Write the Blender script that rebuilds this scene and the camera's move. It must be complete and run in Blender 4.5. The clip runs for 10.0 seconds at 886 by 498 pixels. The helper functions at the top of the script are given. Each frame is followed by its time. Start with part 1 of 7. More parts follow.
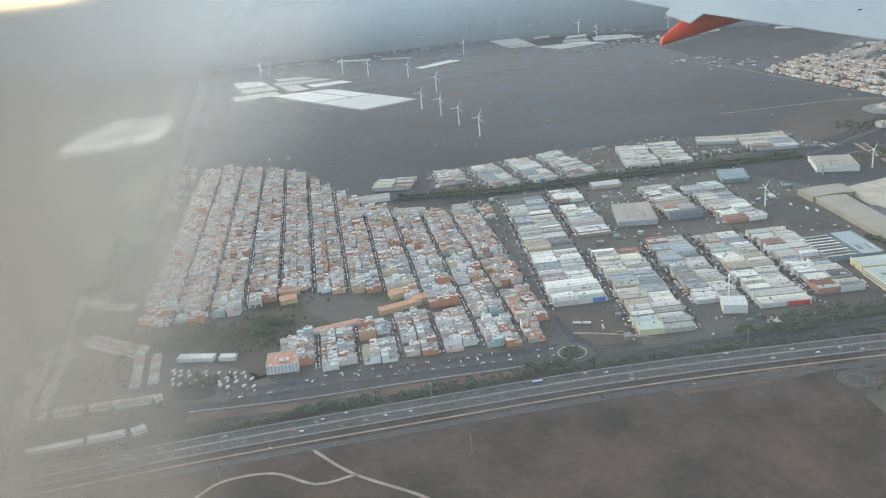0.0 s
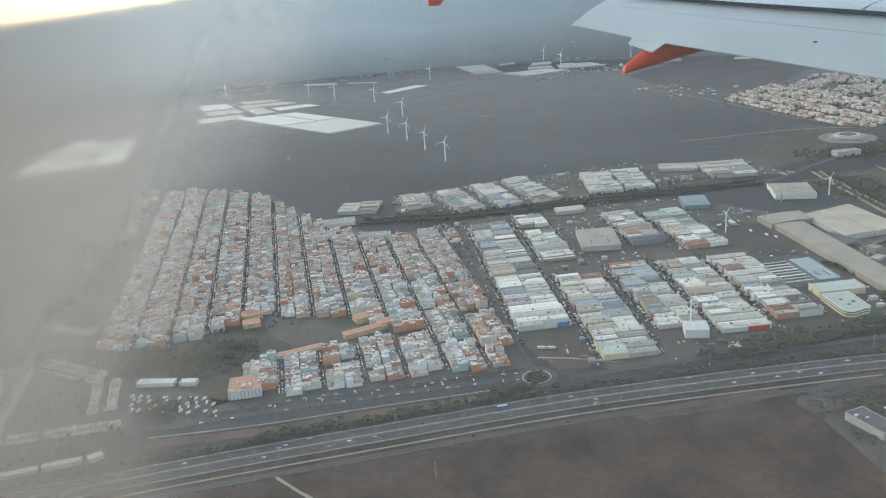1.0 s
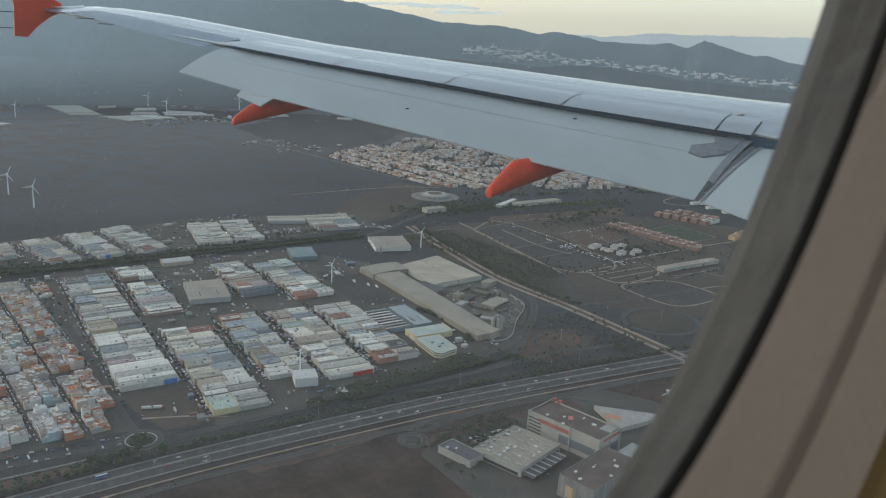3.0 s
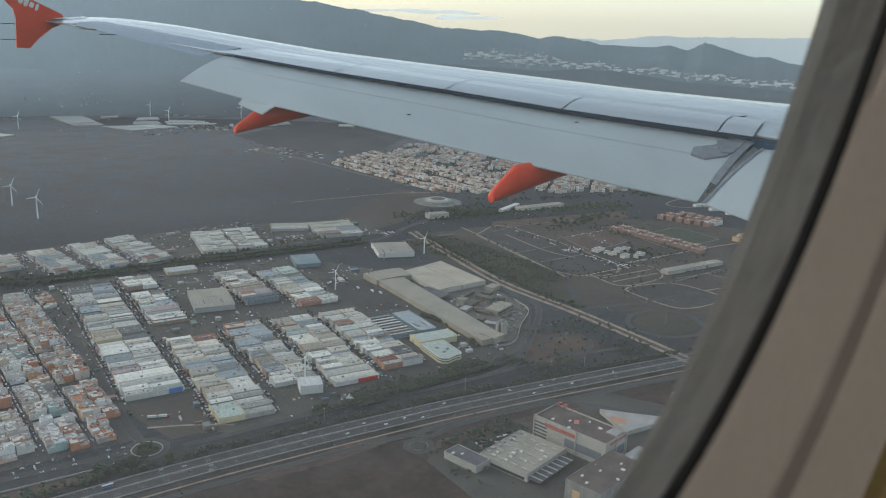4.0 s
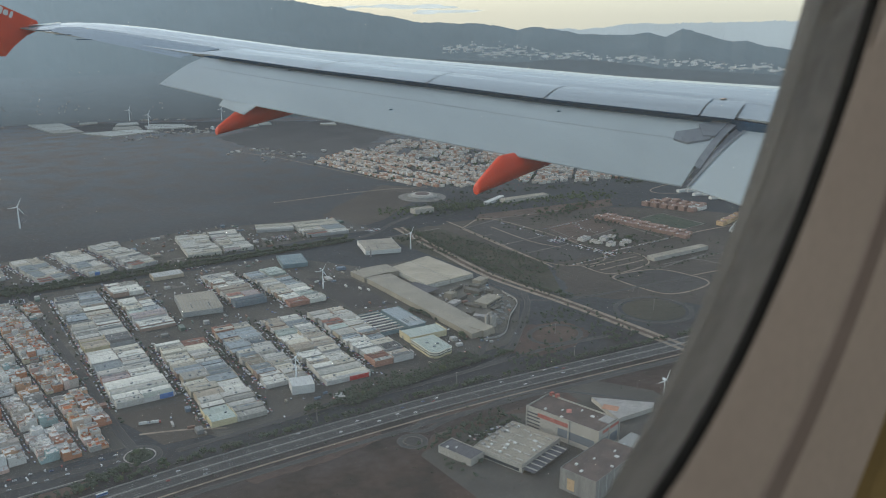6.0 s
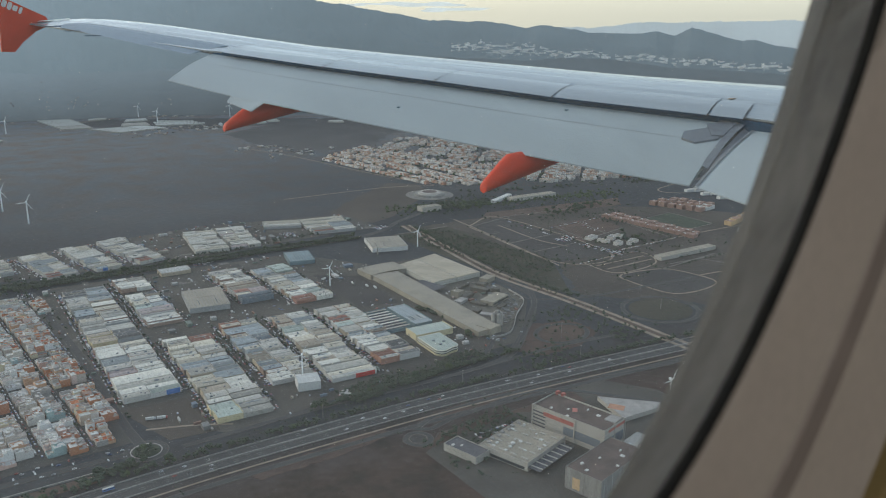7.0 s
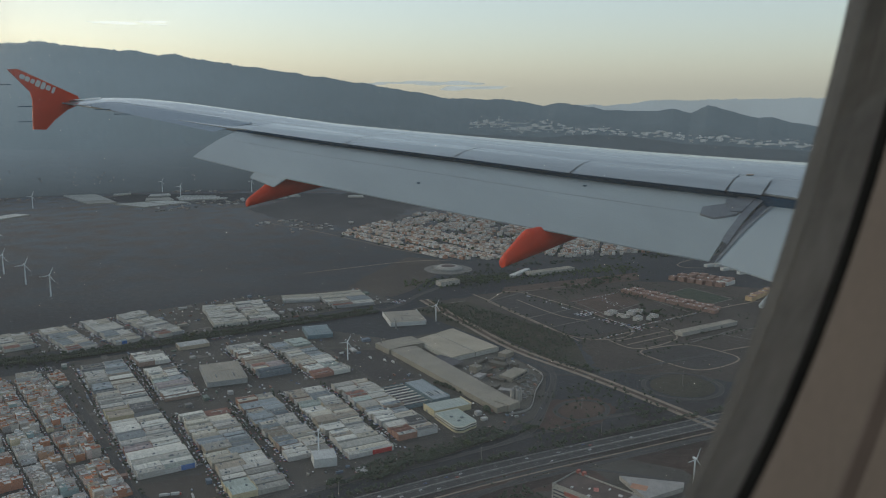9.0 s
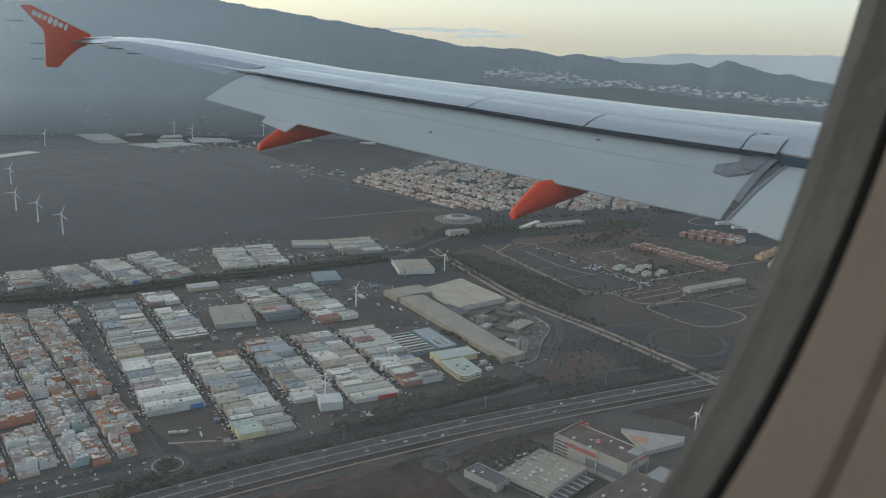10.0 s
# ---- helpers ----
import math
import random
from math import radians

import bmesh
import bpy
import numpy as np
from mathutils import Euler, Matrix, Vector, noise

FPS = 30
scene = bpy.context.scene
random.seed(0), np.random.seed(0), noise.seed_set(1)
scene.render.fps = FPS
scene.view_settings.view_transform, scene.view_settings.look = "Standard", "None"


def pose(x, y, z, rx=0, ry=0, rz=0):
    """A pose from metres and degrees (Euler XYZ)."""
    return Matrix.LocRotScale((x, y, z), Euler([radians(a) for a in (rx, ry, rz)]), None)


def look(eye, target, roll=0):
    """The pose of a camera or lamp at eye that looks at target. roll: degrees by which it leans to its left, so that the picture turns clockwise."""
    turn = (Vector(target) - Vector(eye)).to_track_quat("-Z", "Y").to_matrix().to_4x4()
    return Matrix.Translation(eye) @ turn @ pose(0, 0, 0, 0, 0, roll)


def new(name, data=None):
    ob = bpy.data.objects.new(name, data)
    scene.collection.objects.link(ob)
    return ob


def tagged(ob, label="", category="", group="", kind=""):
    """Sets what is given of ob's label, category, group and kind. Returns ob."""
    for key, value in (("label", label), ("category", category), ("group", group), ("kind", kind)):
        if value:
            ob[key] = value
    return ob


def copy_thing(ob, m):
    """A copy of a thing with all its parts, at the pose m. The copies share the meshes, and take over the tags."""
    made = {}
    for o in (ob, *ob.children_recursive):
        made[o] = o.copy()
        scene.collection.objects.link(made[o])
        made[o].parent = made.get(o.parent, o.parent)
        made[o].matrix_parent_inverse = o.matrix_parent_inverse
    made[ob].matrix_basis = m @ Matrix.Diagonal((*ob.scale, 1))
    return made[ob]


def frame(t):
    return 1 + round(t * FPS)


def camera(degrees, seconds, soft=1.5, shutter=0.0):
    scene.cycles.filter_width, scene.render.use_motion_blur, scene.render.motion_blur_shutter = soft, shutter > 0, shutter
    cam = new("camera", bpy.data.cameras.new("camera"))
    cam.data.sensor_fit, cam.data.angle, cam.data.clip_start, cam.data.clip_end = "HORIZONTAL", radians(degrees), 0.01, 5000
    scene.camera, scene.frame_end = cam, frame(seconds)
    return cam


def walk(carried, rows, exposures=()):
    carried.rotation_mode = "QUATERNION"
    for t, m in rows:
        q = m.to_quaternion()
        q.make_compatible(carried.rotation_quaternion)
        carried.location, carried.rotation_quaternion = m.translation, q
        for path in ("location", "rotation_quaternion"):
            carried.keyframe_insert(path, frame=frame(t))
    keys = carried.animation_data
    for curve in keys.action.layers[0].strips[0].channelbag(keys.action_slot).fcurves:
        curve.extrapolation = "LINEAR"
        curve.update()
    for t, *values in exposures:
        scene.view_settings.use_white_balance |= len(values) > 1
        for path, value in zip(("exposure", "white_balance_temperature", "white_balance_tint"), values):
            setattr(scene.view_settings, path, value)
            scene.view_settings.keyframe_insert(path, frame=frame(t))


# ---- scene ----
# A window seat behind the wing of an airliner on approach, over a coastal plain with a town and an industrial estate.
# World: x is the way the aircraft points, y is outboard of the window, z is up; the ground lies at z = 0.
cam = camera(55.6, 10.0, soft=1.05)
cam.data.dof.use_dof, cam.data.dof.focus_distance, cam.data.dof.aperture_fstop = True, 600.0, 11.0
ALT, EAST, NORTH = 482.0, 32.0, -2.0
ROWS = [
    (0.0, 0.0068, 0.0088, 0.0062, 69.86, 5.65, -14.30),
    (0.5, 0.0064, 0.0070, 0.0065, 70.26, 5.67, -14.43),
    (1.0, 0.0062, 0.0004, 0.0070, 71.32, 4.59, -16.44),
    (1.5, 0.0061, 0.0008, 0.0070, 71.56, 4.33, -17.17),
    (2.0, 0.0081, 0.0020, 0.0103, 74.13, 0.47, -27.52),
    (2.5, 0.0079, 0.0042, 0.0100, 74.08, -1.90, -37.21),
    (3.0, 0.0014, 0.0036, -0.0017, 74.42, -2.76, -41.55),
    (4.5, 0.0038, 0.0018, -0.0016, 74.96, -1.55, -41.72),
    (5.0, -0.0041, 0.0001, -0.0011, 74.98, -1.60, -43.53),
    (5.5, -0.0128, 0.0027, -0.0145, 74.60, -0.32, -43.31),
    (7.0, 0.0008, 0.0084, -0.0132, 74.30, -0.39, -42.43),
    (7.5, -0.0109, 0.0064, -0.0140, 75.80, -0.09, -42.14),
    (8.0, -0.0222, 0.0041, -0.0150, 78.93, 0.18, -41.84),
    (8.5, -0.0157, 0.0039, -0.0114, 79.23, 0.15, -41.55),
    (9.0, -0.0162, 0.0021, -0.0079, 79.36, -0.29, -41.16),
    (9.5, -0.0166, 0.0003, -0.0043, 79.03, -1.30, -40.44),
    (10.0, -0.0168, -0.0014, -0.0009, 75.91, -1.79, -40.14),
]
STOPS = [(t, s, 6110, 2) for t, s in ((0.0, 1.17), (0.8, 1.06), (1.5, 0.70), (2.0, 0.26), (2.5, 0.0), (3.0, 0.33), (4.5, 0.50), (5.5, 0.45), (7.0, 0.42), (7.5, 0.33), (8.0, -0.14), (8.5, -0.31), (9.5, -0.26), (10.0, 0.18))]
walk(cam, [(t, pose(EAST + x, NORTH + y, ALT + z, a, b, c)) for t, x, y, z, a, b, c in ROWS], STOPS)

# ---- light ----
SUN_AZ, SUN_EL = 112.0, 22.0
world = bpy.data.worlds.new("sky")
scene.world = world
world.use_nodes = True
wn = world.node_tree.nodes
sky = wn.new("ShaderNodeTexSky")
sky.sky_type, sky.sun_disc = "NISHITA", False
sky.sun_elevation, sky.sun_rotation = radians(SUN_EL), radians(90 - SUN_AZ)
sky.altitude, sky.air_density, sky.dust_density, sky.ozone_density = 300, 0.95, 2.5, 1.0
wn["Background"].inputs["Strength"].default_value = 0.215
# a thin even overcast over the clear sky
veil = wn.new("ShaderNodeMix")
veil.data_type = "RGBA"
veil.inputs[0].default_value = 0.5
up, height_of, deep = wn.new("ShaderNodeTexCoord"), wn.new("ShaderNodeSeparateXYZ"), wn.new("ShaderNodeValToRGB")
world.node_tree.links.new(up.outputs["Generated"], height_of.inputs[0])
world.node_tree.links.new(height_of.outputs["Z"], deep.inputs["Fac"])
deep.color_ramp.elements.new(0.11)
for k, (at, tint) in enumerate(((0.0, (3.85, 3.58, 3.05, 1)), (0.11, (3.70, 3.76, 3.55, 1)), (0.55, (2.5, 2.75, 2.95, 1)))):
    deep.color_ramp.elements[k].position, deep.color_ramp.elements[k].color = at, tint
world.node_tree.links.new(deep.outputs["Color"], veil.inputs[7])
world.node_tree.links.new(sky.outputs[0], veil.inputs[6])
world.node_tree.links.new(veil.outputs[2], wn["Background"].inputs["Color"])
lamp = bpy.data.lights.new("sun", "SUN")
lamp.energy, lamp.angle, lamp.color = 0.62, radians(14), (1.0, 0.92, 0.80)
sun_ob = new("sun", lamp)
sd = Vector((math.cos(radians(SUN_AZ)) * math.cos(radians(SUN_EL)), math.sin(radians(SUN_AZ)) * math.cos(radians(SUN_EL)), math.sin(radians(SUN_EL))))
sun_ob.matrix_world = look(sd * 4000, (0, 0, 0))


# ---- materials ----
def nodes_of(name):
    m = bpy.data.materials.new(name)
    m.use_nodes = True
    return m, m.node_tree.nodes, m.node_tree.links


def ramp_of(n, colours):
    r = n.new("ShaderNodeValToRGB")
    r.color_ramp.interpolation = "CONSTANT" if len(colours) > 2 else "LINEAR"
    while len(r.color_ramp.elements) < len(colours):
        r.color_ramp.elements.new(0.5)
    for i, c in enumerate(colours):
        r.color_ramp.elements[i].position = i / len(colours) if len(colours) > 2 else i
        r.color_ramp.elements[i].color = (*c, 1)
    return r


def surface(name, colours, rough=0.8, scale=0.3, vary=0.25, by="", metal=0.0, bump=0.0, fine=8.0, spec=0.3, streak=(1, 1, 1), sweep=0.0):
    """A surface of one or more base colours, chosen per thing (by='object') or per piece (by='island'), with stains and grain."""
    m, n, l = nodes_of(name)
    p = n["Principled BSDF"]
    p.inputs["Roughness"].default_value, p.inputs["Metallic"].default_value = rough, metal
    p.inputs["Specular IOR Level"].default_value = spec
    tc = n.new("ShaderNodeTexCoord")
    mp = n.new("ShaderNodeMapping")
    mp.vector_type = "TEXTURE"
    mp.inputs["Scale"].default_value = [1 / v for v in streak]
    mp.inputs["Rotation"].default_value = (0, 0, sweep)
    l.new(tc.outputs["Object"], mp.inputs["Vector"])
    big, small = n.new("ShaderNodeTexNoise"), n.new("ShaderNodeTexNoise")
    for tex, s in ((big, scale), (small, scale * fine)):
        tex.inputs["Scale"].default_value, tex.inputs["Detail"].default_value = s, 5
        l.new(mp.outputs[0], tex.inputs["Vector"])
    r = ramp_of(n, colours)
    if by == "object":
        src = n.new("ShaderNodeObjectInfo").outputs["Random"]
    elif by == "island":
        src = n.new("ShaderNodeNewGeometry").outputs["Random Per Island"]
    else:
        src = big.outputs["Fac"]
    l.new(src, r.inputs["Fac"])
    add = n.new("ShaderNodeMath")
    add.operation = "ADD"
    l.new(big.outputs["Fac"], add.inputs[0]), l.new(small.outputs["Fac"], add.inputs[1])
    mr = n.new("ShaderNodeMapRange")
    mr.inputs["From Min"].default_value, mr.inputs["From Max"].default_value = 0.6, 1.4
    mr.inputs["To Min"].default_value, mr.inputs["To Max"].default_value = 1 - vary, 1 + vary * 0.6
    l.new(add.outputs[0], mr.inputs["Value"])
    mul = n.new("ShaderNodeVectorMath")
    mul.operation = "MULTIPLY"
    l.new(r.outputs["Color"], mul.inputs[0]), l.new(mr.outputs[0], mul.inputs[1])
    l.new(mul.outputs[0], p.inputs["Base Color"])
    if bump:
        b = n.new("ShaderNodeBump")
        b.inputs["Strength"].default_value, b.inputs["Distance"].default_value = bump, 0.5 / scale * 0.1
        l.new(small.outputs["Fac"], b.inputs["Height"]), l.new(b.outputs[0], p.inputs["Normal"])
    return m


WALLS = [(0.44, 0.23, 0.15), (0.74, 0.73, 0.70), (0.64, 0.60, 0.54), (0.60, 0.52, 0.44), (0.70, 0.67, 0.62), (0.46, 0.24, 0.17), (0.76, 0.75, 0.73), (0.56, 0.38, 0.27), (0.66, 0.63, 0.59),
         (0.62, 0.46, 0.40), (0.72, 0.70, 0.67), (0.38, 0.47, 0.46), (0.66, 0.58, 0.44), (0.38, 0.36, 0.34), (0.74, 0.73, 0.70), (0.52, 0.47, 0.42), (0.60, 0.56, 0.50), (0.68, 0.55, 0.50)]
ROOFS = [(0.33, 0.14, 0.10), (0.48, 0.46, 0.43), (0.26, 0.245, 0.235), (0.60, 0.58, 0.55), (0.38, 0.18, 0.12), (0.42, 0.36, 0.31), (0.56, 0.53, 0.49), (0.64, 0.62, 0.59), (0.20, 0.19, 0.18), (0.68, 0.67, 0.64), (0.40, 0.21, 0.14), (0.50, 0.48, 0.45), (0.36, 0.33, 0.31)]
TIN = [(0.70, 0.68, 0.63), (0.62, 0.57, 0.46), (0.34, 0.38, 0.42), (0.52, 0.50, 0.46), (0.64, 0.57, 0.44), (0.42, 0.47, 0.50), (0.74, 0.73, 0.70), (0.44, 0.37, 0.30), (0.66, 0.64, 0.58), (0.30, 0.30, 0.29), (0.52, 0.47, 0.38), (0.33, 0.29, 0.25), (0.60, 0.60, 0.57)]


def richer(c, k, sat):
    g = 0.3 * c[0] + 0.6 * c[1] + 0.1 * c[2]
    return tuple(round(max(0.01, g + (v - g) * sat) * k, 3) for v in c)


WALLS, ROOFS, TIN = [[richer(c, k, sat) for c in cs] for cs, k, sat in ((WALLS, 0.78, 1.28), (ROOFS, 0.78, 1.5), (TIN, 0.64, 1.1))]
M = {
    "soil": None,
    "wall": surface("painted_render", WALLS, 0.85, 0.25, 0.18, "object"),
    "dull": surface("dull_far_render", [(0.24, 0.23, 0.21), (0.38, 0.36, 0.33), (0.16, 0.15, 0.14), (0.30, 0.25, 0.21)], 0.85, 0.25, 0.18, "island"),
    "walls": surface("painted_render_pieces", WALLS, 0.85, 0.25, 0.18, "island"),
    "white": surface("white_render", [(0.54, 0.53, 0.50), (0.48, 0.465, 0.435)], 0.8, 0.3, 0.2),
    "roof": surface("roof_terrace", ROOFS, 0.9, 0.3, 0.3, "object"),
    "roofs": surface("roof_terrace_pieces", ROOFS, 0.9, 0.3, 0.3, "island"),
    "pantile": surface("clay_tile", [(0.36, 0.22, 0.16), (0.44, 0.37, 0.31), (0.40, 0.26, 0.20), (0.48, 0.44, 0.40), (0.42, 0.33, 0.27)], 0.9, 0.5, 0.3, "object"),
    "tin": surface("sheet_metal_roof", TIN, 0.75, 0.10, 0.40, "object", spec=0.15, streak=(1, 7, 1)),
    "shed_wall": surface("shed_cladding", [(0.42, 0.40, 0.36), (0.48, 0.46, 0.43), (0.37, 0.31, 0.23), (0.30, 0.30, 0.29), (0.44, 0.42, 0.39), (0.27, 0.19, 0.15)], 0.7, 0.2, 0.2, "object"),
    "glass": surface("dark_window", [(0.03, 0.035, 0.04), (0.05, 0.055, 0.06)], 0.2, 1, 0.2, spec=0.5),
    "asphalt": surface("asphalt", [(0.036, 0.036, 0.038), (0.056, 0.055, 0.055)], 0.9, 0.02, 0.25, fine=20),
    "track": surface("bare_earth_track", [(0.19, 0.15, 0.115), (0.26, 0.215, 0.17)], 0.95, 0.05, 0.3),
    "roadside": surface("dusty_kerb_stone", [(0.085, 0.080, 0.074), (0.14, 0.13, 0.12)], 0.9, 0.05, 0.4),
    "kerb": surface("pale_concrete", [(0.24, 0.225, 0.21), (0.32, 0.30, 0.28)], 0.9, 0.1, 0.25),
    "line": surface("road_paint", [(0.24, 0.24, 0.235), (0.33, 0.33, 0.32)], 0.7, 0.3, 0.2),
    "leaf": surface("dark_foliage", [(0.035, 0.055, 0.030), (0.055, 0.075, 0.035), (0.045, 0.060, 0.040)], 0.8, 0.6, 0.35, "object"),
    "bark": surface("bark", [(0.12, 0.09, 0.07), (0.16, 0.12, 0.09)], 0.9, 2, 0.3),
    "plastic": surface("greenhouse_sheeting", [(0.40, 0.385, 0.34), (0.47, 0.455, 0.41), (0.35, 0.325, 0.275), (0.31, 0.29, 0.25)], 0.6, 0.02, 0.18, "object", fine=12),
    "turbine": surface("turbine_paint", [(0.72, 0.73, 0.73), (0.66, 0.67, 0.67)], 0.5, 0.2, 0.08),
    "car": surface("car_paint", [(0.65, 0.65, 0.65), (0.70, 0.70, 0.70), (0.35, 0.36, 0.38), (0.06, 0.06, 0.07), (0.55, 0.55, 0.56), (0.30, 0.05, 0.04), (0.07, 0.11, 0.25)], 0.35, 1, 0.05, "object", spec=0.5),
    "orange": surface("orange_paint", [(0.54, 0.036, 0.003), (0.44, 0.027, 0.003)], 0.5, 0.8, 0.2, spec=0.18),
    "skin": surface("wing_grey_paint", [(0.165, 0.184, 0.190), (0.240, 0.258, 0.260)], 0.17, 0.4, 0.28, spec=0.6, streak=(3.0, 0.20, 1), bump=0.17, fine=2.4, sweep=0.40),
    "aileron": surface("aileron_blue_grey_paint", [(0.125, 0.165, 0.205), (0.155, 0.20, 0.24)], 0.4, 0.5, 0.12, spec=0.3, streak=(5, 1, 1), sweep=0.36),
    "flap": surface("flap_grey_paint", [(0.270, 0.305, 0.316), (0.310, 0.345, 0.352)], 0.42, 0.4, 0.10, spec=0.45, streak=(5, 1, 1)),
    "bare": surface("bare_metal", [(0.62, 0.62, 0.62), (0.70, 0.70, 0.70)], 0.28, 0.6, 0.1, metal=1.0),
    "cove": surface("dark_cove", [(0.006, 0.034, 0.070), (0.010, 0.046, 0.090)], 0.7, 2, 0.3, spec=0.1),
    "mech": surface("worn_grey_metal", [(0.115, 0.13, 0.15), (0.155, 0.17, 0.19)], 0.6, 2, 0.3),
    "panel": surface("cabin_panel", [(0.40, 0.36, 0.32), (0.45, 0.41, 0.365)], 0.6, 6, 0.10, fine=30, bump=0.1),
    "scuffed_sunlit_panel": surface("rubbed_cabin_panel", [(0.46, 0.42, 0.38), (0.56, 0.52, 0.475)], 0.5, 14, 0.22, fine=6, streak=(1, 1, 0.4)),
    "cars": surface("car_paint_pieces", [(0.65, 0.65, 0.65), (0.70, 0.70, 0.70), (0.35, 0.36, 0.38), (0.06, 0.06, 0.07), (0.50, 0.50, 0.51), (0.28, 0.05, 0.04), (0.07, 0.11, 0.25), (0.04, 0.04, 0.045)], 0.35, 1, 0.05, "island", spec=0.5),
    "hall_white": surface("white_hall_sheeting", [(0.56, 0.555, 0.53), (0.50, 0.495, 0.47), (0.42, 0.42, 0.40)], 0.7, 0.10, 0.35, "object", spec=0.2, streak=(1, 7, 1)),
    "hill_white": surface("hillside_whitewash", [(0.70, 0.70, 0.68), (0.62, 0.60, 0.57), (0.72, 0.72, 0.71), (0.50, 0.46, 0.42), (0.66, 0.65, 0.63)], 0.85, 0.25, 0.12, "island"),
    "seam": surface("filled_seam", [(0.24, 0.25, 0.26), (0.29, 0.30, 0.31)], 0.5, 3, 0.3),
    "chalk": surface("whitewashed_render", [(0.554, 0.526, 0.489), (0.461, 0.403, 0.348), (0.623, 0.594, 0.554), (0.415, 0.302, 0.228), (0.508, 0.47, 0.424), (0.369, 0.213, 0.152), (0.323, 0.302, 0.282), (0.531, 0.482, 0.424)], 0.85, 0.25, 0.18, "island"),
    "rosy": surface("rose_terracotta_render", [(0.225, 0.145, 0.118), (0.29, 0.19, 0.155)], 0.9, 0.1, 0.25),
    "name_white": surface("white_decal", [(0.55, 0.54, 0.52), (0.50, 0.49, 0.47)], 0.6, 3, 0.1),
    "rust": surface("rust_flecks", [(0.36, 0.22, 0.13), (0.46, 0.34, 0.24)], 0.8, 20, 0.4),
    "rubber": surface("black_seal", [(0.016, 0.016, 0.016), (0.024, 0.024, 0.024)], 0.8, 20, 0.2, spec=0.03),
    "frame_dark": surface("window_reveal_dark", [(0.042, 0.041, 0.040), (0.060, 0.057, 0.054)], 0.8, 14, 0.3, fine=5, spec=0.03),
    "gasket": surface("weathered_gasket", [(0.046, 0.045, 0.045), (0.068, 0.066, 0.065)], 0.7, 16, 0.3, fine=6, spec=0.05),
    "groove": surface("panel_groove", [(0.31, 0.275, 0.255), (0.35, 0.31, 0.285)], 0.7, 6, 0.1),
    "olive": surface("olive_trim", [(0.20, 0.15, 0.055), (0.26, 0.20, 0.08)], 0.7, 8, 0.2),
    "frame": surface("window_reveal", [(0.046, 0.045, 0.044), (0.088, 0.085, 0.080)], 0.8, 12, 0.35, fine=5, spec=0.03),
}


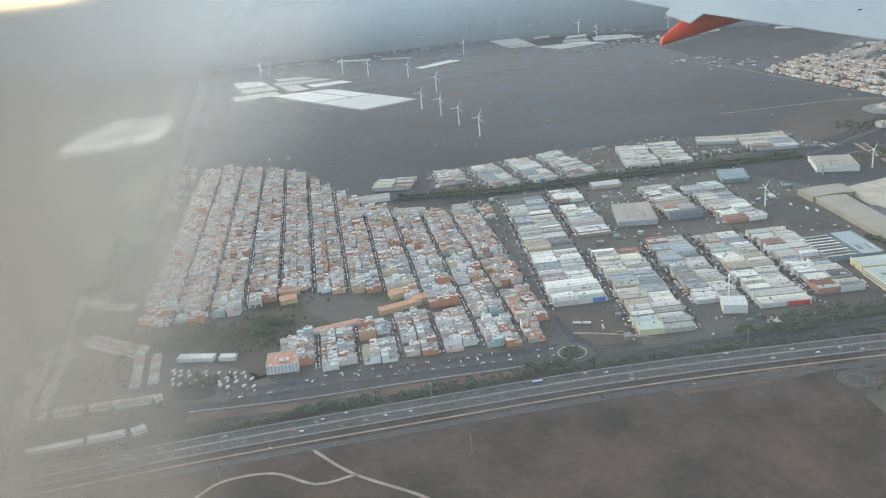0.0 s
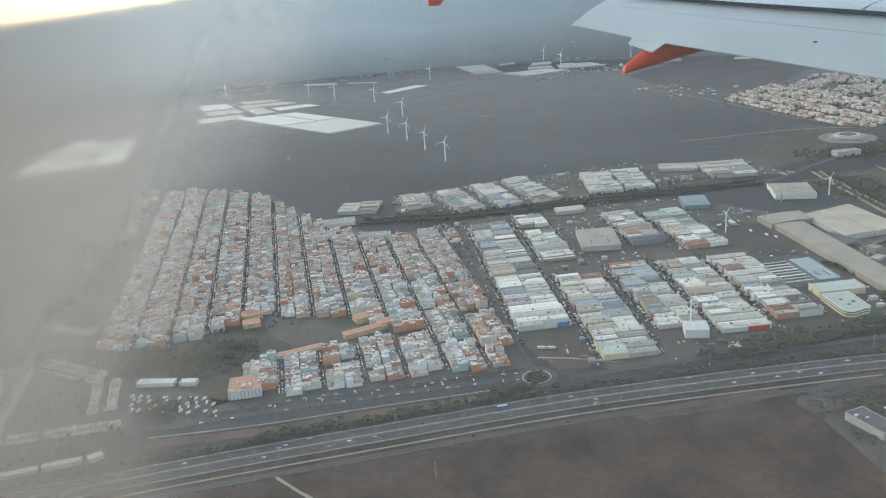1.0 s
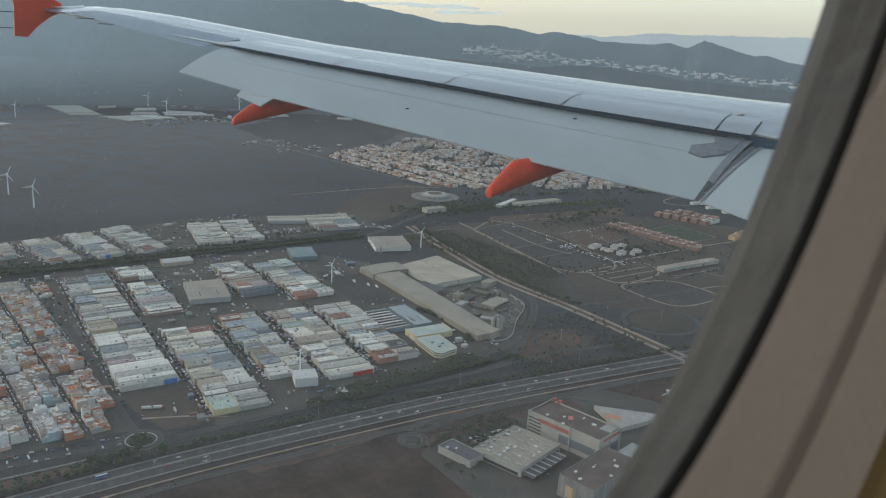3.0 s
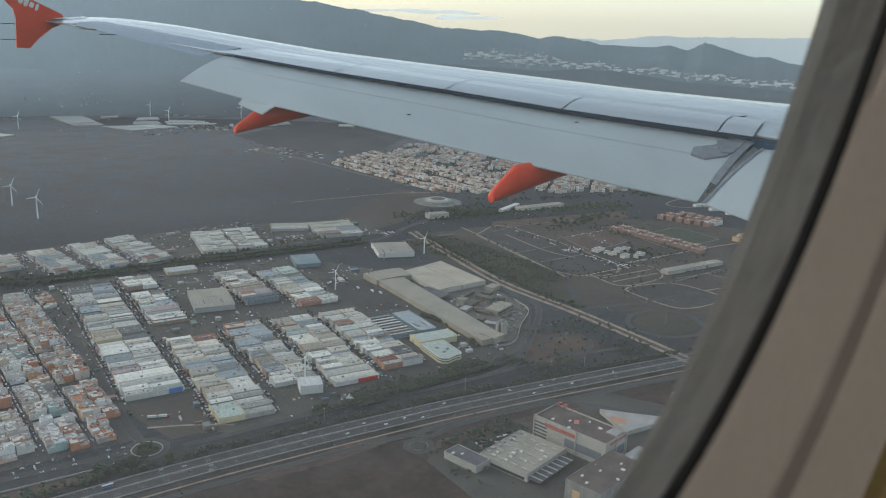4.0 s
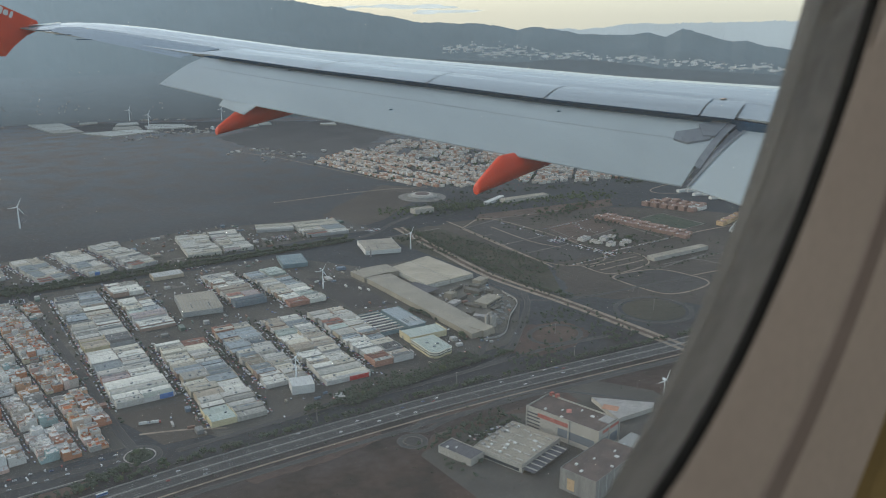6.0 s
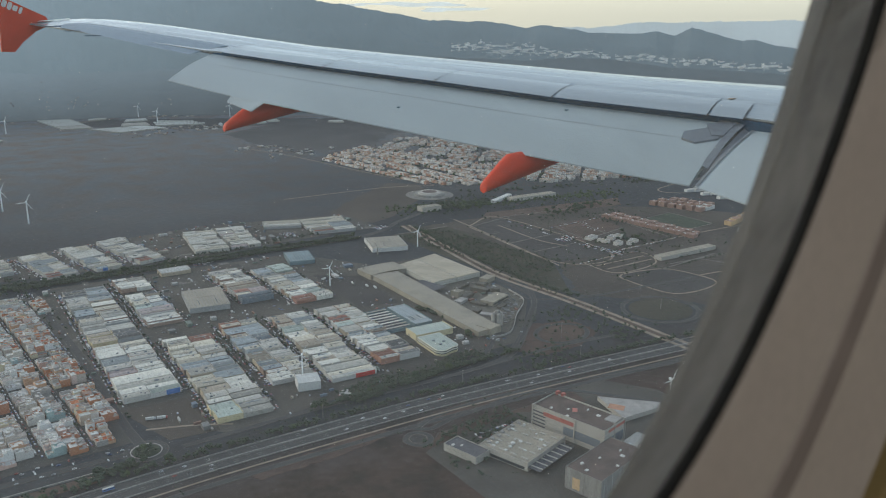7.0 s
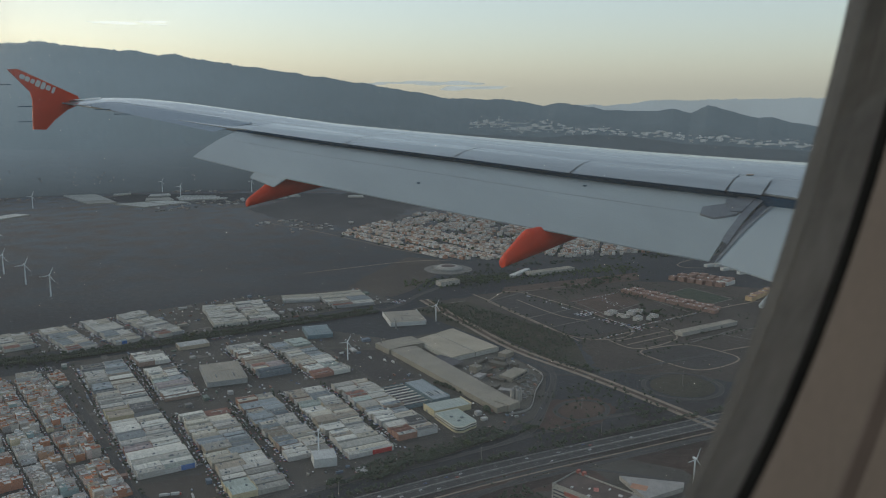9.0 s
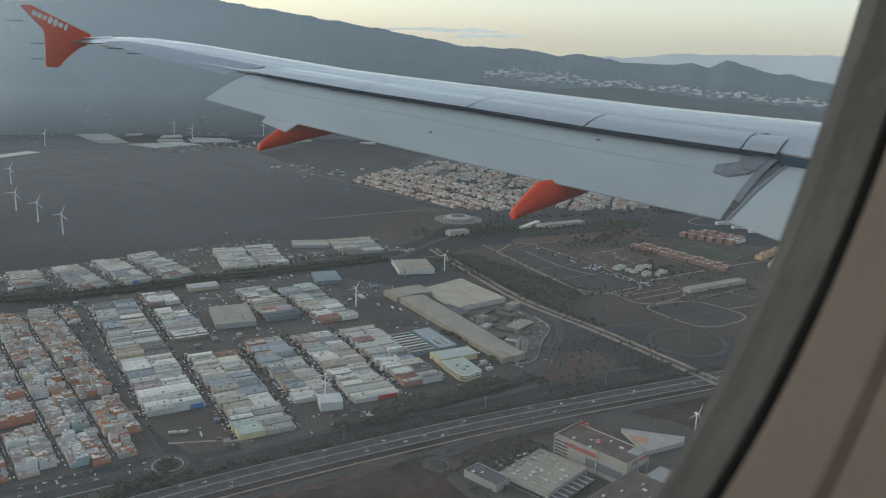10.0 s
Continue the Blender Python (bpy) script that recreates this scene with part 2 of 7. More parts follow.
def soil():
    """Dark volcanic plain, browner towards the near field, with broad stains."""
    m, n, l = nodes_of("volcanic_soil")
    p = n["Principled BSDF"]
    p.inputs["Roughness"].default_value, p.inputs["Specular IOR Level"].default_value = 0.95, 0.1
    tc = n.new("ShaderNodeTexCoord")
    noises = []
    for s, d in ((0.0016, 6), (0.012, 6), (0.10, 4)):
        t = n.new("ShaderNodeTexNoise")
        t.inputs["Scale"].default_value, t.inputs["Detail"].default_value = s, d
        l.new(tc.outputs["Object"], t.inputs["Vector"])
        noises.append(t)
    sep = n.new("ShaderNodeSeparateXYZ")
    l.new(tc.outputs["Object"], sep.inputs[0])
    # browner soil seaward of the motorway
    tilt = n.new("ShaderNodeMath")
    tilt.operation = "MULTIPLY_ADD"
    tilt.inputs[1].default_value = 0.19
    l.new(sep.outputs["X"], tilt.inputs[0]), l.new(sep.outputs["Y"], tilt.inputs[2])
    warp = n.new("ShaderNodeMath")
    warp.operation = "MULTIPLY_ADD"
    warp.inputs[1].default_value = 300
    l.new(noises[1].outputs["Fac"], warp.inputs[0]), l.new(tilt.outputs[0], warp.inputs[2])
    side = n.new("ShaderNodeMapRange")
    side.inputs["From Min"].default_value, side.inputs["From Max"].default_value = 1080, 900
    l.new(warp.outputs[0], side.inputs["Value"])
    a = ramp_of(n, [(0.028, 0.032, 0.037), (0.054, 0.058, 0.063)])
    b = ramp_of(n, [(0.020, 0.018, 0.017), (0.066, 0.043, 0.034)])
    mr = n.new("ShaderNodeMapRange")
    mr.inputs["From Min"].default_value, mr.inputs["From Max"].default_value = 0.35, 0.65
    l.new(noises[0].outputs["Fac"], mr.inputs["Value"])
    mr2 = n.new("ShaderNodeMapRange")
    mr2.inputs["From Min"].default_value, mr2.inputs["From Max"].default_value = 0.32, 0.68
    l.new(noises[1].outputs["Fac"], mr2.inputs["Value"])
    l.new(mr.outputs[0], a.inputs["Fac"]), l.new(mr2.outputs[0], b.inputs["Fac"])
    # soil painted paler and bluer towards the hills, in place of air haze
    haze_tone = n.new("ShaderNodeMapRange")
    haze_tone.inputs["From Min"].default_value, haze_tone.inputs["From Max"].default_value = 1900, 4100
    l.new(warp.outputs[0], haze_tone.inputs["Value"])
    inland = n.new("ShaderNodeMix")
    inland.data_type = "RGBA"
    # blue-grey haze tone and rusty-brown earth in broad patches
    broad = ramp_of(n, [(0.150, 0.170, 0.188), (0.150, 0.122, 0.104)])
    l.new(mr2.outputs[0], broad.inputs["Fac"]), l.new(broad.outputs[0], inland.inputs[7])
    l.new(haze_tone.outputs[0], inland.inputs[0]), l.new(a.outputs[0], inland.inputs[6])
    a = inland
    mix = n.new("ShaderNodeMix")
    mix.data_type = "RGBA"
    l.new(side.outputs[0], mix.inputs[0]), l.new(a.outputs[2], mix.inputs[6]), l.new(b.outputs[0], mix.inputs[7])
    g = n.new("ShaderNodeMapRange")
    g.inputs["From Min"].default_value, g.inputs["From Max"].default_value = 0.3, 0.7
    g.inputs["To Min"].default_value, g.inputs["To Max"].default_value = 0.80, 1.20
    l.new(noises[2].outputs["Fac"], g.inputs["Value"])
    mul = n.new("ShaderNodeVectorMath")
    mul.operation = "MULTIPLY"
    l.new(mix.outputs[2], mul.inputs[0]), l.new(g.outputs[0], mul.inputs[1])
    l.new(mul.outputs[0], p.inputs["Base Color"])
    return m


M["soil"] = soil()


# ---- building blocks ----
class Heap:
    """Collects boxes and prisms as vertices and faces of one mesh."""

    def __init__(self):
        self.v, self.f, self.k = [], [], []

    def add(self, verts, faces, k=0):
        o = len(self.v)
        self.v += [tuple(p) for p in verts]
        self.f += [tuple(i + o for i in f) for f in faces]
        self.k += [k] * len(faces)
        return self

    def box(self, x, y, z, lx, ly, h, turn=0.0, k=0, bottom=False):
        c, s = math.cos(turn), math.sin(turn)
        q = [(x + c * a - s * b, y + s * a + c * b) for a, b in ((-lx / 2, -ly / 2), (lx / 2, -ly / 2), (lx / 2, ly / 2), (-lx / 2, ly / 2))]
        vs = [(*p, z) for p in q] + [(*p, z + h) for p in q]
        fs = [(0, 1, 5, 4), (1, 2, 6, 5), (2, 3, 7, 6), (3, 0, 4, 7), (4, 5, 6, 7)] + ([(3, 2, 1, 0)] if bottom else [])
        return self.add(vs, fs, k)

    def gable(self, x, y, z, lx, ly, h, turn=0.0, k=0, over=0.3):
        """A pitched roof whose ridge runs along local x."""
        c, s = math.cos(turn), math.sin(turn)
        lx, ly = lx + 2 * over, ly + 2 * over
        q = [(-lx / 2, -ly / 2, 0), (lx / 2, -ly / 2, 0), (lx / 2, ly / 2, 0), (-lx / 2, ly / 2, 0), (-lx / 2, 0, h), (lx / 2, 0, h)]
        vs = [(x + c * a - s * b, y + s * a + c * b, z + e) for a, b, e in q]
        return self.add(vs, [(0, 1, 5, 4), (2, 3, 4, 5), (1, 2, 5), (3, 0, 4), (3, 2, 1, 0)], k)

    def tube(self, x, y, z0, z1, r0, r1, n=16, k=0):
        vs = [(x + r * math.cos(2 * math.pi * i / n), y + r * math.sin(2 * math.pi * i / n), z) for z, r in ((z0, r0), (z1, r1)) for i in range(n)]
        fs = [(i, (i + 1) % n, n + (i + 1) % n, n + i) for i in range(n)] + [tuple(range(n, 2 * n)), tuple(range(n - 1, -1, -1))]
        return self.add(vs, fs, k)

    def mesh(self, name, mats, smooth=False):
        me = bpy.data.meshes.new(name)
        me.from_pydata(self.v, [], self.f)
        for m in mats if isinstance(mats, (list, tuple)) else [mats]:
            me.materials.append(m)
        me.polygons.foreach_set("material_index", self.k)
        if smooth:
            me.polygons.foreach_set("use_smooth", [True] * len(self.f))
        me.update()
        return me


def part(name, heap, mats, parent=None, label="", smooth=False):
    ob = new(name, heap.mesh(name, mats, smooth) if isinstance(heap, Heap) else heap)
    ob.parent = parent
    return tagged(ob, label) if label else ob


def spline(pts, step=12.0, closed=False):
    """Points along a smooth curve through pts."""
    P = [Vector((*p, 0)) for p in pts]
    n, out = len(P), []
    for i in range(n if closed else n - 1):
        p1, p2 = P[i], P[(i + 1) % n]
        p0 = P[i - 1] if closed or i else p1 * 2 - p2
        p3 = P[(i + 2) % n] if closed or i + 2 < n else p2 * 2 - p1
        k = max(2, int((p2 - p1).length / step))
        for j in range(k):
            t = j / k
            out.append(0.5 * (2 * p1 + (p2 - p0) * t + (2 * p0 - 5 * p1 + 4 * p2 - p3) * t * t + (3 * p1 - p0 - 3 * p2 + p3) * t ** 3))
    if not closed:
        out.append(P[-1])
    return out


def beside(pts, off):
    """The curve pts moved sideways by off (to its left)."""
    out = []
    for i, p in enumerate(pts):
        d = (pts[min(i + 1, len(pts) - 1)] - pts[max(i - 1, 0)]).normalized()
        out.append(p + Vector((-d.y, d.x, 0)) * off)
    return out


def strip(heap, pts, width, z, k=0, thick=0.0, closed=False):
    """A flat band along pts; with thickness its edges stand as real steps."""
    L, R = beside(pts, width / 2), beside(pts, -width / 2)
    n = len(pts)
    vs = [(p.x, p.y, z) for p in L] + [(p.x, p.y, z) for p in R]
    rng = range(n if closed else n - 1)
    fs = [(n + i, n + (i + 1) % n, (i + 1) % n, i) for i in rng]
    if thick:
        vs += [(p.x, p.y, z - thick) for p in L] + [(p.x, p.y, z - thick) for p in R]
        fs += [(i, (i + 1) % n, 2 * n + (i + 1) % n, 2 * n + i) for i in rng] + [(3 * n + i, 3 * n + (i + 1) % n, n + (i + 1) % n, n + i) for i in rng]
    return heap.add(vs, fs, k)


def inside(poly, x, y):
    hit = False
    for i in range(len(poly)):
        (x1, y1), (x2, y2) = poly[i - 1], poly[i]
        if (y1 > y) != (y2 > y) and x < (x2 - x1) * (y - y1) / (y2 - y1) + x1:
            hit = not hit
    return hit


def lerp(a, b, t):
    return a + (b - a) * t


def curve_at(table, x):
    """Linear look-up in a table of (x, value) pairs that rises in x."""
    if x <= table[0][0]:
        return table[0][1]
    for (x0, v0), (x1, v1) in zip(table, table[1:]):
        if x <= x1:
            return lerp(v0, v1, (x - x0) / (x1 - x0))
    return table[-1][1]


# ---- ground and distance ----
def polar_sheet(name, mat, az0, az1, na, rings, height):
    """A sheet round the nadir: azimuth by range, with a height for each (azimuth, range, share of the way out)."""
    h = Heap()
    nr = len(rings)
    for i in range(na + 1):
        az = lerp(az0, az1, i / na)
        for j, r in enumerate(rings):
            h.v.append((EAST + r * math.cos(radians(az)), NORTH + r * math.sin(radians(az)), height(az, r, j / (nr - 1))))
    for i in range(na):
        for j in range(nr - 1):
            a = i * nr + j
            h.f.append((a, a + 1, a + nr + 1, a + nr))
            h.k.append(0)
    return part(name, h, mat, smooth=True)


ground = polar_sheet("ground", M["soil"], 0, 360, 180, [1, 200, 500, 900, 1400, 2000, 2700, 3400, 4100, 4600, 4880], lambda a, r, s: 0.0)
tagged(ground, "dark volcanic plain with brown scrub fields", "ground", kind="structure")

SKYLINE = [(10, -2.52), (24.5, -2.04), (26.5, -1.83), (27.7, -1.47), (28.5, -1.58), (29.9, -1.25), (31.0, -0.92), (31.6, -0.82), (32.6, -1.28), (33.7, -1.04), (34.6, -1.18), (36.9, -1.21),
           (38.5, -1.07), (41.2, -0.70), (42.1, -0.91), (44.4, -0.55), (48.5, -0.46), (52.3, 0.20), (56.4, 0.81), (59.7, 1.26), (62.9, 1.66), (66.4, 2.21), (71.0, 2.51), (73.6, 2.78),
           (75.9, 2.68), (79, 1.98), (83.1, 0.63), (87.3, -0.15), (89.5, -0.61), (94, -0.92), (100, -1.22), (120, -1.52)]
FARLINE = [(10, -0.75), (24.0, -0.25), (26.6, -0.33), (31.6, -0.46), (35.1, -0.50), (36.6, -0.78), (40.6, -0.9), (50, -1.5)]
FOREHILL = [(10, -4.2), (22, -3.8), (26.3, -3.52), (33.2, -3.26), (36, -2.9), (38.0, -2.79), (40, -2.85), (42.1, -3.02), (48.1, -2.80), (54, -3.0), (60, -3.35), (66, -3.6), (72, -3.75), (76, -3.6), (79, -3.1),
            (81, -2.6), (82.1, -2.20), (83, -2.28), (84.1, -2.55), (86.8, -3.1), (92, -3.9), (110, -4.2)]


def ridge(name, mat, table, r0, r1, az0, az1, rough, label, power=0.8, n=840):
    def height(az, r, s):
        top = ALT + r1 * math.tan(radians(curve_at(table, az)))
        p = Vector((az * 0.35, s * 5.0, r1 * 0.01))
        g = noise.fractal(p, 0.9, 2.1, 6) * rough * min(1, 4 * s) * (1 - s) + noise.fractal(Vector((az * 5.3, s * 9.0, 2.0)), 0.8, 2.3, 5) * 2.4 * min(1, s * 3) + noise.fractal(Vector((az * 0.75, s * 3.0, 9.0)), 0.9, 2.1, 3) * 3.0 * min(1, s * 3)
        return max(-2 + 6 * s, top * s ** power * (1 + g / 200) + g * 0.2)
    rows = [lerp(r0, r1, j / 26) for j in range(27)]
    ob = polar_sheet(name, mat, az0, az1, n, rows, height)
    return tagged(ob, label, "mountain", kind="structure")


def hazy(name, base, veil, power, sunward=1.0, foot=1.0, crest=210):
    """Far land through kilometres of air: dull rock and scrub, haze painted as emission."""
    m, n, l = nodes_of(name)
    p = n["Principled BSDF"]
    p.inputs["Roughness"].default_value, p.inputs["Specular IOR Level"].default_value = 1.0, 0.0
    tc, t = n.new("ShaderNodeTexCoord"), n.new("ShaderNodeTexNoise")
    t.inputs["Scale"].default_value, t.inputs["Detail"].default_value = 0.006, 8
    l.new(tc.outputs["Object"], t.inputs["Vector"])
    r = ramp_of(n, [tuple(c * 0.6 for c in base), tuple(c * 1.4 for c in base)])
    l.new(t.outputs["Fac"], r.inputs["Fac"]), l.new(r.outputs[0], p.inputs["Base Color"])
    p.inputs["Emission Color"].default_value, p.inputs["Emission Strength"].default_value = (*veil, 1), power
    # the painted haze glows more on the sun's side
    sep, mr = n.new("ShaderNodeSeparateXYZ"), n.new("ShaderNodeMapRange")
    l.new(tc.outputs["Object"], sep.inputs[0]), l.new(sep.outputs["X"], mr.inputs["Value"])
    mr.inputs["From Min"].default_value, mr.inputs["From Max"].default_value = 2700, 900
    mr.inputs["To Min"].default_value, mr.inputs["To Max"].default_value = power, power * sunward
    # the glow is faded at the slope's foot to hide its edge with the plain
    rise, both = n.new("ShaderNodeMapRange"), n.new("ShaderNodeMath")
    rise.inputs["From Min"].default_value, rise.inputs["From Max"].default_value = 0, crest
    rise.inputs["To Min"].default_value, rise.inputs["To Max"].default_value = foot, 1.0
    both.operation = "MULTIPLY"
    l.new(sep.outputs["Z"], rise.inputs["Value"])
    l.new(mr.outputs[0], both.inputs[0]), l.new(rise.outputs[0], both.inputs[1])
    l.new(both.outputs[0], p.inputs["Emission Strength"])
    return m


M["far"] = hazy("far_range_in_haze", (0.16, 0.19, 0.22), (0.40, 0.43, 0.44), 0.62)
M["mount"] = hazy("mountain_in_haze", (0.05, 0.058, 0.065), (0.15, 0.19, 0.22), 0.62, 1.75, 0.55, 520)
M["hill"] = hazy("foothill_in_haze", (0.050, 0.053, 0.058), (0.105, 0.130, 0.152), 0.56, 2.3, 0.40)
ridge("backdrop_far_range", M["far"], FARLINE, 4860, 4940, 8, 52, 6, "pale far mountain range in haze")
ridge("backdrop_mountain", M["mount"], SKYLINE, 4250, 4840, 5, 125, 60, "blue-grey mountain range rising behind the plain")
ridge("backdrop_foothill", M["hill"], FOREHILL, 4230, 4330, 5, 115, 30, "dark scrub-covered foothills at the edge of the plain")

# thin cloud lying on the skyline
# cloud brightness is emission, put in place of daylight on them
M["cloud"] = hazy("thin_cloud", (0.55, 0.55, 0.54), (0.66, 0.66, 0.62), 0.52)
M["bright_cloud"] = hazy("sunlit_cloud", (0.6, 0.58, 0.54), (1.0, 0.95, 0.84), 1.15)
ch, bright = Heap(), Heap()
cr = random.Random(3)
for az, el, n, sp in ((50.5, 0.55, 16, 4.2), (46.0, 0.22, 9, 2.4), (69.5, 4.05, 7, 1.4), (67.5, 4.15, 5, 0.8)):
    for _ in range(n):
        a = az + cr.gauss(0, sp * 0.45)
        r = 4900
        x, y, z = EAST + r * math.cos(radians(a)), NORTH + r * math.sin(radians(a)), ALT + r * math.tan(radians(el + cr.gauss(0, 0.05)))
        lx, lz = cr.uniform(40, 110), cr.uniform(3, 8) if el < 2 else cr.uniform(2, 3.5)
        ring = [(math.cos(q * 0.7854), math.sin(q * 0.7854)) for q in range(8)]
        c, s_ = math.cos(radians(a + 90)), math.sin(radians(a + 90))
        (ch if el < 2 else bright).add([(x + c * u * lx * k, y + s_ * u * lx * k, z + w * lz * k) for k in (1.0, 0.55) for u, w in ring], [tuple(range(8))])
tagged(part("backdrop_bright_cloud", bright, M["bright_cloud"]), "thin bright cloud streak high over the mountain", "cloud", kind="structure")
tagged(part("backdrop_cloud", ch, M["cloud"]), "thin grey cloud streaks above the mountains", "cloud", kind="structure")

# ---- roads ----
MWAY = spline([(-1400, 905), (-600, 872), (-231, 851), (-50, 842), (159, 825), (385, 803), (618, 764), (791, 727), (1086, 650), (1405, 562), (2100, 350), (3000, 60)], 25)


def along(pts, off):
    return beside(pts, off)


def road(name, pts, width, label, z=0.25, mat="asphalt", kerb=True, closed=False):
    h = Heap()
    strip(h, pts, width, z, 0, 0.3, closed)
    if kerb:
        for s in (1, -1):
            strip(h, beside(pts, s * (width / 2 + 0.2)), 0.4, z + 0.12, 1, 0.4, closed)
    return tagged(part(name, h, [M[mat], M["roadside"]]), label, "road", kind="structure")


def lane_lines(name, pts, offs, width=0.35, z=0.32, dash=True):
    h = Heap()
    for off, dashed in offs:
        q = spline([(p.x, p.y) for p in beside(pts, off)], 6)
        if dashed:
            for i in range(0, len(q) - 2, 4):
                strip(h, q[i:i + 2], width, z)
        else:
            strip(h, q, width, z)
    return tagged(part(name, h, M["line"]), "worn white lane markings on the carriageway", "road marking", kind="stuff")


road("road_motorway_inland", along(MWAY, -9), 14.5, "grey asphalt motorway carriageway with worn lanes", 0.5, kerb=False)
road("road_motorway_seaward", along(MWAY, -27), 14.5, "grey asphalt motorway carriageway with worn lanes", 0.5, kerb=False)
lane_lines("lane_marking", MWAY, [(-2.6, False), (-7, True), (-11, True), (-15.4, False), (-20.6, False), (-25, True), (-29, True), (-33.4, False)], 0.26, 0.6)
h = Heap()
strip(h, along(MWAY, -18), 1.0, 1.3, 0, 1.1)
strip(h, along(MWAY, -35.2), 0.5, 1.2, 0, 1.0)
strip(h, along(MWAY, -0.8), 0.5, 1.2, 0, 1.0)
tagged(part("crash_barrier", h, M["kerb"]), "pale concrete and steel barriers along the motorway", "barrier", kind="structure")
road("road_service", along(MWAY, -62), 8, "narrow asphalt service road beside the motorway", 0.3)
road("verge_track", along(MWAY, -49), 2.6, "pale earth bank between motorway and service road", 0.6, "track", False)


# ---- the aircraft: wing ----
ATT = pose(EAST, NORTH, ALT, -2.842, 0.458, -0.587)
EYE_AT = Vector((-13.631, 1.911, 1.164))
wing_thing = new("airliner_wing")
wing_thing.matrix_world = ATT @ Matrix.Translation(-EYE_AT)
tagged(wing_thing, "grey airliner wing with lowered flaps and orange flap-track fairings", "aircraft wing")

SLOT_X = [(1.9, -5.45), (6.37, -5.39), (13.47, -7.92), (17.2, -9.25)]
SLOT_Z = [(1.9, -0.05), (6.37, 0.38), (8.42, 0.595), (9.88, 0.78), (11.47, 0.965), (13.47, 1.23), (17.2, 1.75)]
CREST_Z = [(1.9, 0.10), (4.5, 0.42), (6.87, 0.645), (7.47, 0.69), (8.76, 0.80), (10.2, 0.955), (11.63, 1.105), (13.04, 1.265), (14.59, 1.50), (15.64, 1.665), (16.77, 1.80), (17.3, 1.82)]
AIL_X = [(13.4, -8.11), (16.4, -8.99), (17.2, -9.24)]
AIL_Z = [(13.4, 1.155), (16.4, 1.66), (17.2, 1.76)]
TIP = 17.0


def le_x(y):
    return -(y - 1.98) * 0.5095 - max(0.0, y - 16.2) ** 2 * 0.9


def crest_x(y):
    return -3.5 - (y - 6.4) * 0.443 if y > 6.4 else lerp(-2.2, -3.5, (y - 1.9) / 4.5)


def upper(y, x):
    """Height of the wing's upper surface."""
    zc, xc = curve_at(CREST_Z, y), crest_x(y)
    if x < xc:
        xs, zs = curve_at(SLOT_X, y), curve_at(SLOT_Z, y)
        return zc - (zc - zs) * abs((x - xc) / (xs - xc)) ** 1.5
    return zc - 0.16 * ((x - xc) / max(0.2, le_x(y) - xc)) ** 2


def loft(stations, section, close=True, caps=True):
    """A skin through rings of equal length."""
    h = Heap()
    rings = [section(s) for s in stations]
    n = len(rings[0])
    for r in rings:
        h.v += [tuple(p) for p in r]
    for i in range(len(rings) - 1):
        for j in range(n if close else n - 1):
            a, b = i * n + j, i * n + (j + 1) % n
            h.f.append((a, b, b + n, a + n))
            h.k.append(0)
    if caps:
        h.f += [tuple(range(n - 1, -1, -1)), tuple(range(len(h.v) - n, len(h.v)))]
        h.k += [0, 0]
    return h


def smooth_part(name, heap, mat, parent, label="", angle=35):
    ob = part(name, heap, mat, parent, label, smooth=True)
    ob.data.set_sharp_from_angle(angle=radians(angle))
    return ob


def wing_section(y):
    xs, xl = curve_at(SLOT_X, y) + (0.10 if y < 13.3 else 0), le_x(y)
    top = [(lerp(xl, xs, (k / 14) ** 1.4), y) for k in range(15)]
    pts = [(x, y, upper(y, x)) for x, y in top]
    zs, zl = upper(y, xs), upper(y, xl)
    th = 0.115 * abs(xl - xs) * (1 - 0.8 * min(1, max(0, (y - 10.5) / 4.5)))
    low = [(lerp(xs, xl, k / 8), y, lerp(zs - 0.02, zl - 0.03, k / 8) - th * math.sin(math.pi * (k / 8) ** 0.8) * 0.9) for k in range(9)]
    return pts + low


ys = [1.9 + i * 0.35 for i in range(44)]
ys = [y for y in ys if y < TIP] + [TIP]
smooth_part("wing_box", loft(ys, wing_section), M["skin"], wing_thing)


def aileron_section(y):
    xs, zs = curve_at(SLOT_X, y) - 0.0, curve_at(SLOT_Z, y)
    xt, zt = curve_at(AIL_X, y), curve_at(AIL_Z, y)
    x0 = xs + 0.42
    z0 = upper(y, x0) + 0.012
    return [(x0, y, z0), (lerp(x0, xt, 0.5), y, lerp(z0, zt, 0.5) + 0.015), (xt, y, zt), (lerp(x0, xt, 0.5), y, lerp(z0, zt, 0.5) - 0.004), (x0, y, z0 - 0.02)]


smooth_part("aileron", loft([13.5 + i * 0.29 for i in range(11)], aileron_section), M["aileron"], wing_thing, "pale grey aileron on the outer trailing edge")
h = Heap()
for i in range(30):
    ya, yb = 13.2 + i * 0.105, 13.2 + (i + 1) * 0.105
    xa, xb = curve_at(SLOT_X, ya) + 0.43, curve_at(SLOT_X, yb) + 0.43
    h.add([(xa, ya, upper(ya, xa) + 0.014), (xb, yb, upper(yb, xb) + 0.014), (xb + 0.014, yb, upper(yb, xb + 0.014) + 0.014), (xa + 0.014, ya, upper(ya, xa + 0.014) + 0.014)], [(0, 1, 2, 3)])
part("hinge_line", h, M["cove"], wing_thing)


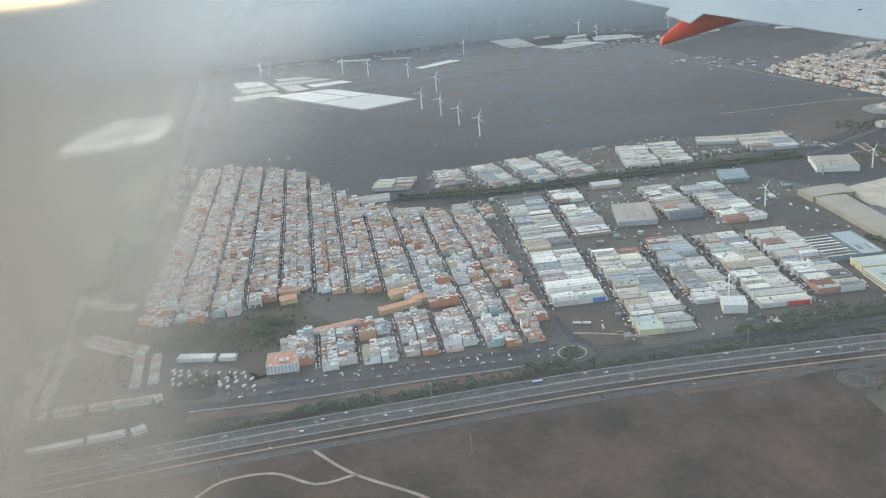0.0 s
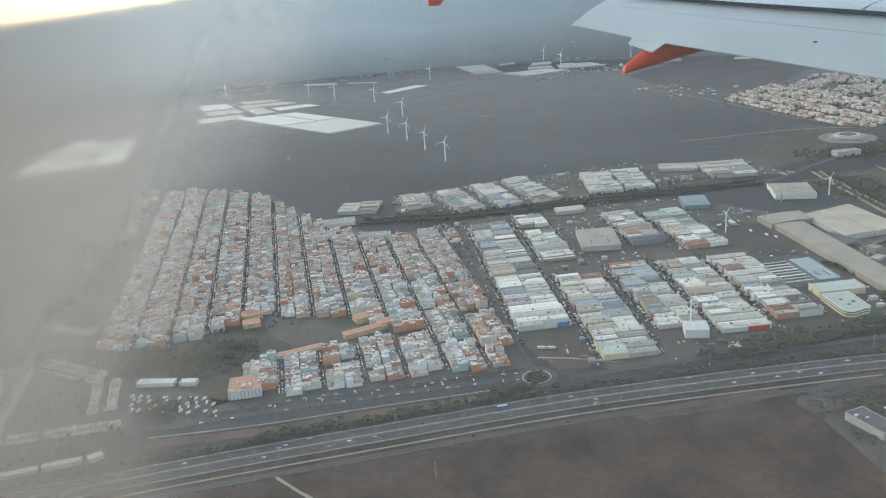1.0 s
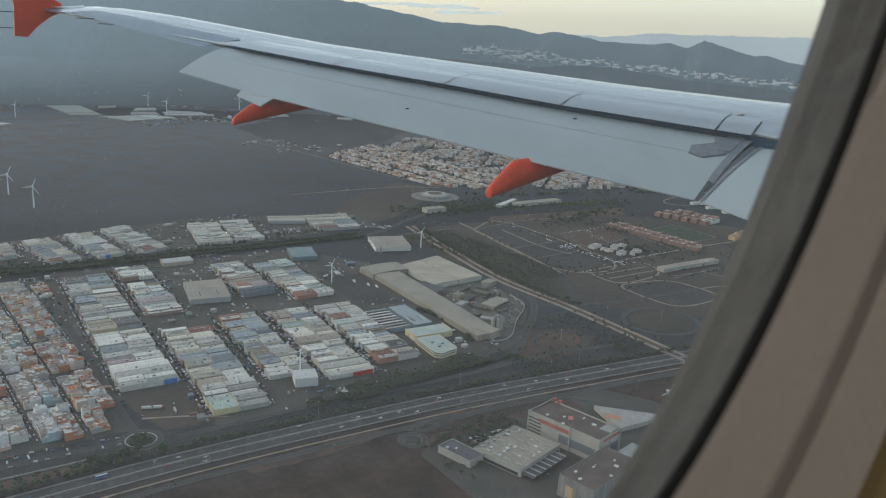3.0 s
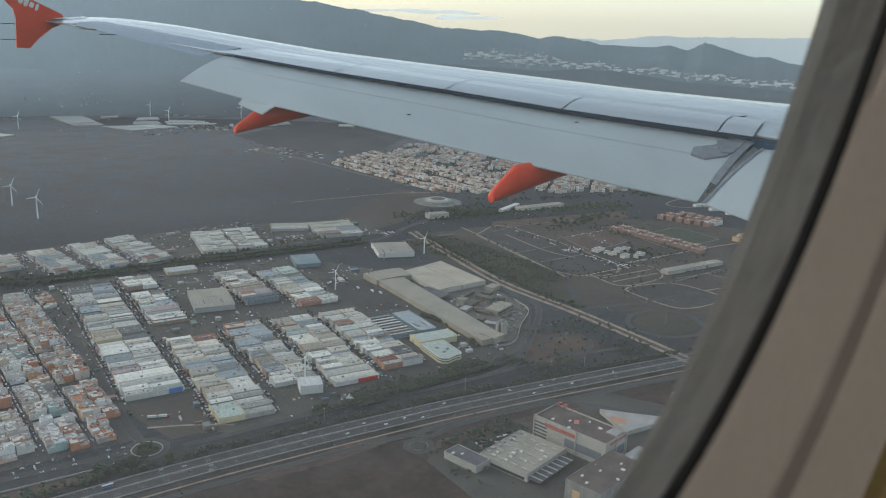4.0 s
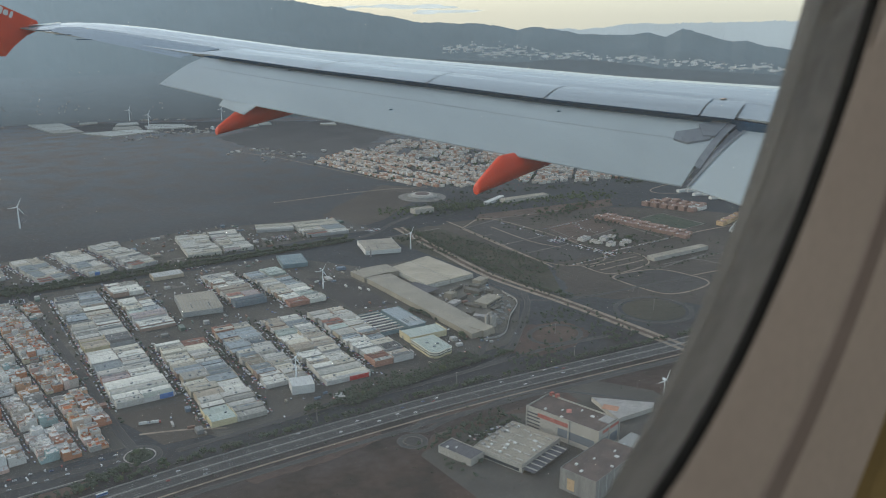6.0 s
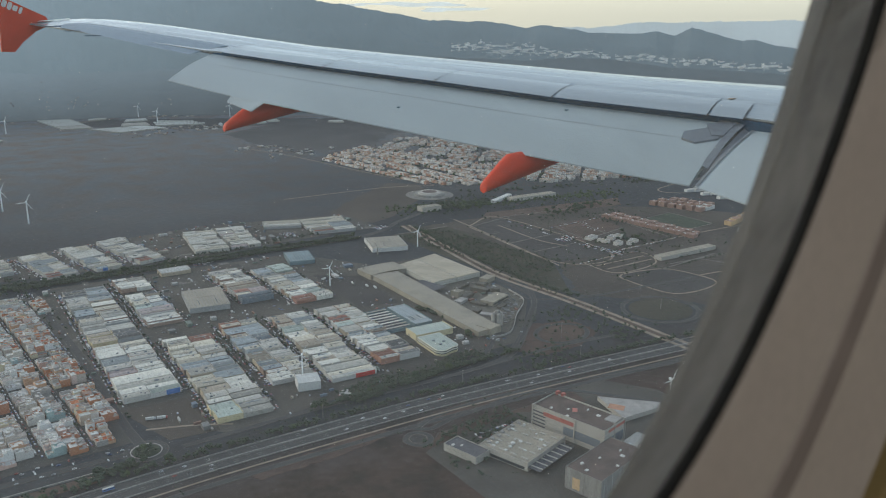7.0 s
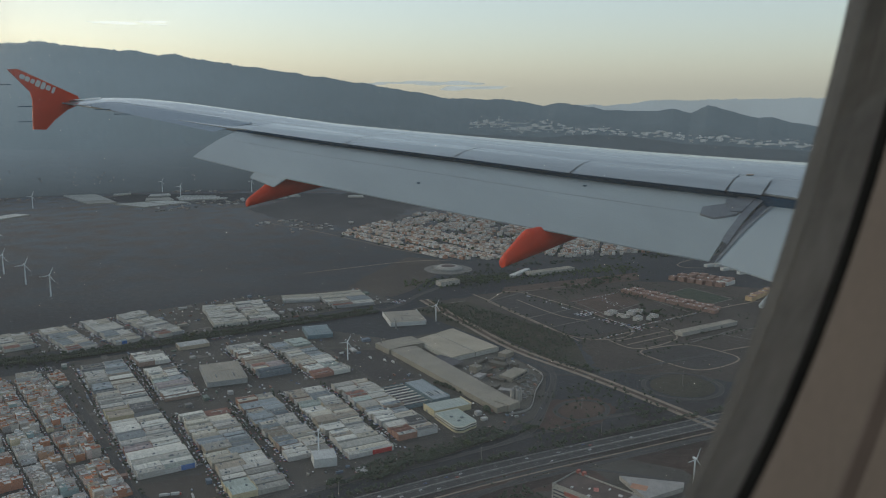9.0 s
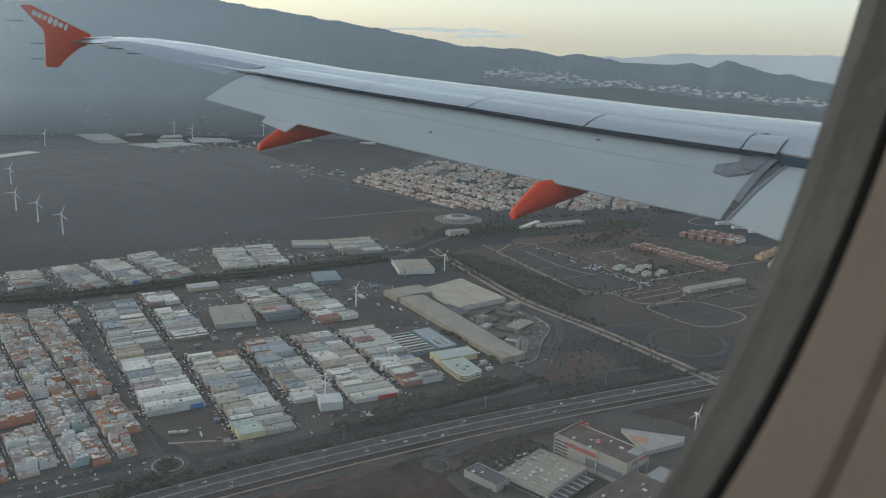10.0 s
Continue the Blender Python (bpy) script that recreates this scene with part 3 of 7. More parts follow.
def spoiler(y0, y1, chord=0.62):
    h = Heap()
    n = 14
    for i in range(n + 1):
        y = lerp(y0, y1, i / n)
        xs = curve_at(SLOT_X, y) - 0.03
        for k in range(5):
            x = lerp(xs, xs + chord, k / 4)
            yk = y + 0.343 * (x - xs)
            h.v.append((x, yk, upper(yk, max(x, curve_at(SLOT_X, yk))) + 0.012 + 0.015 * math.sin(math.pi * k / 4)))
    for i in range(n):
        for k in range(4):
            a = i * 5 + k
            h.f.append((a, a + 5, a + 6, a + 1))
            h.k.append(0)
    # aft rim takes the navy colour that paints the slot's shade
    rim = [i * 5 for i in range(n + 1)]
    o = len(h.v)
    h.v += [(h.v[i][0] + 0.01, h.v[i][1], h.v[i][2] - 0.022) for i in rim]
    for j in range(n):
        h.f.append((rim[j], rim[j + 1], o + j + 1, o + j))
        h.k.append(1)
    smooth_part("spoiler", h, [M["skin"], M["cove"]], wing_thing)


SP = [(6.42, 6.752), (6.768, 8.412), (8.428, 9.872), (9.888, 11.462), (11.478, 13.1)]
for a, b in SP:
    spoiler(a, b)
# dark joints between the panels
for y in (6.76, 8.42, 9.88, 11.47):
    h = Heap()
    for k in range(6):
        x0, x1 = curve_at(SLOT_X, y) + k * 0.105, curve_at(SLOT_X, y) + (k + 1) * 0.105
        ya, yb = y + 0.036 * k, y + 0.036 * (k + 1)
        h.add([(x0, ya - 0.006, upper(ya, x0) + 0.022), (x1, yb - 0.006, upper(yb, x1) + 0.022), (x1, yb + 0.006, upper(yb, x1) + 0.022), (x0, ya + 0.006, upper(ya, x0) + 0.022)], [(0, 1, 2, 3)])
    part("panel_joint", h, M["cove"], wing_thing)
# a seam along the span ahead of the spoilers, and the leading-edge slat joint
for off, w in ((0.68, 0.007), (1.45, 0.006)):
    h = Heap()
    q = [6.0 + i * 0.2 for i in range(38)]
    for ya, yb in zip(q, q[1:]):
        xa, xb = curve_at(SLOT_X, ya) + off * (1.25 - ya * 0.03), curve_at(SLOT_X, yb) + off * (1.25 - yb * 0.03)
        h.add([(xa, ya, upper(ya, xa) + 0.006), (xb, yb, upper(yb, xb) + 0.006), (xb + w, yb, upper(yb, xb + w) + 0.006), (xa + w, ya, upper(ya, xa + w) + 0.006)], [(0, 1, 2, 3)])
    part("skin_seam", h, M["seam"], wing_thing)

FLAP_X = [(6.5, -6.26), (7.83, -6.70), (9.75, -7.34), (11.09, -7.79), (13.36, -8.54)]
FLAP_Z = [(6.5, -0.21), (7.23, -0.12), (7.83, -0.03), (8.61, 0.08), (9.75, 0.25), (11.09, 0.45), (12.21, 0.62), (13.36, 0.83)]


def flap_section(y):
    xs, zs = curve_at(SLOT_X, y), curve_at(SLOT_Z, y)
    xt, zt = curve_at(FLAP_X, y), curve_at(FLAP_Z, y)
    x0, z0 = xs + 0.20, zs - lerp(0.027, 0.015, (y - 6.5) / 6.86)
    top = []
    for k in range(11):
        s = k / 10
        x = lerp(x0, xt, s)
        z = lerp(z0, zt, s ** 1.45) + 0.01 * math.sin(math.pi * s)
        top.append((x, y, z))
    low = [(lerp(xt, x0, s), y, lerp(zt - 0.012, z0 - 0.12, s ** 0.7)) for s in (0.0, 0.3, 0.65, 1.0)]
    return top + low


smooth_part("outboard_flap", loft([6.5 + i * (13.36 - 6.5) / 30 for i in range(31)], flap_section), M["flap"], wing_thing, "lowered grey trailing-edge flap with scuff marks")
# a tab of the flap that overhangs its fairing
h = Heap()
for y0, y1 in ((11.72, 12.25),):
    a, b = flap_section(y0)[10], flap_section(y1)[10]
    h.add([a, b, (b[0] - 0.06, b[1] + 0.02, b[2] - 0.07), (a[0] - 0.16, a[1] + 0.05, a[2] - 0.10)], [(0, 1, 2, 3)])
    h.add([(p[0], p[1], p[2] - 0.015) for p in (a, b, (b[0] - 0.06, b[1] + 0.02, b[2] - 0.07), (a[0] - 0.16, a[1] + 0.05, a[2] - 0.10))], [(3, 2, 1, 0)])
part("flap_tab", h, M["flap"], wing_thing)
# seam along the flap
for share, w in ((0.50, 0.003),):
    h = Heap()
    q = [6.7 + i * 0.2 for i in range(33)]
    for ya, yb in zip(q, q[1:]):
        A0, A1 = flap_section(ya), flap_section(yb)
        pa, pb = A0[5], A1[5]
        h.add([(pa[0], ya, pa[2] + 0.005), (pb[0], yb, pb[2] + 0.005), (pb[0] + w, yb, pb[2] + 0.009), (pa[0] + w, ya, pa[2] + 0.009)], [(0, 1, 2, 3)])
    part("flap_seam", h, M["seam"], wing_thing)
for y, k in ((10.0, 7), (8.2, 3), (11.9, 2)):
    x, _, z = flap_section(y)[k]
    part("drain_mark", Heap().box(x, y, z - 0.004, 0.036, 0.03, 0.012), M["cove"], wing_thing)


# navy-black face behind the slot; the shade in there is painted as colour
def cove_section(y):
    xs, zs = curve_at(SLOT_X, y) + 0.05, curve_at(SLOT_Z, y)
    return [(xs, y, zs - 0.012), (xs + 0.3, y, zs - 0.02), (xs + 0.3, y, zs - 0.30), (xs - 0.02, y, zs - 0.30)]


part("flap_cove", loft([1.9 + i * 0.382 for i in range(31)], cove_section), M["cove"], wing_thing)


def inboard_section(y):
    s = (6.2 - y) / 4.3
    xs, zs = curve_at(SLOT_X, y), curve_at(SLOT_Z, y)
    xt, zt = lerp(-6.43, -6.7, s), lerp(-0.21, -0.95, s)
    x0, z0 = xs + 0.25, zs - 0.05
    top = [(lerp(x0, xt, k / 8), y, lerp(z0, zt, (k / 8) ** 1.25) + 0.02 * math.sin(math.pi * k / 8)) for k in range(9)]
    return top + [(xt, y, zt - 0.012), (lerp(xt, x0, 0.5), y, lerp(zt, z0, 0.5) - 0.10), (x0, y, z0 - 0.13)]


smooth_part("inboard_flap", loft([1.9 + i * 0.33 for i in range(13)] + [6.2, 6.34], inboard_section), M["flap"], wing_thing, "lowered inner flap in plain grey paint")
# drive gear in the gap between the two flaps
h = Heap()
fs, fi = flap_section(6.5), inboard_section(6.34)
for t in range(8):
    a, b = fs[t], fs[t + 1]
    h.add([(a[0], 6.5, a[2] + 0.015), (b[0], 6.5, b[2] + 0.015), (b[0] - 0.01, 6.42, b[2] - 0.01), (a[0] - 0.01, 6.42, a[2] - 0.01)], [(0, 1, 2, 3)])
part("flap_end_plate", h, M["mech"], wing_thing)
h = Heap()
for t in range(8):
    a, b = fi[t], fi[t + 1]
    h.add([(a[0], 6.345, a[2] + 0.006), (b[0], 6.345, b[2] + 0.006), (b[0], 6.31, b[2] + 0.008), (a[0], 6.31, a[2] + 0.008)], [(0, 1, 2, 3)])
part("flap_end_plate", h, M["mech"], wing_thing, "scraped darker metal strip on the flap end")


def plate(corners, lift, thick, mat):
    """A thin plate lying on the flap; corners as (span, share of chord)."""
    top = []
    for y, s in corners:
        q = flap_section(y)
        a, b = q[int(s)], q[min(10, int(s) + 1)]
        f = s - int(s)
        top.append((lerp(a[0], b[0], f), y, lerp(a[2], b[2], f) + lift))
    n = len(top)
    part("drive_cover", Heap().add(top + [(x, y, z - thick) for x, y, z in top], [tuple(range(n))] + [(i, n + i, n + (i + 1) % n, (i + 1) % n) for i in range(n)]), mat, wing_thing)


plate([(6.88, 4.2), (6.85, 5.2), (6.70, 5.5), (6.53, 4.6), (6.53, 1.6), (6.66, 1.4), (6.72, 3.3)], 0.022, 0.03, M["mech"])
plate([(6.74, 2.6), (6.60, 4.4), (6.50, 4.2), (6.50, 1.6)], 0.03, 0.02, M["mech"])
h = Heap()
for t in range(9):
    a, b, c, d = fs[t], fs[t + 1], fi[min(8, t)], fi[min(8, t + 1)]
    h.add([(a[0] - 0.01, 6.425, a[2] - 0.05), (b[0] - 0.01, 6.425, b[2] - 0.05), (d[0], 6.342, d[2] - 0.03), (c[0], 6.342, c[2] - 0.03)], [(0, 1, 2, 3)])
part("gap_seal", h, M["mech"], wing_thing, "dark grey seal plate between the flaps")


def canoe(y, x_aft, x_fwd, z_aft, z_fwd, hh, hw, mat, label):
    """A canoe-shaped flap-track fairing with a straight keel: beaked behind and drawn out in front."""
    prof = [(0.0, 0.16), (0.004, 0.22), (0.012, 0.27), (0.06, 0.42), (0.11, 0.57), (0.14, 0.66), (0.20, 0.62), (0.3, 0.60), (0.5, 0.8), (0.7, 0.75), (0.88, 0.5), (1.0, 0.08)]

    def ring(s):
        t, r = s
        x, keel = lerp(x_aft, x_fwd, t), lerp(z_aft, z_fwd, t)
        return [(x, y + hw * r ** 0.8 * math.copysign(abs(math.cos(a)) ** 1.25, math.cos(a)), keel + hh * r * (1 + math.copysign(abs(math.sin(a)) ** 1.1, math.sin(a)))) for a in [2 * math.pi * k / 20 for k in range(20)]]
    return smooth_part("flap_track_fairing", loft(prof, ring), mat, wing_thing, label, 32)


canoe(11.95, -8.47, -5.7, 0.19, 0.64, 0.21, 0.17, M["orange"], "bright orange canoe-shaped flap-track fairing")
canoe(8.28, -7.40, -4.6, -0.34, 0.13, 0.24, 0.20, M["orange"], "bright orange canoe-shaped flap-track fairing")
canoe(5.75, -6.60, -4.6, -0.53, -0.30, 0.09, 0.09, M["flap"], "grey flap-track fairing under the inner flap")

# wing-tip fence: a swept fin above and below the tip
FENCE = [(-8.90, 1.83), (-9.81, 2.26), (-9.96, 2.25), (-9.64, 1.89), (-9.62, 1.76), (-9.65, 1.28), (-9.45, 1.27), (-9.30, 1.43), (-9.08, 1.60), (-8.85, 1.70)]
h = Heap()
n = len(FENCE)
mid = (-9.35, 1.76)
h.add([(x, 17.03, z) for x, z in FENCE] + [(x, 17.08, z) for x, z in FENCE],
      [tuple(range(n)), tuple(range(2 * n - 1, n - 1, -1))] + [(i, n + i, n + (i + 1) % n, (i + 1) % n) for i in range(n)])
fence = part("wingtip_fence", h, M["orange"], wing_thing, "orange wing-tip fence with a white name bar")
# the airline's name as a row of plain white bars
for i, (bw, bh) in enumerate((1.32 * u, 1.35 * v) for u, v in ((0.062, 0.062), (0.058, 0.062), (0.050, 0.060), (0.056, 0.085), (0.052, 0.095), (0.058, 0.066), (0.036, 0.085))):
    t = i / 6
    x, z = lerp(-9.755, -9.285, t), lerp(2.135, 1.925, t)
    k = 12
    ring_pts = [(bw / 2 * math.copysign(abs(math.cos(q)) ** 0.6, math.cos(q)), bh / 2 * math.copysign(abs(math.sin(q)) ** 0.6, math.sin(q))) for q in [2 * math.pi * j / k for j in range(k)]]
    b = Heap().add([(u, d, v) for d in (0, -0.006) for u, v in ring_pts], [tuple(range(k, 2 * k))] + [(j, (j + 1) % k, k + (j + 1) % k, k + j) for j in range(k)])
    ob = part("name_bar", b, M["name_white"], fence)
    ob.matrix_local = pose(x, 17.029, z, 0, 24, 0)
tip_cap = loft([0, 0.35, 0.7, 1.0], lambda s: [(lerp(-8.55, -9.05, k / 8), lerp(16.95, 17.06, s), lerp(1.79, 1.76, k / 8) + (0.02 if u else -0.03) * (1 - s * 0.5) * (1 - k / 8.5)) for u in (1, 0) for k in (range(9) if u else range(8, -1, -1))])
smooth_part("tip_cap", tip_cap, M["bare"], wing_thing, "bright metal wing-tip cap")
for x, y, z in ((-9.02, 16.1, 1.64), (-8.90, 15.6, 1.555), (-8.78, 15.1, 1.47), (-9.95, 17.05, 2.0), (-9.64, 17.05, 1.65), (-9.65, 17.05, 1.4)):
    part("static_wick", Heap().box(x - 0.09, y, z, 0.24, 0.012, 0.012, 0, 0, True), M["cove"], wing_thing)
part("rust_stain", Heap().box(-4.79, 6.92, upper(6.92, -4.79) + 0.002, 0.09, 0.05, 0.004), M["rust"], wing_thing, "small brown rust spot on the upper skin")

# ---- the aircraft: cabin window ----
WC, WA, WB, WTURN, WN = (0.228, 0.0996), 0.1956, 0.3318, -0.4541, 2.226


def oval(grow, y, aft=0.20, n=96):
    """The window's outline, forward part rounder than the longer aft part."""
    c, s, out = math.cos(WTURN), math.sin(WTURN), []
    for i in range(n):
        a = 2 * math.pi * i / n
        e = 2 / (3.0 if math.cos(a) < 0 else WN)
        u = (WA + grow + (aft if math.cos(a) < 0 else 0)) * math.copysign(abs(math.cos(a)) ** e, math.cos(a))
        v = (WB + grow) * math.copysign(abs(math.sin(a)) ** e, math.sin(a))
        out.append((WC[0] + c * u - s * v, y, WC[1] + s * u + c * v))
    return out


window = new("window_1")
window.matrix_world = ATT
tagged(window, "scuffed oval cabin window in a beige surround", "window", kind="structure")


def ring_part(name, rings, mat, label=""):
    h = loft(rings, lambda r: oval(*r), True, False)
    return smooth_part(name, h, mat, window, label, 40)


ring_part("outer_frame", [(0.06, 0.230), (0.03, 0.205), (0.010, 0.195), (-0.0045, 0.187), (-0.0065, 0.185)], M["frame_dark"], "dark outer edge of the window reveal")
ring_part("reveal", [(-0.0065, 0.185), (-0.0095, 0.181), (-0.0135, 0.1755)], M["frame"], "grey-brown reveal of the window")
ring_part("reveal_joint", [(-0.0135, 0.1755), (-0.0150, 0.1745), (-0.0160, 0.1725)], M["frame_dark"])
ring_part("reveal_lip", [(-0.0160, 0.1725), (-0.024, 0.1655), (-0.0345, 0.1530)], M["frame"])


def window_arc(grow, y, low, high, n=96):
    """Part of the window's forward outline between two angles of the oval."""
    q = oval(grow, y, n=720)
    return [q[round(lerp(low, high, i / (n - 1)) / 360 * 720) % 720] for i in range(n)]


# a dark strip that paints shade onto the lower half of the reveal
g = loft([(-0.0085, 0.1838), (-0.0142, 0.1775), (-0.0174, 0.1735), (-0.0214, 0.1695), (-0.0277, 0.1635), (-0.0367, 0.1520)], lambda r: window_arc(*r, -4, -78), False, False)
smooth_part("gasket", g, M["gasket"], window, "dark shaded lower half of the window reveal", 60)
ring_part("seal", [(-0.0345, 0.1530), (-0.0362, 0.1520), (-0.0362, 0.1495), (-0.034, 0.148)], M["rubber"], "black rubber seal")
ring_part("surround", [(-0.034, 0.148), (-0.030, 0.1465), (0.008, 0.1440), (0.012, 0.1420)], M["panel"], "smooth beige plastic window surround")
# scuffed upper surround, its paler colour painted in for sunlight
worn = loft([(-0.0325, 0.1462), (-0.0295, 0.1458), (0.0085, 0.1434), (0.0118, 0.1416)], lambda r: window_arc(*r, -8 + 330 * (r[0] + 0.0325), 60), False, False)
smooth_part("rubbed_surround", worn, M["scuffed_sunlit_panel"], window, "pale sunlit and scuffed plastic at the top of the surround", 60)
ring_part("trim_groove", [(0.012, 0.1420), (0.015, 0.1455), (0.023, 0.1450), (0.026, 0.1405)], M["groove"], "darker groove round the window surround")
ring_part("outer_surround", [(0.026, 0.1405), (0.07, 0.137), (0.083, 0.136)], M["panel"], "smooth beige plastic panel")
ring_part("outer_trim", [(0.083, 0.136), (0.087, 0.131), (0.16, 0.127), (0.22, 0.122)], M["olive"], "olive-brown trim beyond the panel")


def veiled_pane():
    """Clear acrylic; an even film stands in for haze, a veil aft fits the view."""
    m, n, l = nodes_of("filmed_acrylic")
    n.remove(n["Principled BSDF"])
    out = n["Material Output"]
    tc = n.new("ShaderNodeTexCoord")
    sep = n.new("ShaderNodeSeparateXYZ")
    l.new(tc.outputs["Object"], sep.inputs[0])
    mp = n.new("ShaderNodeMapping")
    mp.inputs["Rotation"].default_value, mp.inputs["Scale"].default_value = (0, radians(10), 0), (2.1, 1, 0.38)
    l.new(tc.outputs["Object"], mp.inputs[0])

    def maths(op, a, b, c=None):
        q = n.new("ShaderNodeMath")
        q.operation = op
        for i, v in enumerate((a, b, c)):
            if v is None:
                continue
            if isinstance(v, (int, float)):
                q.inputs[i].default_value = v
            else:
                l.new(v, q.inputs[i])
        return q.outputs[0]
    ns = n.new("ShaderNodeTexNoise")
    ns.inputs["Scale"].default_value, ns.inputs["Detail"].default_value = 16, 4
    l.new(mp.outputs[0], ns.inputs["Vector"])
    # how far forward of the aft edge, bent by the noise, less so higher up
    bent = maths("MULTIPLY_ADD", ns.outputs["Fac"], 0.08, -0.04)
    lean = maths("MULTIPLY_ADD", sep.outputs["Z"], -1.40, bent)
    where = maths("MULTIPLY_ADD", sep.outputs["X"], 1.6, lean)
    mr = n.new("ShaderNodeMapRange")
    mr.interpolation_type = "SMOOTHSTEP"
    mr.inputs["From Min"].default_value, mr.inputs["From Max"].default_value = -0.06, 0.08
    mr.inputs["To Min"].default_value, mr.inputs["To Max"].default_value = FOG, FILM
    l.new(where, mr.inputs["Value"])
    clear, film = n.new("ShaderNodeBsdfTransparent"), n.new("ShaderNodeBsdfTranslucent")
    film.inputs["Color"].default_value = (0.45, 0.45, 0.46, 1)
    # part of the light is only bent a little, which makes the film glow towards the sun
    haze, both = n.new("ShaderNodeBsdfRefraction"), n.new("ShaderNodeMixShader")
    haze.inputs["IOR"].default_value, haze.inputs["Roughness"].default_value = 1.02, 0.5
    haze.inputs["Color"].default_value = (0.86, 0.86, 0.865, 1)
    share = n.new("ShaderNodeMapRange")
    share.inputs["From Min"].default_value, share.inputs["From Max"].default_value = -0.06, 0.08
    share.inputs["To Min"].default_value, share.inputs["To Max"].default_value = 0.92, 0.25
    l.new(where, share.inputs["Value"]), l.new(share.outputs[0], both.inputs[0])
    l.new(film.outputs[0], both.inputs[1]), l.new(haze.outputs[0], both.inputs[2])
    film = both
    mix = n.new("ShaderNodeMixShader")
    # a darker veil along the whole aft edge
    aft = n.new("ShaderNodeMapRange")
    aft.interpolation_type = "SMOOTHSTEP"
    aft.inputs["From Min"].default_value, aft.inputs["From Max"].default_value = -0.062, 0.004
    aft.inputs["To Min"].default_value, aft.inputs["To Max"].default_value = 0.42, 0.0
    l.new(maths("ADD", sep.outputs["X"], maths("MULTIPLY", bent, 0.7)), aft.inputs["Value"])
    aft_veil, aft_mix = n.new("ShaderNodeBsdfTranslucent"), n.new("ShaderNodeMixShader")
    aft_veil.inputs["Color"].default_value = (0.165, 0.16, 0.158, 1)
    l.new(aft.outputs[0], aft_mix.inputs[0]), l.new(mix.outputs[0], aft_mix.inputs[1]), l.new(aft_veil.outputs[0], aft_mix.inputs[2])
    l.new(mr.outputs[0], mix.inputs[0]), l.new(clear.outputs[0], mix.inputs[1]), l.new(film.outputs[0], mix.inputs[2])
    l.new(aft_mix.outputs[0], out.inputs["Surface"])
    return m


# share of the even film that stands in for haze, and of the aft veil
FILM, FOG = 0.033, 0.54
acrylic = veiled_pane()
for y, g in ((0.200, 0.03), (0.206, 0.034), (0.212, 0.038)):
    ringp = oval(g, y)
    pane = part("pane", Heap().add(ringp, [tuple(range(len(ringp)))]), acrylic, window, "clear acrylic pane with a milky film")
    pane.visible_shadow = False

# fuselage skin, open only round the window seat
skin = Heap()
for x0, x1, arc in ((-9.0, -0.80, (0, 360)), (1.35, 15.0, (0, 360)), (-0.80, 1.35, (34, 344))):
    n = 48
    ring = []
    for i in range(n + 1):
        a = radians(lerp(arc[0], arc[1], i / n))
        ring.append((-1.72 + 1.98 * math.cos(a), -0.25 + 1.98 * math.sin(a)))
    skin.add([(x0, y, z) for y, z in ring] + [(x1, y, z) for y, z in ring], [(i, i + 1, n + 2 + i, n + 1 + i) for i in range(n)])
fus = part("fuselage", skin, M["white"], smooth=True)
fus.matrix_world = ATT
tagged(fus, "white airliner fuselage skin that carries the wing", "fuselage", kind="structure")

# cabin shell that closes the place behind the camera; its other side is a plain wall
cabin = Heap()
outer = oval(0.22, 0.122)
big = []
for x, y, z in outer:
    dx, dz = x - WC[0], z - WC[1]
    k = min(2.6 / max(abs(dx), 1e-6), (0.75 if dz > 0 else 1.1) / max(abs(dz), 1e-6))
    big.append((WC[0] + dx * k, 0.05, WC[1] + dz * k))
n = len(outer)
cabin.add(outer + big, [(i, (i + 1) % n, n + (i + 1) % n, n + i) for i in range(n)])
x0, x1, z0, z1 = WC[0] - 2.6, WC[0] + 2.6, WC[1] - 1.1, WC[1] + 0.75
cabin.add([(x0, 0.06, z0), (x1, 0.06, z0), (x1, 0.06, z1), (x0, 0.06, z1), (x0, -3.3, z0), (x1, -3.3, z0), (x1, -3.3, z1), (x0, -3.3, z1)],
          [(0, 1, 5, 4), (1, 2, 6, 5), (2, 3, 7, 6), (3, 0, 4, 7), (4, 5, 6, 7)])
cab = part("wall_cabin", cabin, M["panel"])
cab.matrix_world = ATT
tagged(cab, "plain beige cabin lining behind the window seat", "wall", kind="structure")
# added fill lamp, in place of unseen windows on the other side
area = bpy.data.lights.new("opposite_window_light", "AREA")
area.shape, area.size, area.size_y, area.energy, area.color = "RECTANGLE", 3.2, 0.35, 22.0, (1.0, 0.91, 0.86)
far_side = new("opposite_window_light", area)
far_side.matrix_world = ATT @ look((0.4, -3.25, 0.2), (0.4, 0, 0.0))


# ---- paved ground, streets and tracks ----
rnd = random.Random(7)


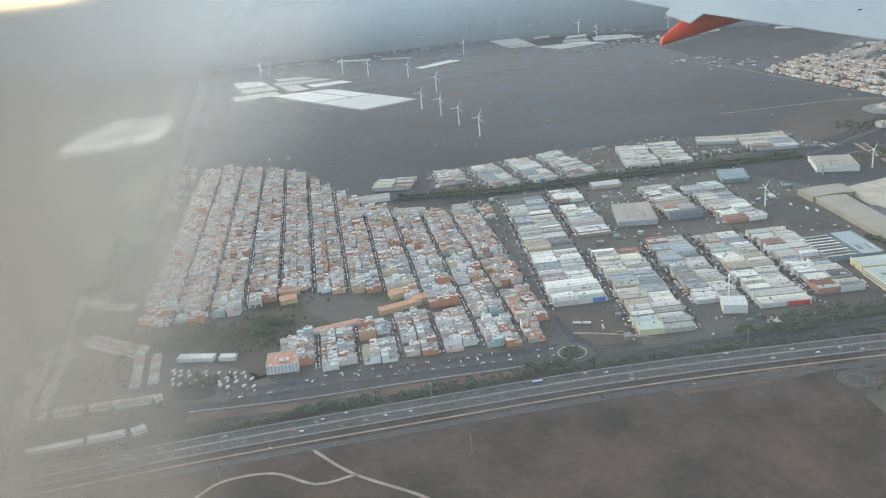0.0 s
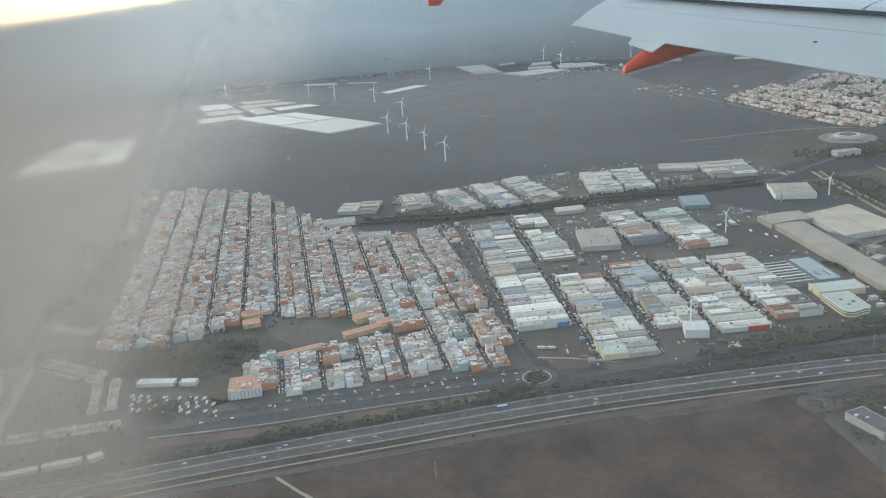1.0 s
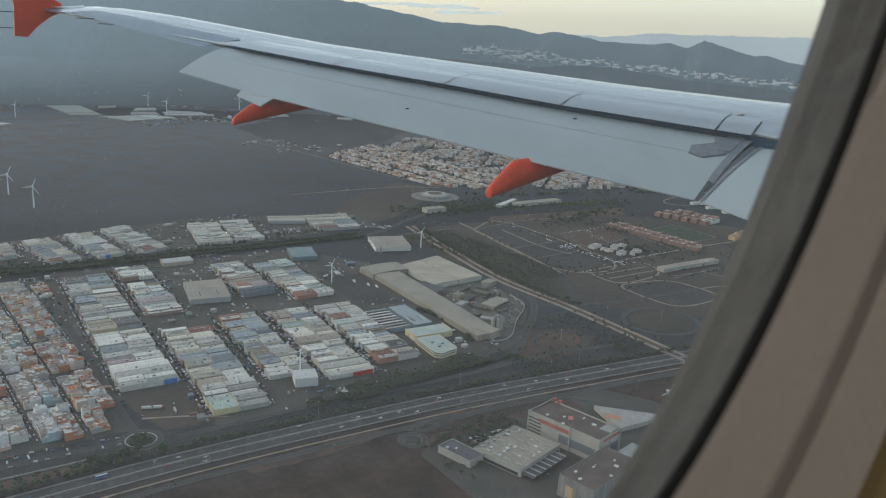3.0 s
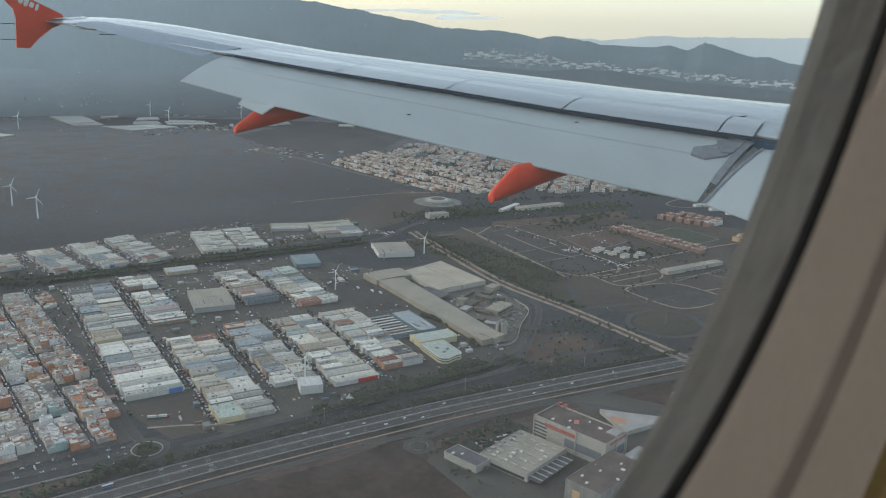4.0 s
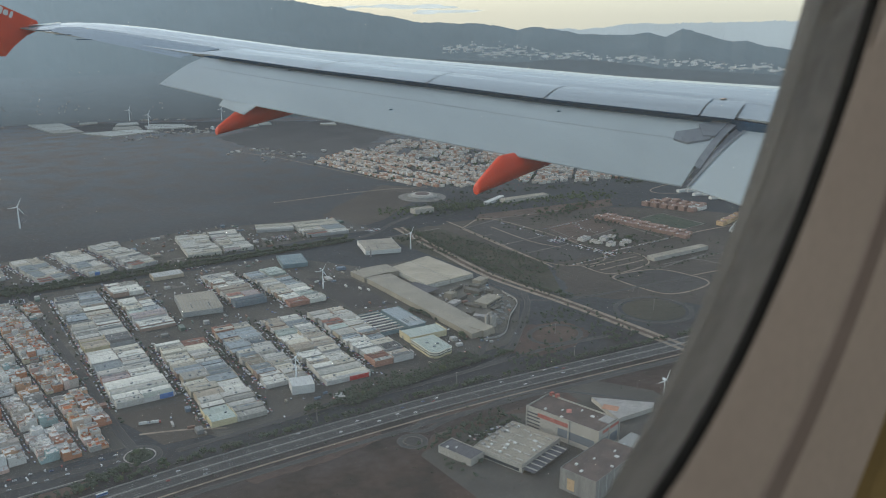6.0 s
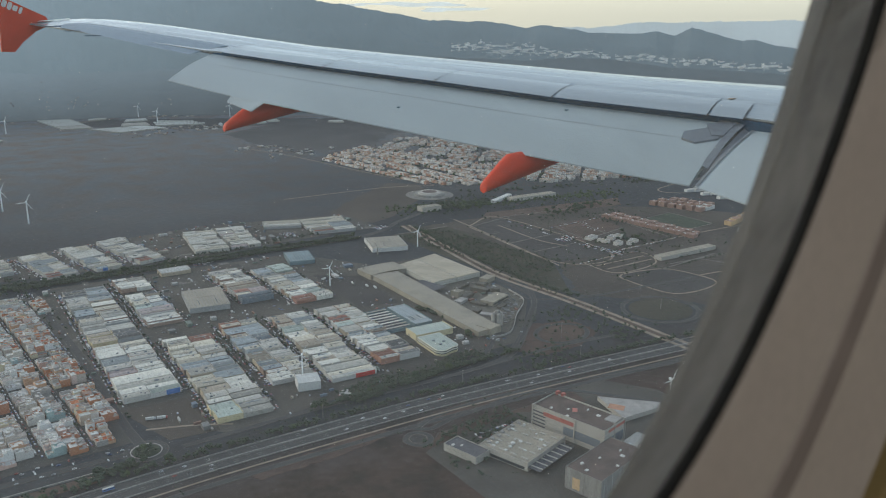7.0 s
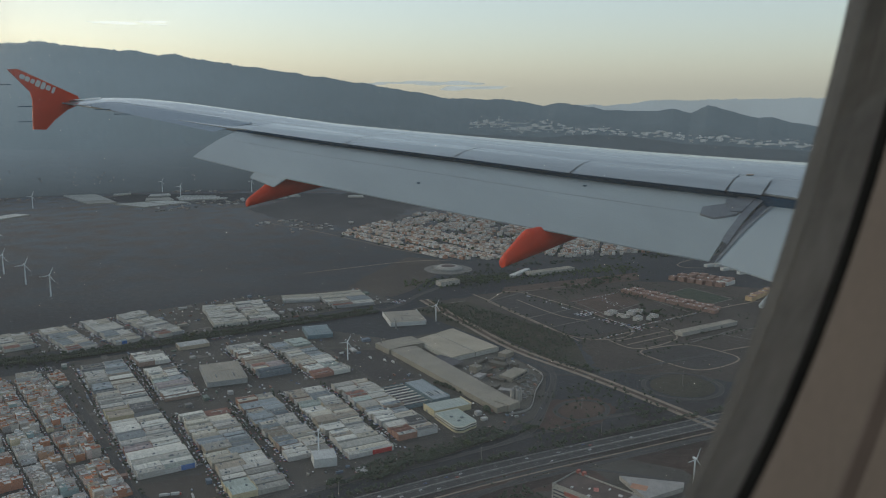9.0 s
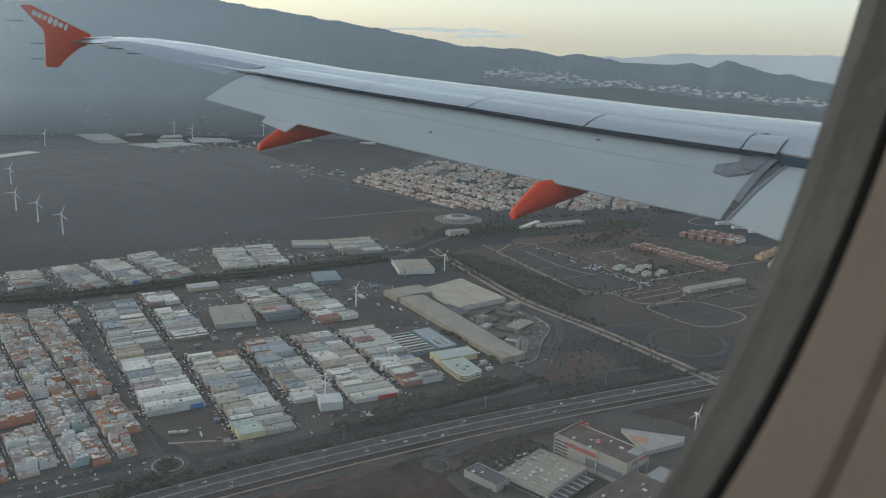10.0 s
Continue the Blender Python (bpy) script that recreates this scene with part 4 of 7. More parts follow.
def flat(name, poly, z, mat, label, category, kind="structure", ragged=0.0):
    if ragged:
        q = random.Random(len(name))
        poly = [(lerp(a[0], b[0], i / 14) + q.gauss(0, ragged), lerp(a[1], b[1], i / 14) + q.gauss(0, ragged)) for a, b in zip(poly, poly[1:] + poly[:1]) for i in range(14)]
    h = Heap().add([(x, y, z) for x, y in poly] + [(x, y, -0.2) for x, y in poly],
                   [tuple(range(len(poly)))] + [(i, (i + 1) % len(poly), len(poly) + (i + 1) % len(poly), len(poly) + i) for i in range(len(poly))])
    return tagged(part(name, h, M[mat]), label, category, kind=kind)


TOWN = [(-173, 1200), (-60, 1160), (40, 1215), (215, 1150), (225, 1060), (390, 1085), (440, 1480), (300, 1500), (200, 1700), (140, 1960), (28, 2080), (-94, 2145), (-150, 1700)]
FRONT = [(0, 960), (352, 903), (385, 1080), (225, 1052), (110, 1050), (40, 1060)]
OLDTOWN = [(-335, 2016), (-190, 2217), (-104, 2184), (-160, 1720), (-230, 1780), (-300, 1850)]
M["street"] = surface("worn_street", [(0.045, 0.043, 0.040), (0.078, 0.072, 0.064)], 0.9, 0.02, 0.3, fine=15)
M["yard"] = surface("oil_stained_yard", [(0.038, 0.036, 0.033), (0.084, 0.076, 0.066)], 0.9, 0.015, 0.35, fine=18)
M["factory_floor"] = surface("dusty_concrete_yard", [(0.070, 0.064, 0.055), (0.14, 0.127, 0.106)], 0.9, 0.03, 0.35, fine=10)
M["clay"] = surface("red_brown_earth", [(0.055, 0.040, 0.034), (0.105, 0.070, 0.055)], 0.95, 0.02, 0.35, fine=10)
M["scrub"] = surface("scrub_land", [(0.024, 0.031, 0.021), (0.060, 0.049, 0.036)], 0.95, 0.015, 0.4, fine=12)
M["red_earth"] = surface("red_brown_scrub_bank", [(0.040, 0.031, 0.027), (0.085, 0.052, 0.042)], 0.95, 0.03, 0.4, fine=9)
M["grass"] = surface("dull_turf", [(0.032, 0.044, 0.031), (0.050, 0.062, 0.041)], 0.95, 0.05, 0.25)
M["patches_pale"] = surface("weathered_low_walls", [(0.12, 0.112, 0.100), (0.20, 0.188, 0.170)], 0.9, 0.04, 0.35, fine=8)
M["fallow_far"] = surface("stony_fallow_plain", [(0.052, 0.053, 0.056), (0.076, 0.073, 0.072)], 0.95, 0.006, 0.3, fine=16)
M["fallow"] = surface("fallow_brown_plain", [(0.036, 0.033, 0.030), (0.074, 0.060, 0.050)], 0.95, 0.006, 0.3, fine=16)
M["dark_field"] = surface("ploughed_black_earth", [(0.034, 0.033, 0.034), (0.055, 0.051, 0.049)], 0.95, 0.01, 0.3, fine=14)
flat("pavement_town", [(-190, 1180), (-60, 1130), (-10, 935), (360, 885), (455, 1500), (310, 1530), (210, 1720), (150, 1985), (30, 2100), (-100, 2165), (-170, 1700)], 0.10, "street", "grey town streets between the house blocks", "pavement")
flat("pavement_estate", [(378, 985), (455, 830), (700, 818), (935, 800), (1090, 930), (1150, 1240), (1010, 1260), (930, 1440), (480, 1530), (440, 1480)], 0.10, "yard", "stained asphalt streets and yards of the estate", "pavement")
flat("fallow_plain", [(1690, 3120), (1640, 2800), (1700, 2560), (1851, 2440), (2215, 2690), (2427, 2760), (2640, 3100), (2458, 3330), (1917, 3245)], 0.04, "fallow_far", "brown fallow land between the black plain and the hills", "ground", ragged=7)
flat("fallow_plain_far", [(1250, 3760), (1700, 3300), (2100, 3250), (2300, 3330), (1900, 3640), (1500, 3900)], 0.03, "fallow_far", "brown fallow land at the foot of the hills", "ground", ragged=7)
flat("fallow_edge", [(1220, 1540), (1300, 1560), (1560, 1720), (1600, 1820), (1560, 1900), (1300, 1760), (1190, 1680)], 0.05, "fallow", "bare brown ground beside the arena", "ground", ragged=2)
flat("pavement_shopping", [(575, 470), (598, 640), (640, 668), (720, 655), (800, 640), (905, 640), (940, 560), (905, 455), (760, 430)], 0.10, "yard", "stained asphalt car park round the shopping centre", "pavement")
flat("pavement_estate_north", [(380, 1640), (740, 1545), (1010, 1525), (1210, 1500), (1215, 1660), (900, 1775), (400, 1790)], 0.10, "yard", "stained asphalt yards behind the tree avenue", "pavement")
flat("factory_yard", [(935, 846), (945, 838), (1010, 884), (1072, 926), (1098, 990), (1112, 1074), (1004, 1082), (985, 1085)], 0.15, "factory_floor", "dusty grey yard of the factory", "pavement")
flat("vacant_lot", [(380, 975), (470, 952), (452, 846), (395, 862)], 0.16, "fallow", "bare brown vacant lot beside the roundabout", "ground")
flat("vacant_lot_dark", [(838, 1085), (905, 1060), (945, 1225), (880, 1290)], 0.16, "dark_field", "dark bare plot beside the wind turbine", "ground")
flat("scrub_strip", [(1180, 1420), (1330, 1395), (1290, 1040), (1170, 900), (1140, 1050)], 0.06, "scrub", "dark green scrub beside the drainage channel", "ground")
flat("fallow_plots", [(1275, 1440), (1500, 1400), (1720, 1340), (1900, 1180), (1990, 1000), (1820, 760), (1500, 690), (1310, 690), (1170, 880), (1300, 1040)], 0.03, "fallow", "brown levelled land between the building plots", "ground", ragged=4)
flat("building_plot", [(1367, 1368), (1490, 1379), (1436, 1010), (1300, 1035)], 0.08, "dark_field", "levelled dark building plot with pale paths", "ground")
flat("building_plot_round", [(1302, 890), (1330, 905), (1421, 872), (1440, 800), (1425, 755), (1360, 752), (1305, 775)], 0.08, "dark_field", "rounded dark building plot ringed by a path", "ground")
flat("building_plot_far", [(1518, 1244), (1676, 1232), (1637, 1130), (1460, 1101)], 0.08, "clay", "bare brown building plot", "ground")
flat("brown_field", [(1500, 1440), (1900, 1330), (1830, 1270), (1440, 1395)], 0.05, "clay", "long strip of bare brown earth", "ground")
flat("sports_pitch", [(1753, 1137), (1847, 1134), (1828, 1007), (1697, 1016)], 0.08, "grass", "dull green sports pitch with a pale border", "pitch")
flat("sports_ground", [(-330, 1720), (-235, 1760), (-195, 1600), (-300, 1560)], 0.08, "grass", "dull green sports ground in the haze", "pitch")
flat("dark_park", [(-345, 1520), (-196, 1500), (-150, 1240), (-300, 1330)], 0.06, "dark_field", "dark empty field at the edge of town", "ground")
flat("town_park", [(-215, 1205), (-150, 1250), (-60, 1135), (45, 1212), (110, 1055), (40, 1062), (-5, 960), (-60, 1035), (-130, 1090)], 0.14, "scrub", "dark green park between suburb and town", "ground")
flat("suburb_court", [(-236, 1150), (-168, 1085), (-170, 1000), (-240, 1000)], 0.14, "fallow", "brown courtyard between the terraces", "ground")
flat("suburb_edge", [(-420, 1330), (-215, 1215), (-150, 1260), (-200, 1500), (-400, 1560)], 0.05, "scrub", "scrubby open ground at the edge of town", "ground")
road("park_path", spline([(-190, 1215), (-120, 1130), (-80, 1060), (-55, 935)], 8), 6, "grey road round the park", 0.30)
road("park_path", spline([(-120, 1130), (-20, 1120), (50, 1080), (115, 1055)], 8), 5, "grey road round the park", 0.30)
road("suburb_road", spline([(-420, 1265), (-300, 1245), (-200, 1225), (-150, 1245)], 8), 7, "grey road behind the terraces", 0.30)
flat("school_yard", [(62, 1150), (141, 1150), (165, 1108), (103, 1068)], 0.18, "yard", "grey asphalt school playground", "pavement")
flat("school_court", [(150, 1150), (195, 1148), (192, 1115), (165, 1110)], 0.18, "grass", "small green sports court", "pitch")

FRONT_ROAD = spline([(-420, 960), (-200, 940), (-49, 922), (110, 902), (290, 873), (364, 857)], 20)
road("road_front", FRONT_ROAD, 10, "asphalt road along the front of the town", 0.28)
road("road_avenue", spline([(364, 857), (372, 944), (403, 1145), (425, 1330), (447, 1523)], 20), 11, "asphalt avenue between town and estate", 0.28)
road("avenue_bank", spline([(356, 960), (384, 1145), (408, 1330), (420, 1480)], 20), 3.0, "pale earth strip beside the avenue", 0.24, "track", False)
road("road_tree_avenue", spline([(300, 1620), (374, 1598), (480, 1560), (684, 1522), (1110, 1458), (1299, 1520), (1560, 1600)], 20), 12, "asphalt avenue lined with dark trees", 0.28)
road("road_link", spline([(820, 770), (886, 775), (978, 831), (1063, 891), (1126, 959), (1160, 1047), (1205, 1240), (1262, 1430)], 15), 9, "curving asphalt link road", 0.30)
road("road_estate_front", spline([(400, 838), (560, 818), (700, 800), (830, 795), (905, 830)], 15), 8, "asphalt road along the estate front", 0.28)
road("roundabout", spline([(364 + 21 * math.cos(a), 856 + 21 * math.sin(a)) for a in [i * math.pi / 5 for i in range(10)]], 4, True), 7, "asphalt roundabout beside the motorway", 0.34, closed=True)
flat("roundabout_island", [(364 + 15 * math.cos(i * 0.314), 856 + 15 * math.sin(i * 0.314)) for i in range(20)], 0.6, "grass", "green planted roundabout island with a pale rim", "island")
for name, cx, cy, r in (("roundabout_rim", 364, 856, 17.0), ("roundabout_rim_south", 613, 672, 10.5)):
    h = Heap()
    strip(h, spline([(cx + r * math.cos(q), cy + r * math.sin(q)) for q in [i * math.pi / 8 for i in range(16)]], 3, True), 1.5 if r > 12 else 0.9, 0.72, 0, 0.7, True)
    tagged(part(name, h, M["kerb" if r > 12 else "roadside"]), "pale concrete rim of the roundabout island", "kerb", kind="structure")
flat("roundabout_island_south", [(613 + 9.6 * math.cos(i * 0.314), 672 + 9.6 * math.sin(i * 0.314)) for i in range(20)], 0.6, "dark_field", "dark planted island of the small roundabout", "island")
flat("red_bank_forecourt", [(602, 645), (640, 666), (720, 654), (800, 639), (850, 636), (842, 604), (792, 612), (752, 640), (662, 648)], 0.14, "red_earth", "red-brown earth in front of the shopping centre", "ground", ragged=1.0)
flat("red_bank", [(640, 706), (682, 709), (781, 696), (842, 662), (830, 652), (742, 676), (662, 684)], 0.16, "red_earth", "red-brown scrub bank between motorway and shopping centre", "ground", ragged=1.5)
flat("red_bank_west", [(420, 735), (540, 727), (600, 718), (588, 700), (529, 700), (430, 715)], 0.16, "red_earth", "red-brown scrub bank beside the motorway", "ground", ragged=1.5)
flat("red_bank_east", [(894, 778), (960, 822), (1000, 836), (1060, 806), (1050, 745), (985, 728), (917, 736)], 0.05, "red_earth", "red-brown scrub round the interchange loop", "ground", ragged=2)
road("roundabout_south", spline([(613 + 15 * math.cos(a), 672 + 15 * math.sin(a)) for a in [i * math.pi / 5 for i in range(10)]], 4, True), 6, "small asphalt roundabout seaward of the motorway", 0.34, closed=True)
road("roundabout_west", spline([(-55 + 8 * math.cos(a), 925 + 8 * math.sin(a)) for a in [i * math.pi / 4 for i in range(8)]], 3, True), 5, "small asphalt roundabout by the car park", 0.36, closed=True)
road("loop_ramp", spline([(1003 + 46 * math.cos(a), 780 + 36 * math.sin(a)) for a in [i * math.pi / 6 for i in range(12)]], 8, True), 7, "curved asphalt loop of the interchange", 0.30, closed=True)
road("loop_ramp_far", spline([(1215 + 66 * math.cos(a), 740 + 62 * math.sin(a)) for a in [i * math.pi / 6 for i in range(12)]], 8, True), 7, "wide curved asphalt loop of the interchange", 0.30, closed=True)
flat("loop_island", [(1003 + 38 * math.cos(i * 0.314), 780 + 29 * math.sin(i * 0.314)) for i in range(20)], 0.14, "clay", "red-brown earth inside the loop", "ground")
flat("loop_island_far", [(1215 + 56 * math.cos(i * 0.314), 740 + 52 * math.sin(i * 0.314)) for i in range(20)], 0.14, "scrub", "dark scrub inside the far loop", "ground")
road("road_slip", spline([(640, 800), (760, 778), (886, 760), (960, 748), (1060, 720)], 15), 7, "asphalt slip road onto the motorway", 0.32)
road("road_slip_south", spline([(628, 690), (660, 702), (740, 694), (843, 668), (980, 620), (1180, 560)], 15), 7, "asphalt slip road seaward of the motorway", 0.32)
road("road_shopping", spline([(622, 700), (639, 681), (672, 683), (718, 679), (803, 672), (846, 642), (880, 590), (908, 534)], 10), 7, "curved asphalt road round the shopping centre", 0.42)
road("road_factory", spline([(849, 768), (885, 779), (955, 819), (1042, 877), (1093, 918), (1112, 960), (1124, 1060)], 12), 9, "asphalt road outside the factory wall", 0.36)
road("road_cross", spline([(1080, 930), (1140, 880), (1215, 850), (1300, 830), (1420, 800)], 15), 8, "asphalt road beyond the channel", 0.30)
for off, w, z in ((0, 7, 0.12), (8.5, 8, 0.55), (-8.5, 8, 0.55)):
    pts = beside(spline([(1262, 1470), (1200, 1260), (1148, 1058), (1136, 879), (1115, 699), (1080, 470), (1050, 300)], 20), off)
    road("channel_bank" if off else "channel_bed", pts, w, "pale ochre banks of a straight drainage channel" if off else "ochre earth bed of a straight drainage channel", z, "track" if off else "clay", False)
TRACKS = [[(39, 769), (74, 710), (132, 647), (146, 607), (150, 480)], [(-230, 640), (-96, 720), (-55, 748), (-4, 743), (36, 708), (76, 709)],
          [(385, 905), (430, 880), (470, 850)], [(1308, 886), (1330, 902), (1421, 870), (1436, 800), (1422, 755), (1360, 750), (1305, 771), (1300, 830), (1308, 886)],
          [(1367, 1368), (1300, 1035), (1436, 1010), (1490, 1379), (1367, 1368)], [(1430, 1330), (1400, 1180), (1410, 1100)], [(1335, 1000), (1484, 978), (1447, 905), (1330, 914), (1335, 1000)],
          ]
TRACKS_EAST = [[(1340, 970), (1470, 950)], [(1336, 942), (1460, 925)], [(1283, 1016), (1360, 1310), (1390, 1440)], [(1440, 800), (1620, 760), (1700, 800)], [(2098, 1243), (2060, 1290), (2102, 1330), (2274, 1335), (2430, 1313)],
          [(1568, 2709), (1600, 2491), (1606, 2179), (1612, 1980), (1640, 1790)], [(1200, 1900), (1500, 1850), (1630, 1780)], [(1120, 640), (1180, 560), (1260, 540), (1300, 600)], [(1480, 1010), (1640, 990), (1830, 960), (2050, 900)]]
for q in TRACKS + TRACKS_EAST:
    road("track", spline(q, 10), 3.8, "pale earth track across the fields", 0.2, "track", False)
h = Heap()
for q in (((1372, 1360), (1484, 1371)), ((1330, 1200), (1462, 1190)), ((1345, 1280), (1380, 1278)), ((1316, 1120), (1450, 1105)), ((1500, 1230), (1670, 1220)), ((1470, 1110), (1630, 1120)), ((1520, 1235), (1480, 1105)),
          ((1600, 1228), (1560, 1115)), ((1490, 1379), (1700, 1330)), ((1436, 1010), (1640, 985)), ((1750, 1140), (1850, 1137)), ((1850, 1137), (1830, 1004)), ((1830, 1004), (1694, 1013)), ((1694, 1013), (1750, 1140)),
          ((1640, 985), (1700, 1240)), ((1460, 880), (1640, 840)), ((1640, 840), (1800, 830)), ((1540, 860), (1560, 760)), ((1190, 1420), (1330, 1400)), ((1420, 870), (1600, 862))):
    strip(h, spline(q, 30), 2.2, 0.7, 0, 0.8)
tagged(part("plot_kerb", h, M["patches_pale"]), "pale low walls and kerbs dividing the building plots", "wall", kind="structure")
h = Heap()
for pts in (spline([(-91, 905), (35, 881), (162, 866), (308, 845)], 20),):
    strip(h, pts, 1.2, 1.6, 0, 1.7)
tagged(part("bank_wall", h, M["kerb"]), "pale concrete wall between the front road and the motorway", "wall", kind="structure")
strip_h = Heap()
strip(strip_h, beside(spline([(-91, 905), (35, 881), (162, 866), (308, 845)], 20), -12), 18, 0.12)
tagged(part("motorway_verge", strip_h, M["clay"]), "brown earth verge above the motorway", "ground", kind="structure")


# ---- town houses ----
def volumes(r, w, f):
    """A house as two or three joined volumes of different height: (x, y, lx, ly, height)."""
    st = r.choice((1, 2, 2, 2, 3, 3, 3, 4))
    cut = r.uniform(0.35, 0.65) * w
    h1, h2 = 0.4 + 3.05 * st, 0.4 + 3.05 * max(1, st - r.choice((0, 1, 1, 2)))
    if r.random() < 0.5:
        h1, h2 = h2, h1
    out = [(-w / 2 + cut / 2, 0, cut, f, h1), (cut / 2, 0, w - cut, f, h2)]
    return out


def house_heaps(r, w, f, walls, roofs, x=0.0, y=0.0, turn=0.0, top=True):
    """Walls with parapets into one heap, roof terraces, stair huts and tanks into another."""
    c, s = math.cos(turn), math.sin(turn)

    def at(a, b):
        return x + c * a - s * b, y + s * a + c * b
    vols = volumes(r, w, f)
    for vx, vy, lx, ly, hh in vols:
        px, py = at(vx, vy)
        walls.box(px, py, 0, lx - 0.05, ly, hh, turn)
        # terrace floor a little below a parapet of four low walls
        roofs.box(px, py, hh + 0.02, lx - 0.6, ly - 0.6, 0.1, turn)
        ph = r.choice((0.5, 0.9, 1.0))
        for a, b, l1, l2 in ((0, ly / 2 - 0.13, lx, 0.26), (0, -ly / 2 + 0.13, lx, 0.26), (lx / 2 - 0.13, 0, 0.26, ly - 0.52), (-lx / 2 + 0.13, 0, 0.26, ly - 0.52)):
            qx, qy = at(vx + a, vy + b)
            walls.box(qx, qy, hh, l1, l2, ph, turn)
        if top and r.random() < 0.75:
            bw, bl = r.uniform(2.4, min(5, lx * 0.5)), r.uniform(2.4, min(5.5, ly * 0.6))
            qx, qy = at(vx + r.uniform(-0.3, 0.3) * (lx - bw), vy + r.choice((-1, 1)) * (ly / 2 - bl / 2 - 0.3))
            walls.box(qx, qy, hh + 0.1, bw, bl, 2.5, turn)
            roofs.box(qx, qy, hh + 2.6, bw + 0.3, bl + 0.3, 0.18, turn)
        if top and r.random() < 0.5:
            qx, qy = at(vx + r.uniform(-0.35, 0.35) * lx, vy + r.uniform(-0.3, 0.3) * ly)
            walls.box(qx, qy, hh + 0.1, r.uniform(0.9, 2.2), r.uniform(0.9, 3.5), r.uniform(0.7, 1.4), turn)
    return vols


WIN = Heap().box(0, 0, 0, 0.14, 1.2, 1.3, 0, 0, True).mesh("window", M["glass"])


def house_model(r, w, f):
    a, b = Heap(), Heap()
    vols = house_heaps(r, w, f, a, b)
    ob = part("house", a, M["wall"])
    tagged(ob, "flat-roofed terraced town house with a walled roof terrace", "house", "houses of the town")
    part("roof", b, M["roofs"], ob)
    for vx, vy, lx, ly, hh in vols[:1]:
        outer = vx + math.copysign(lx / 2 + 0.0, vx)
        for k in range(int(hh / 3.05)):
            for dy in (-f * 0.26, f * 0.26):
                part("window", WIN, None, ob).location = (outer, dy, 1.0 + 3.05 * k)
    return ob


MODELS = [house_model(rnd, rnd.uniform(18, 22.5), fr) for fr in (8.0, 8.8, 9.6, 10.4, 11.2, 12.0) for _ in range(3)]
LABELS = ["white-rendered terraced house with a flat roof terrace", "flat-roofed terraced town house in faded paint", "terraced house with parapets and a stair hut"]
placed, far_walls, far_roofs = 0, Heap(), Heap()
SLOPE = 0.085
FIRST = list(MODELS)
for k in range(13):
    for side in (0, 1):
        y = 880.0
        while y < 2150:
            m = rnd.choice(MODELS)
            fr = m.dimensions.y if m.dimensions.y else 10
            fr = (8.0, 8.8, 9.6, 10.4, 11.2, 12.0)[MODELS.index(m) // 3]
            y += fr
            x = -172 + 52 * k + (13.2 if side else 35.0) + SLOPE * (y - 1200)
            if not (inside(TOWN, x, y) or inside(FRONT, x, y)):
                continue
            if int((y + 37 * (k % 3)) / 124) != int((y - fr + 37 * (k % 3)) / 124):
                y += 6.5
                continue
            if y < 1255 and placed < 300:
                place = pose(x, y - fr / 2, 0.1, 0, 0, math.degrees(-SLOPE) + (180 if side else 0))
                if m in FIRST:
                    FIRST.remove(m)
                    m.matrix_basis = place
                else:
                    tagged(copy_thing(m, place), LABELS[placed % 3])
                placed += 1
            else:
                house_heaps(rnd, rnd.uniform(18, 22), fr - 0.2, far_walls, far_roofs, x, y - fr / 2, -SLOPE + (math.pi if side else 0))
for m in FIRST:
    m.matrix_basis = pose(70 + 13 * FIRST.index(m), 1660 + 3 * FIRST.index(m), 0.1)
for _ in range(170):
    x, y = rnd.uniform(-335, -100), rnd.uniform(1720, 2220)
    if inside(OLDTOWN, x, y):
        house_heaps(rnd, rnd.uniform(14, 24), rnd.uniform(9, 14), far_walls, far_roofs, x, y, rnd.choice((0.1, 1.67)))
tagged(part("town_quarter", far_walls, M["walls"]), "dense white and ochre flat-roofed houses in long blocks", "houses", kind="stuff")
tagged(part("town_quarter_roofs", far_roofs, M["roofs"]), "grey and terracotta roof terraces of the far blocks", "roofs", kind="stuff")


def block(name, label, category, x, y, lx, ly, hh, turn, wall, roof_mat, parapet=0.8, huts=0, group="", seed=1):
    """A larger building: walls with storey bands of windows, a flat roof inside a parapet, and plant on top."""
    r = random.Random(seed)
    a = Heap().box(0, 0, 0, lx, ly, hh)
    for u, v, l1, l2 in ((0, ly / 2 - 0.15, lx, 0.3), (0, -ly / 2 + 0.15, lx, 0.3), (lx / 2 - 0.15, 0, 0.3, ly - 0.6), (-lx / 2 + 0.15, 0, 0.3, ly - 0.6)):
        a.box(u, v, hh, l1, l2, parapet)
    ob = tagged(part(name, a, wall), label, category, group)
    ob.matrix_basis = pose(x, y, 0.1, 0, 0, turn)
    part("roof", Heap().box(0, 0, hh + 0.02, lx - 0.65, ly - 0.65, 0.1), roof_mat, ob)
    for _ in range(huts):
        part("roof_unit", Heap().box(r.uniform(-0.42, 0.42) * lx, r.uniform(-0.42, 0.42) * ly, hh + 0.12, r.uniform(1.5, 4), r.uniform(1.5, 5), r.uniform(0.8, 2.2)), M["white"], ob)
    return ob


